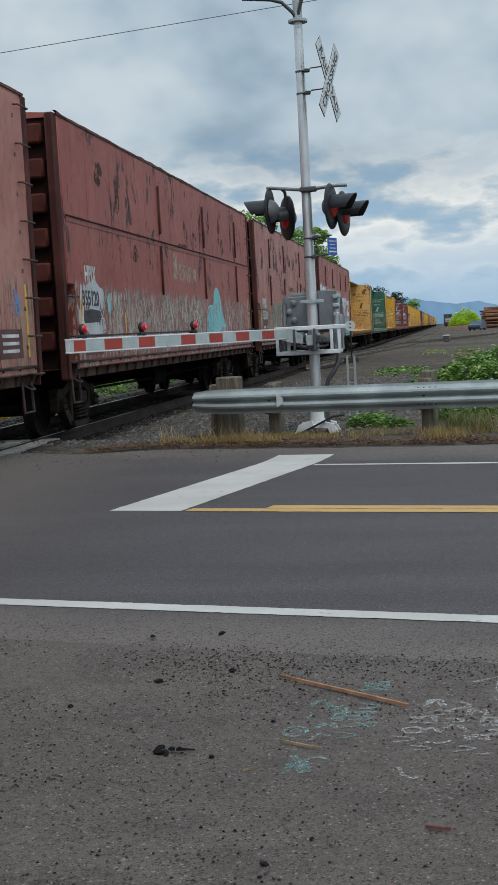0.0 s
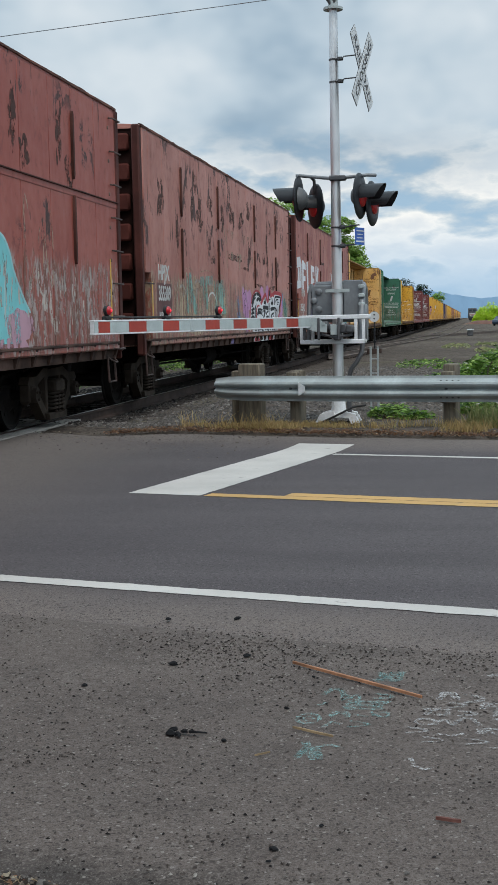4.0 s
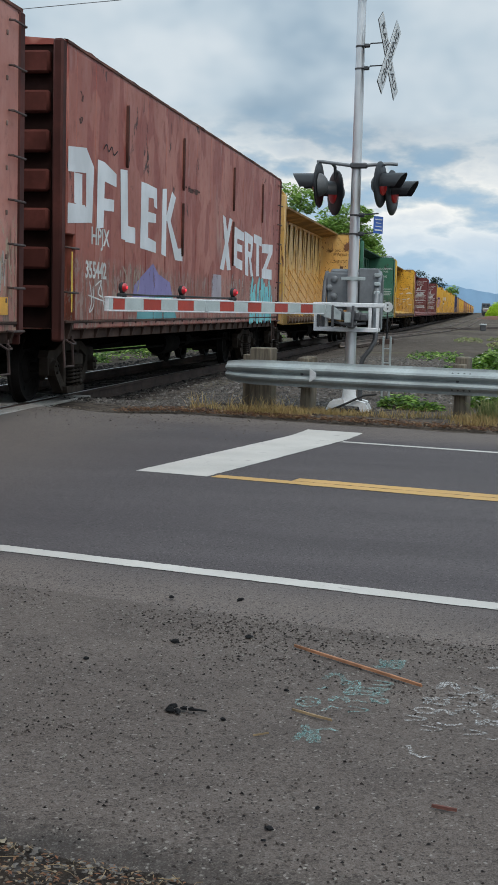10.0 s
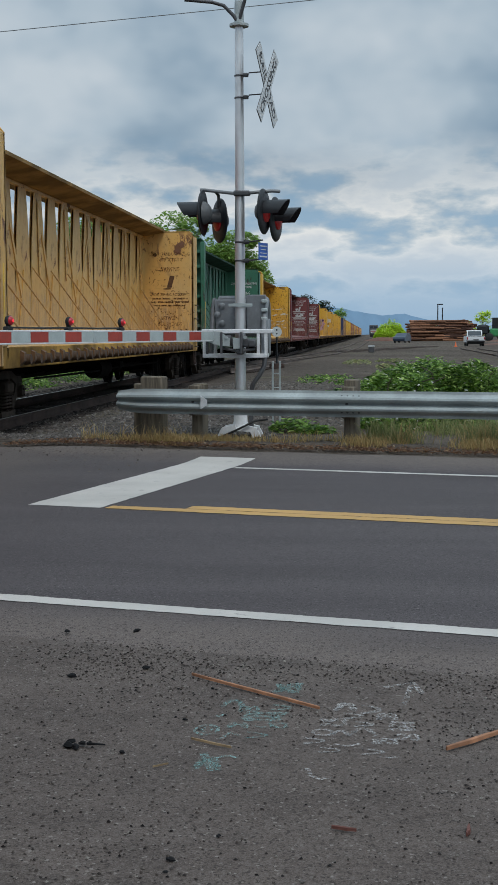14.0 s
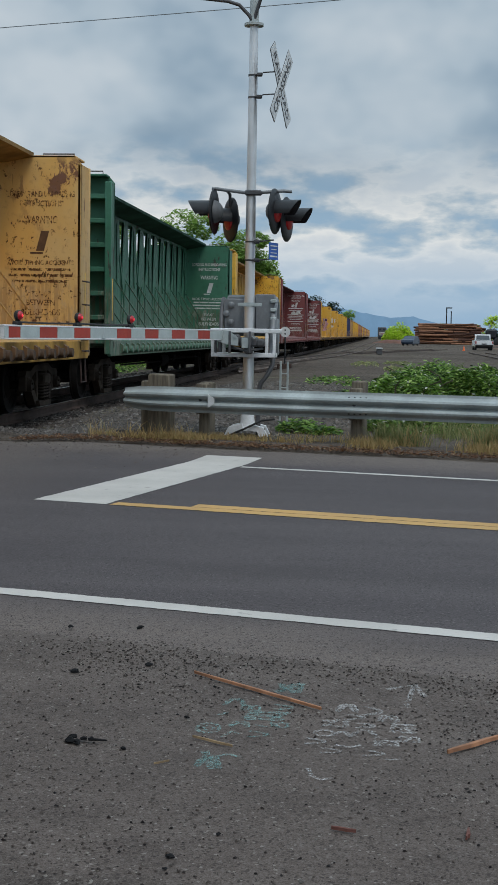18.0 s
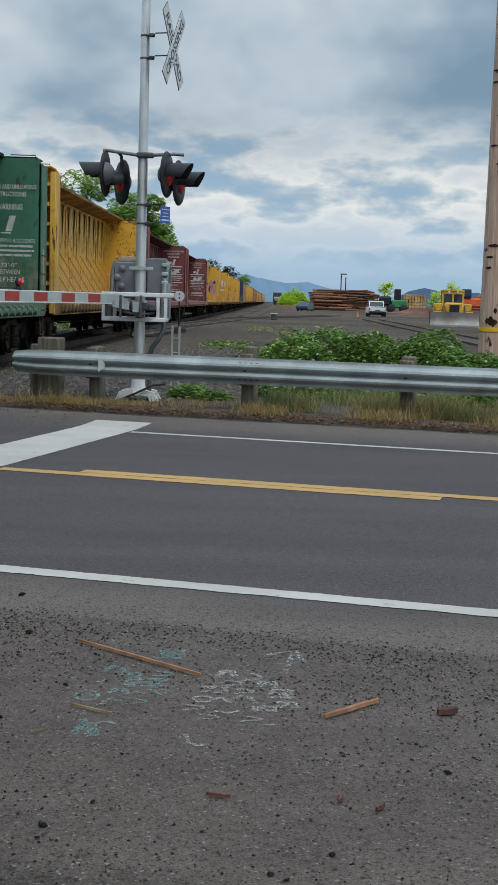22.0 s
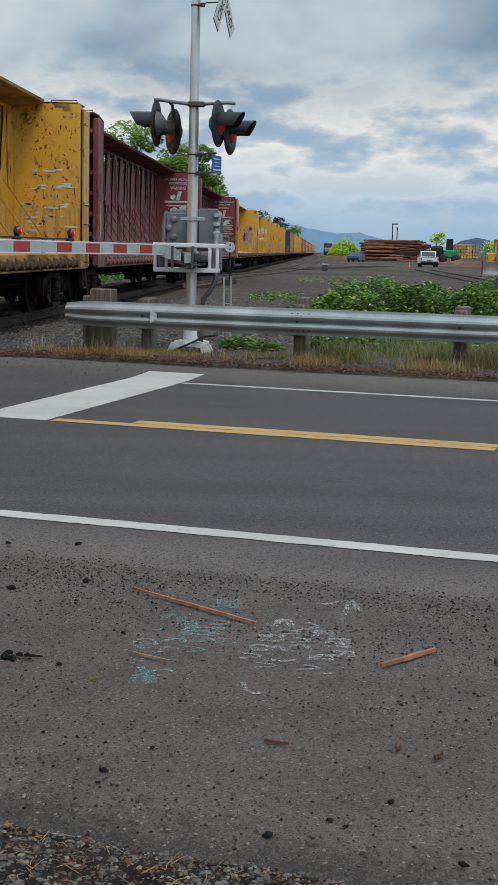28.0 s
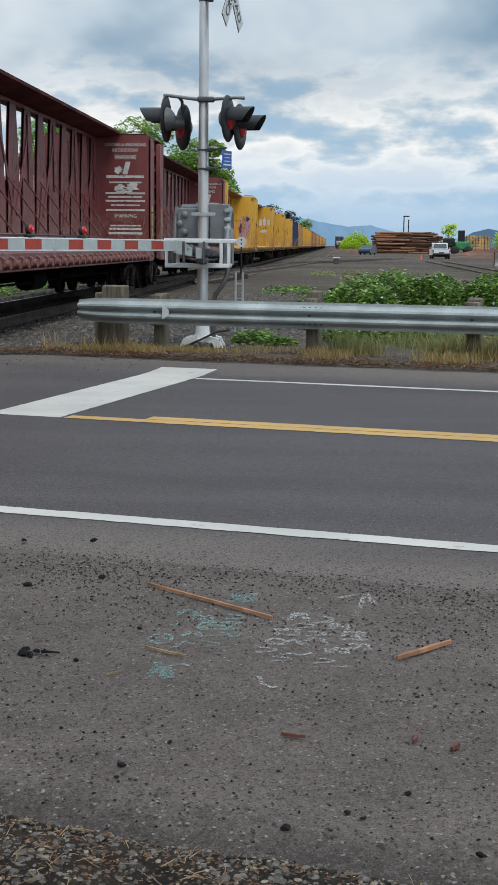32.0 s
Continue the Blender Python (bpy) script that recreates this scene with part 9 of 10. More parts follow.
    pen(car_c, "letter_outline", [(0.022, [(2.35, 1.55), (2.45, 1.9), (2.75, 2.08), (3.05, 1.95), (3.1, 1.6)]), (0.022, [(3.15, 1.5), (3.12, 2.0), (3.25, 2.32), (3.8, 2.3), (3.95, 2.0), (4.3, 1.68)]), (0.02, [(4.45, 2.3), (5.2, 2.36), (5.9, 2.3), (5.9, 2.1), (5.4, 2.02)]),
                                  (0.02, [(6.0, 2.26), (6.9, 2.3), (7.35, 2.0), (7.1, 1.8), (7.35, 1.5)]), (0.016, [(2.6, 1.5), (2.7, 1.8), (2.9, 1.7)])], P["haze"], "cream outline of the faded letters", 0.0146, 2.0)
    scribble(car_c, 24, 8.5, 9.4, 1.25, 1.95, P["blue"], 5, 0.05)
    # faded railroad name, as plain blocks in two rows
    for row, (z, s0) in enumerate(((2.95, 6.9), (2.50, 7.4))):
        for k in range(8 if row == 0 else 7):
            s = s0 + k * 0.52
            h2 = 0.36
            side_patch(car_c, "name_block", [(s, z), (s + 0.12, z), (s + 0.12, z + h2), (s, z + h2)], P["faint"], "faded cream block of a painted name", 0.0095)
            side_patch(car_c, "name_block", [(s + 0.12, z + h2 * 0.5), (s + 0.34, z + h2 * 0.5), (s + 0.34, z + h2), (s + 0.12, z + h2)], P["faint"], "", 0.0095)
    # the large tag: white letters in one body on a red halo, filled with black bands
    body = [(10.22, 1.12), (10.19, 1.23), (10.28, 1.35), (10.37, 1.5), (10.46, 1.64), (10.53, 1.76), (10.65, 1.89), (10.85, 1.98), (11.16, 2.05), (11.43, 2.06), (11.71, 2.03), (11.9, 1.96), (12.0, 1.87), (11.99, 1.8), (12.14, 1.84),
            (12.41, 1.94), (12.68, 2.01), (12.79, 1.99), (12.94, 1.89), (13.13, 1.85), (13.23, 1.98), (13.3, 2.08), (13.39, 2.17), (13.51, 2.11), (13.56, 2.01), (13.7, 2.0), (13.87, 2.04), (14.13, 2.02), (14.17, 2.07)]
    body += [(14.51, 2.09), (15.49, 2.06), (15.56, 1.96), (15.37, 1.8), (15.17, 1.68), (15.07, 1.52), (14.96, 1.4), (14.93, 1.10), (10.67, 1.10), (10.59, 1.15), (10.51, 1.19), (10.35, 1.14)]
    for k, (s, z, a, b) in enumerate(((9.75, 1.75, 0.42, 0.34), (9.9, 1.4, 0.28, 0.3), (10.25, 1.85, 0.3, 0.25), (12.15, 2.0, 0.30, 0.22), (13.05, 2.05, 0.28, 0.22), (15.6, 1.75, 0.2, 0.25), (15.35, 1.4, 0.28, 0.2), (9.4, 1.95, 0.15, 0.2))):
        side_patch(car_c, "spray_patch", blob(s, z, a, b, 60 + k, 0.14), P["pink"], "orchid pink sprayed cloud", 0.0092 + 0.0001 * k)
    pen(car_c, "spray_halo", [(0.10, body[:37])], P["red"], "red sprayed halo", 0.0102, 2.0)
    side_patch(car_c, "spray_body", body, P["solid_white"], "white sprayed body of the tag", 0.0108)
    pen(car_c, "black_band", [(0.068, [(10.61, 1.75), (10.7, 1.84), (10.85, 1.93), (11.07, 1.99), (11.25, 2.0)]), (0.083, [(11.28, 2.01), (11.56, 2.01), (11.75, 1.98), (11.88, 1.93), (11.95, 1.85)]),
                              (0.049, [(10.54, 1.69), (10.69, 1.72), (10.82, 1.81), (10.96, 1.89), (11.16, 1.92)]), (0.083, [(11.29, 1.84), (11.49, 1.89), (11.68, 1.89), (11.85, 1.84)]), (0.071, [(10.5, 1.6), (10.69, 1.63), (10.94, 1.66)]),
                              (0.071, [(10.47, 1.51), (10.66, 1.55), (10.91, 1.55)]), (0.071, [(10.44, 1.41), (10.63, 1.46), (10.87, 1.44), (10.97, 1.39)]), (0.059, [(10.41, 1.28), (10.6, 1.34), (10.8, 1.32), (10.91, 1.26)])],
        P["black"], "black bands of a sprayed letter", 0.0114)
    pen(car_c, "black_band", [(0.055, [(11.1, 1.73), (11.05, 1.6), (11.04, 1.48), (11.11, 1.33), (11.15, 1.24), (11.15, 1.13)]), (0.024, [(11.22, 1.79), (11.19, 1.61), (11.18, 1.36), (11.28, 1.17)]), (0.055, [(11.01, 1.16), (11.19, 1.12)]),
                              (0.059, [(11.44, 1.63), (11.82, 1.64), (12.21, 1.62)]), (0.083, [(11.43, 1.49), (11.5, 1.56), (11.82, 1.56), (12.08, 1.55)]), (0.066, [(11.4, 1.29), (11.7, 1.31), (12.03, 1.3), (12.23, 1.2)]),
                              (0.055, [(11.7, 1.14), (11.93, 1.17), (12.17, 1.12), (12.3, 1.11)]), (0.045, [(11.36, 1.33), (11.4, 1.21), (11.52, 1.11)])], P["black"], "black bands of a sprayed letter", 0.0114)
    pen(car_c, "black_band", [(0.102, [(12.27, 1.69), (12.73, 1.69), (13.18, 1.68)]), (0.071, [(12.32, 1.6), (12.63, 1.59), (12.49, 1.51), (12.37, 1.44)]), (0.055, [(12.79, 1.51), (12.92, 1.57), (13.18, 1.61)]),
                              (0.066, [(12.75, 1.42), (12.97, 1.46), (13.24, 1.45)]), (0.071, [(12.26, 1.44), (12.49, 1.34), (12.8, 1.24), (13.03, 1.14), (13.15, 1.11)]), (0.040, [(12.58, 1.37), (12.88, 1.32), (13.14, 1.17), (13.22, 1.11)]),
                              (0.049, [(13.2, 1.35), (13.39, 1.17), (13.45, 1.11)]), (0.045, [(12.55, 1.13), (12.8, 1.16), (12.92, 1.11)]), (0.083, [(12.42, 1.80), (12.58, 1.82), (12.78, 1.80)]), (0.071, [(12.62, 1.93), (12.66, 1.83)])],
        P["black"], "black bands of a sprayed letter", 0.0114)
    pen(car_c, "black_band", [(0.024, [(13.24, 1.8), (13.28, 1.52), (13.36, 1.31), (13.35, 1.11)]), (0.029, [(13.38, 1.82), (13.42, 1.53), (13.51, 1.24), (13.51, 1.11)]), (0.040, [(13.24, 1.89), (13.56, 1.91)]),
                              (0.094, [(13.53, 1.65), (13.94, 1.67), (14.35, 1.67), (14.57, 1.6)]), (0.057, [(13.62, 1.3), (13.66, 1.46), (13.83, 1.53), (14.1, 1.55)]), (0.040, [(13.79, 1.34), (13.91, 1.45), (14.08, 1.49)]),
                              (0.066, [(14.49, 1.58), (14.5, 1.4), (14.7, 1.28)]), (0.055, [(14.21, 1.41), (14.43, 1.33), (14.62, 1.2)]), (0.066, [(13.63, 1.19), (13.92, 1.24), (14.3, 1.23), (14.55, 1.12)])], P["black"], "black bands of a sprayed letter", 0.0114)
    pen(car_c, "black_band", [(0.049, [(13.72, 1.11), (13.97, 1.15), (14.33, 1.11)]), (0.055, [(14.29, 1.77), (14.36, 1.95), (14.62, 1.99), (15.44, 1.98)]), (0.040, [(14.45, 1.84), (14.63, 1.91), (15.01, 1.91)]), (0.030, [(14.71, 1.85), (15.1, 1.85)]),
                              (0.030, [(14.72, 1.79), (14.99, 1.8)]), (0.066, [(15.41, 1.96), (15.28, 1.8), (15.11, 1.68), (15.07, 1.56)]), (0.030, [(14.67, 1.7), (14.66, 1.4), (14.66, 1.11)]), (0.019, [(14.78, 1.7), (14.77, 1.4), (14.79, 1.11)]),
                              (0.083, [(13.66, 1.78), (13.80, 1.82), (14.02, 1.78)]), (0.059, [(13.82, 1.95), (13.86, 1.83)])], P["black"], "black bands of a sprayed letter", 0.0114)
    for k, band in enumerate(((0.045, [(11.27, 1.36), (11.25, 1.55), (11.32, 1.67), (11.49, 1.73), (11.72, 1.72)]), (0.08, [(11.53, 1.38), (11.71, 1.38), (11.93, 1.37)]), (0.04, [(13.84, 1.31), (14.12, 1.33), (14.18, 1.47)]))):
        pen(car_c, "red_band", [band], P["red"], "red fill of the tag", 0.0121 + 0.00006 * k)
    side_patch(car_c, "black_flame", ring(13.4, 2.06, 0.085, 0.085), P["black"], "black sprayed flame", 0.0114)
    for s, z in ((10.94, 1.25), (11.64, 1.18), (12.18, 1.54), (12.46, 1.27), (13.02, 1.34), (14.33, 1.6)):
        side_patch(car_c, "ring", ring(s, z, 0.115, 0.075), P["solid_white"], "white sprayed ring", 0.0122)
        side_patch(car_c, "ring", ring(s, z, 0.085, 0.058), P["black"], "black sprayed ring", 0.0125)
        side_patch(car_c, "ring", ring(s, z, 0.045, 0.036), P["solid_white"], "white sprayed ring", 0.0128)
    # the tag runs on over the sill
    sill_patch(car_c, "spray_body", [(11.0, 1.05), (11.15, 0.95), (11.3, 0.855), (14.55, 0.855), (14.75, 0.95), (14.8, 1.05)], P["solid_white"], "white sprayed foot of the tag on the sill", 0.001)
    for k, (s, lean, w) in enumerate(((11.35, 0.1, 0.05), (12.25, 0.25, 0.09), (12.42, 0.25, 0.05), (12.6, -0.1, 0.09), (12.8, 0.2, 0.06), (12.95, 0.2, 0.05), (13.2, -0.12, 0.1), (13.5, 0.2, 0.05), (13.7, 0.15, 0.07), (14.45, -0.2, 0.12))):
        sill_patch(car_c, "black_band", [(s - w, 1.05), (s + w, 1.05), (s + w + lean, 0.88), (s - w + lean, 0.88)], P["black"], "", 0.0016 + 0.0001 * k)
    for s in (11.75, 14.1):
        sill_patch(car_c, "red_arc", [(s + 0.42 * math.cos(math.pi * k / 10), 0.86 + 0.12 * math.sin(math.pi * k / 10)) for k in range(11)], P["red"], "red sprayed arc on the sill", 0.003)
    sill_patch(car_c, "spray_patch", [(8.05, 0.87), (8.75, 0.87), (8.8, 1.05), (8.05, 1.05)], P["violet"], "violet sprayed patch on the sill", 0.001)
    pen(car_c, "purple_tag", [(0.022, [(9.35, 1.95), (9.6, 2.02), (9.75, 1.9), (9.5, 1.8), (9.7, 1.7)]), (0.02, [(9.45, 1.6), (9.6, 1.75), (9.65, 1.4), (9.7, 1.2)]), (0.02, [(9.85, 1.9), (9.95, 1.6), (9.9, 1.3)]), (0.018, [(15.3, 1.5), (15.4, 1.35), (15.25, 1.3), (15.4, 1.2)])],
        P["plum"], "dark purple sprayed tag", 0.0112, 1.6)
    # layered colours between the tag and the end of the car
    for k, (s, z, a, b, tone) in enumerate(((16.2, 1.75, 0.30, 0.22, "green"), (16.4, 1.55, 0.28, 0.18, "green"), (15.8, 1.85, 0.12, 0.22, "blue"), (15.95, 1.5, 0.1, 0.24, "blue"), (16.1, 1.3, 0.2, 0.16, "pale"), (16.5, 1.25, 0.24, 0.14, "pale"), (15.75, 1.3, 0.12, 0.2, "pink"), (16.0, 1.6, 0.08, 0.2, "haze"))):
        side_patch(car_c, "spray_patch", blob(s, z, a, b, 80 + k, 0.2), P[tone], "layered sprayed patch", 0.0092 + 0.0001 * k)
    streaks(car_c, 90, 26, 15.4, 16.9, 1.14, 1.9, P["pale"], 0.045)


def spikes(car, seed, s0, s1, z0, z1, material, n, w):
    """Sprayed flames: broad strokes that rise and fall in points."""
    r = np.random.RandomState(seed)
    for k in range(n):
        s = s0 + (s1 - s0) * (k + 0.5) / n + r.normal(0, 0.05)
        zt = z0 + (z1 - z0) * r.uniform(0.55, 1.0)
        lean = r.normal(0.0, 0.16)
        pts = [(s + lean * q / 6 + 0.05 * math.sin(q * 1.3 + k), z0 + r.uniform(-0.04, 0.04) + (zt - z0) * q / 6) for q in range(7)]
        part("stroke", side_ribbon(pts, w * r.uniform(0.7, 1.25), 0.0092 + 0.0001 * (k % 5)), material, car, smooth=False)


def dress_d():
    W = P["solid_white"]
    sprayed_letter(car_d, [[(0.24, 3.22), (1.0, 3.29), (1.15, 2.98), (0.24, 2.92)], [(0.48, 2.93), (0.82, 2.94), (0.83, 2.53), (0.5, 2.56)], [(0.24, 2.54), (0.95, 2.56), (1.25, 2.36), (0.24, 2.29)], [(0.98, 3.29), (1.33, 3.08), (1.27, 2.34), (1.0, 2.5)]], W)
    sprayed_letter(car_d, [[(1.5, 3.2), (1.85, 3.2), (1.8, 2.33), (1.48, 2.30)], [(1.8, 3.2), (2.4, 3.1), (2.41, 2.92), (1.8, 2.95)], [(1.78, 2.72), (2.3, 2.74), (2.3, 2.58), (1.78, 2.56)]], W)
    sprayed_letter(car_d, [[(2.6, 3.19), (2.97, 3.21), (3.07, 2.22), (2.68, 2.23)], [(2.9, 2.43), (3.44, 2.43), (3.46, 2.2), (2.9, 2.2)]], W)
    sprayed_letter(car_d, [[(3.76, 3.13), (4.2, 3.13), (4.2, 2.14), (3.74, 2.15)], [(4.1, 3.13), (4.71, 3.11), (4.73, 2.95), (4.1, 2.93)], [(4.5, 3.0), (4.72, 3.0), (4.74, 2.8), (4.55, 2.82)], [(4.1, 2.72), (4.68, 2.72), (4.68, 2.58), (4.1, 2.56)],
                           [(4.1, 2.34), (4.7, 2.29), (4.71, 2.12), (4.1, 2.14)]], W)
    sprayed_letter(car_d, [[(5.08, 3.14), (5.36, 3.17), (5.38, 2.09), (5.06, 2.12)], [(5.72, 3.16), (6.0, 3.08), (5.64, 2.66), (5.36, 2.66), (5.36, 2.74)], [(5.36, 2.72), (5.66, 2.68), (6.35, 2.16), (6.0, 2.08)], [(6.25, 2.26), (6.57, 2.28), (6.57, 2.06), (6.0, 2.06)]], W)
    sprayed_letter(car_d, [[(10.0, 3.09), (10.3, 3.06), (10.95, 2.05), (10.55, 2.03)], [(10.72, 3.08), (11.02, 3.06), (10.2, 2.02), (9.83, 2.04)]], W)
    sprayed_letter(car_d, [[(11.2, 2.95), (11.6, 2.93), (11.6, 2.14), (11.22, 2.16)], [(11.5, 2.93), (12.36, 2.88), (12.36, 2.70), (11.5, 2.72)], [(11.5, 2.62), (12.2, 2.6), (12.2, 2.46), (11.5, 2.46)], [(11.5, 2.32), (12.25, 2.28), (12.25, 2.08), (11.5, 2.12)]], W)
    sprayed_letter(car_d, [[(12.42, 2.92), (12.85, 2.9), (13.0, 1.98), (12.62, 2.0)], [(12.8, 2.9), (13.5, 2.85), (13.5, 2.66), (12.8, 2.7)], [(13.22, 2.7), (13.5, 2.7), (13.4, 2.42), (13.18, 2.42)], [(12.9, 2.52), (13.42, 2.5), (13.35, 2.38), (12.9, 2.4)],
                           [(13.0, 2.42), (13.25, 2.42), (13.6, 2.0), (13.3, 1.98)]], W)
    sprayed_letter(car_d, [[(13.6, 2.93), (14.65, 2.9), (14.65, 2.70), (13.6, 2.74)], [(13.95, 2.75), (14.3, 2.75), (14.38, 2.02), (14.02, 2.0)]], W)
    sprayed_letter(car_d, [[(14.72, 2.76), (16.28, 2.82), (16.26, 2.60), (14.72, 2.56)], [(15.7, 2.6), (16.2, 2.6), (15.35, 2.18), (14.85, 2.18)], [(14.75, 2.2), (16.2, 2.22), (16.25, 1.98), (14.78, 1.98)]], W)
    side_word(car_d, "HPJX", 1.23, 2.09, 0.23, 0.86, M["white_paint"], "", 0.015, 0.0118)
    side_word(car_d, "355442", 1.0, 1.65, 0.22, 0.97, M["white_paint"], "white car number", 0.02)
    scab_spots(car_d, ((0.8, 3.9, 0.06, 0.05), (0.75, 3.6, 0.07, 0.04), (1.2, 2.6, 0.05, 0.08), (7.3, 3.3, 0.5, 0.05), (16.4, 3.2, 0.1, 0.1)), 320)
    pen(car_d, "small_tag", [(0.02, [(1.75, 3.36), (1.9, 3.44), (2.0, 3.36), (2.15, 3.44), (2.25, 3.34), (2.45, 3.42)])], P["black"], "thin black sprayed scrawl", 0.0125, 1.5)
    pen(car_d, "white_tag", [(0.022, [(1.2, 1.6), (1.3, 1.35), (1.2, 1.2), (1.4, 1.3), (1.35, 1.55)]), (0.022, [(1.45, 1.55), (1.75, 1.62), (1.6, 1.45), (1.85, 1.4)]), (0.022, [(1.7, 1.6), (1.9, 1.25)]), (0.02, [(1.15, 1.42), (1.95, 1.34)])], P["white"], "white sprayed scrawl", 0.0098, 1.5)
    pen(car_d, "pale_tag", [(0.03, [(2.3, 1.85), (2.5, 1.35), (2.7, 1.8)]), (0.03, [(2.8, 1.85), (3.0, 1.7), (2.9, 1.5), (3.1, 1.45)]), (0.03, [(3.2, 1.9), (3.35, 1.5), (3.5, 1.85), (3.65, 1.5), (3.8, 1.9)])], P["beige"], "thin pale sprayed letters", 0.0094, 1.6)
    side_patch(car_d, "yellow_mark", [(0.42, 1.2), (0.48, 1.2), (0.48, 1.95), (0.42, 1.95)], M["mark_yellow"], "thin yellow strip")
    side_patch(car_d, "spray_patch", [(3.3, 1.3), (3.45, 1.6), (3.9, 1.75), (4.55, 1.95), (4.9, 1.8), (5.7, 1.68), (6.0, 1.3)], P["lilac"], "violet blue sprayed cloud", 0.0095)
    side_patch(car_d, "spray_patch", [(3.6, 1.10), (3.7, 1.42), (5.9, 1.46), (6.2, 1.10)], P["teal_d"], "teal sprayed band", 0.0098)
    side_patch(car_d, "spray_patch", [(9.1, 1.35), (10.0, 1.35), (10.0, 1.92), (9.1, 1.92)], P["lilac_pale"], "pale square of overspray", 0.0095)
    spikes(car_d, 36, 13.2, 16.3, 0.98, 2.02, P["aqua"], 17, 0.2)
    spikes(car_d, 37, 13.4, 16.0, 1.0, 1.75, P["blue"], 6, 0.09)
    spikes(car_d, 38, 13.0, 16.2, 1.0, 1.9, P["pale"], 7, 0.10)
    spikes(car_d, 39, 10.9, 12.4, 1.15, 2.0, P["pale"], 6, 0.10)
    side_patch(car_d, "label_plate", [(16.6, 1.2), (16.95, 1.2), (16.95, 1.45), (16.6, 1.45)], P["orange"], "small orange label", 0.010)


dress_a()
dress_b()
dress_c()
dress_d()


def bulk_text(car, length, lines, material, bulk=0.72):
    """Notices on the inner face of the rear bulkhead. lines: (text or None for a bar, centre height, letter height, width)."""
    y = length - 0.12 - bulk - 0.002
    for word, z, h2, w in lines:
        cx = 0.80
        if word:
            g = letters(word, h2, 0.012, 1.0, 0.002)
            k = w / max(q[0] for q in g.v)
            g.v = [(cx - w / 2 + q[0] * k, y + q[1] - 0.002, z + q[2]) for q in g.v]
            part("lettering", g, material, car, smooth=False)
        else:
            part("text_bar", Geo().box(cx - w / 2, y - 0.004, z, cx + w / 2, y - 0.001, z + h2), material, car, smooth=False)


def tip_symbol(car, length, material, z, bulk=0.72):
    y = length - 0.12 - bulk - 0.006
    part("warning_symbol", Geo().add([(0.72, y, z), (0.86, y, z), (0.95, y, z + 0.34), (0.81, y, z + 0.34)], [(0, 1, 2, 3)]), material, car, "tilted block warning sign", smooth=False)
    part("warning_symbol", Geo().add([(0.62, y, z - 0.05), (0.84, y, z - 0.05), (0.84, y, z - 0.02), (0.62, y, z - 0.02)], [(0, 1, 2, 3)]), material, car, smooth=False)


NOTICE = [("LOADING AND UNLOADING", 3.62, 0.10, 1.18), ("INSTRUCTIONS", 3.46, 0.10, 0.74), ("WARNING", 3.17, 0.13, 0.58), (None, 2.36, 0.045, 1.05), ("AVOID TIPPING ACCIDENTS", 2.46, 0.085, 1.16), (None, 2.26, 0.045, 1.12),
          (None, 2.16, 0.045, 1.0), ("73'-0\"", 1.92, 0.09, 0.36), ("BETWEEN", 1.77, 0.10, 0.5), ("BULKHEADS", 1.60, 0.11, 0.7)]
P["notice_white"] = worn("worn_white_notice", (0.60, 0.60, 0.57), 0.62, (18.0, 14.0))
P["notice_brown"] = worn("worn_brown_notice", (0.15, 0.065, 0.025), 0.43, (18.0, 14.0))
bulk_text(car_f, 21.0, NOTICE, P["notice_white"])
tip_symbol(car_f, 21.0, M["white_paint"], 2.7)
bulk_text(car_e, 21.1, NOTICE, P["notice_brown"])
tip_symbol(car_e, 21.1, M["dark_letter"], 2.7)
NOTICE_H = [("LOADING & UNLOADING", 3.98, 0.09, 1.15), ("INSTRUCTIONS", 3.83, 0.09, 0.72), ("WARNING", 3.63, 0.12, 0.60), (None, 3.12, 0.07, 1.05), (None, 2.98, 0.04, 0.9), (None, 2.68, 0.05, 1.1), (None, 2.58, 0.05, 0.95), (None, 2.47, 0.05, 1.1),
            (None, 2.36, 0.04, 0.8), (None, 2.22, 0.05, 1.08), ("WARNING", 2.04, 0.10, 0.62), (None, 1.80, 0.04, 0.85), (None, 1.70, 0.06, 0.9), (None, 1.58, 0.06, 0.95)]
for c, l in ((car_h, 23.5), (car_i, 22.6)):
    bulk_text(c, l, NOTICE_H, P["notice_white"])
    tip_symbol(c, l, M["white_paint"], 3.22)
    y = l - 0.85
    for k, (x, z, a, b) in enumerate(((0.62, 3.35, 0.10, 0.09), (0.62, 2.85, 0.16, 0.09), (0.98, 2.86, 0.18, 0.10), (0.75, 2.76, 0.22, 0.05))):
        g = Geo().add([(u, y - 0.006, v) for u, v in blob(x, z, a, b, 200 + k, 0.4, 16)], [tuple(range(16))])
        part("emblem_patch", g, M["white_paint"], c, "worn white emblem patch", smooth=False)
r = np.random.RandomState(9)
for k in range(26):
    x, z = r.uniform(0.25, 1.3), r.choice([1.75, 2.15, 2.55, 2.9, 2.65, 1.95]) + r.normal(0, 0.03)
    w = r.uniform(0.08, 0.3)
    g = Geo().add([(u, 21.75 - 0.848, v) for u, v in blob(x, z, w / 2, 0.022, 300 + k, 0.5, 10)], [tuple(range(10))])
    part("chipped_label", g, M["white_paint"], car_g, smooth=False)


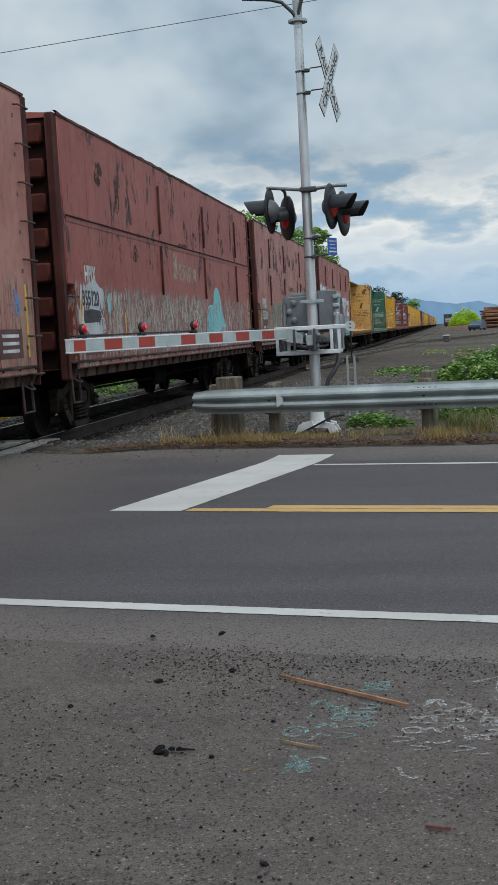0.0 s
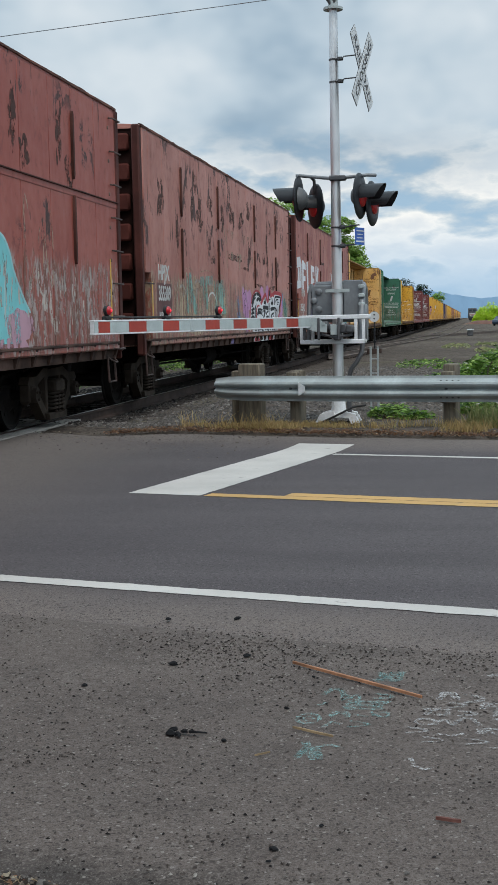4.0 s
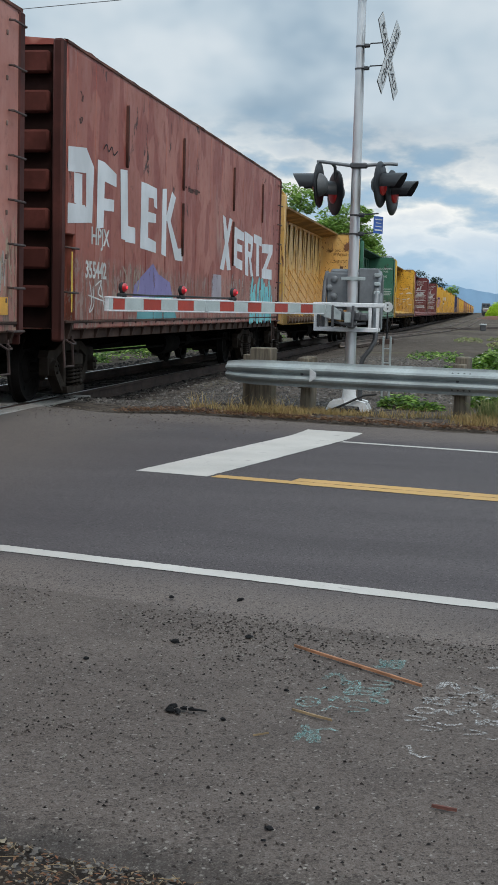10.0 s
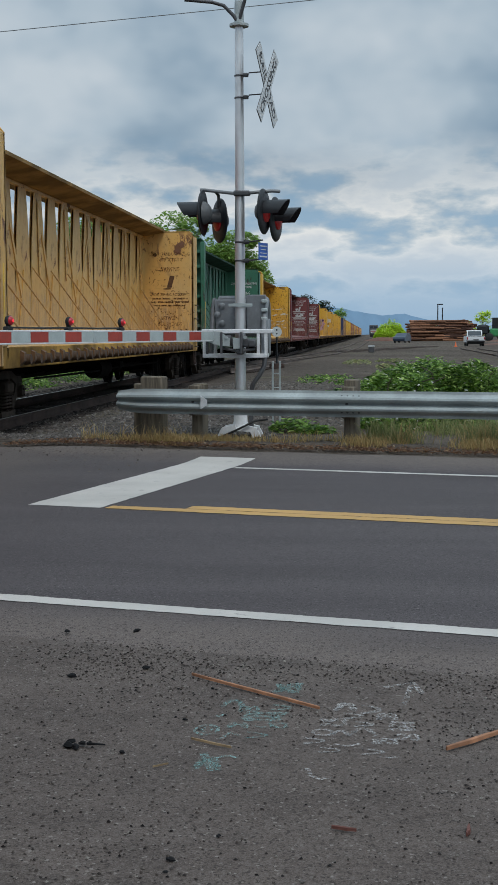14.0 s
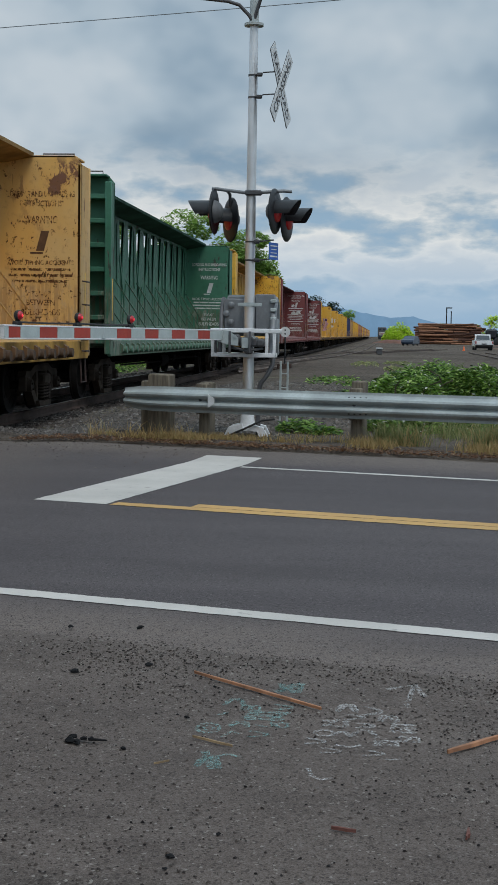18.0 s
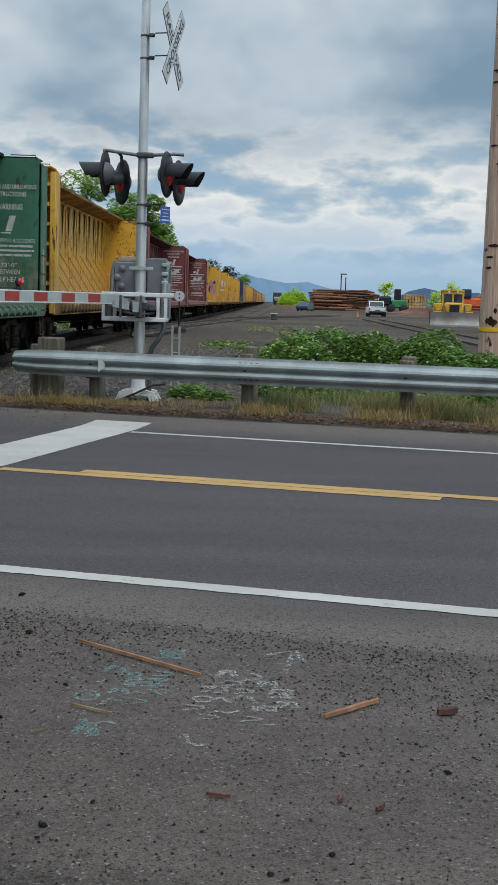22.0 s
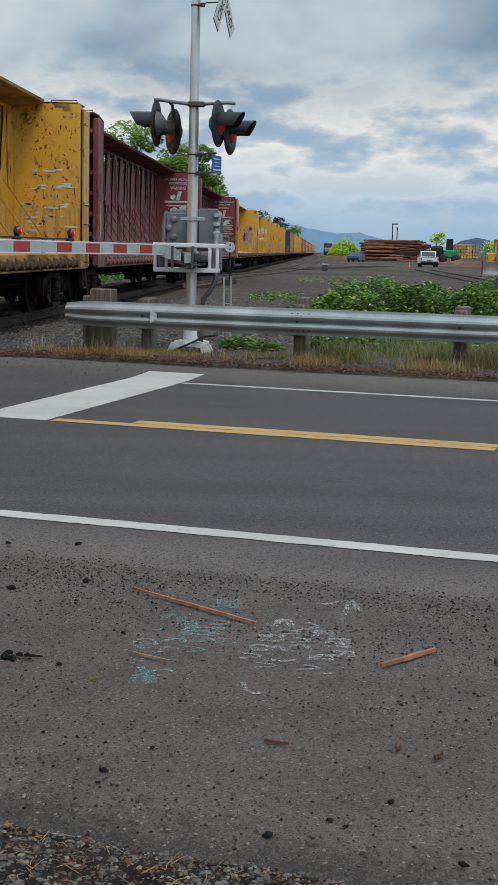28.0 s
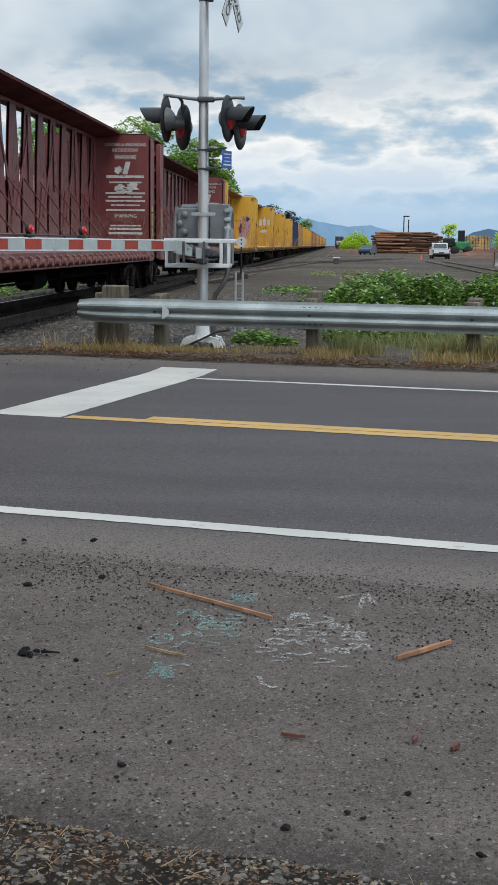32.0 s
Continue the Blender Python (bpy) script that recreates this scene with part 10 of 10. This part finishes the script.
def rust_marks(car, length, n, seed, material):
    """Scuffs and rust on the inner face of the rear bulkhead."""
    q = np.random.RandomState(seed)
    g = Geo()
    for _ in range(n):
        x, z = q.uniform(0.2, 1.42), 1.4 + 2.8 * q.uniform(0, 1)
        out = blob(x, z, q.uniform(0.03, 0.22), q.uniform(0.02, 0.10), q.randint(1 << 30), 0.4, 10)
        g.add([(u, length - 0.843 - 0.00005 * (len(g.f) % 60), v) for u, v in out], [tuple(range(10))])
    tagged(part("rust_scuff", g, material, car, "rust-brown scuffs", smooth=False), kind="stuff")


M["scuff"] = worn("rust_scuff", (0.18, 0.08, 0.035), 0.25, (14.0, 9.0))
rust_marks(car_e, 21.1, 110, 1, M["scuff"])
rust_marks(car_g, 21.75, 120, 2, M["scuff"])
rust_marks(car_f, 21.0, 25, 3, M["green"])


# sprayed figures on the bulkheads of two cars further back
for car, y, spots in ((far_car, 22.4 - 0.846, ((0.85, 2.55, 0.42, 0.62, "rosy"), (0.8, 2.75, 0.22, 0.3, "pale"), (0.95, 2.3, 0.2, 0.26, "rosy"), (0.6, 2.3, 0.10, 0.3, "plum"), (1.05, 2.9, 0.12, 0.14, "plum"), (0.8, 1.9, 0.3, 0.14, "rosy"))),
                      (CARS[10], 22.4 - 0.846, ((0.5, 3.1, 0.14, 0.3, "white"), (0.85, 3.15, 0.14, 0.32, "white"), (1.15, 3.1, 0.1, 0.28, "white"), (0.8, 2.4, 0.3, 0.12, "white")))):
    for k, (x, z, a, b, tone) in enumerate(spots):
        g = Geo().add([(u, y - 0.0006 * k, v) for u, v in blob(x, z, a, b, 500 + k, 0.3, 18)], [tuple(range(18))])
        part("spray_patch", g, P[tone], car, "sprayed patch", smooth=False)


def motions():
    for car in CARS:
        rows = [(t, pose(TX, car["front"] - SPEED * t, RZ)) for t in (0, 8, 16, 24, 32)]
        walk(car, rows)
    turn = SPEED / 0.46
    for w, dy in ROLLERS:
        walk(w, [(0.15 * k, pose(0, dy, 0.46, math.degrees(turn * 0.15 * k), 0, 0)) for k in range(215)])


motions()
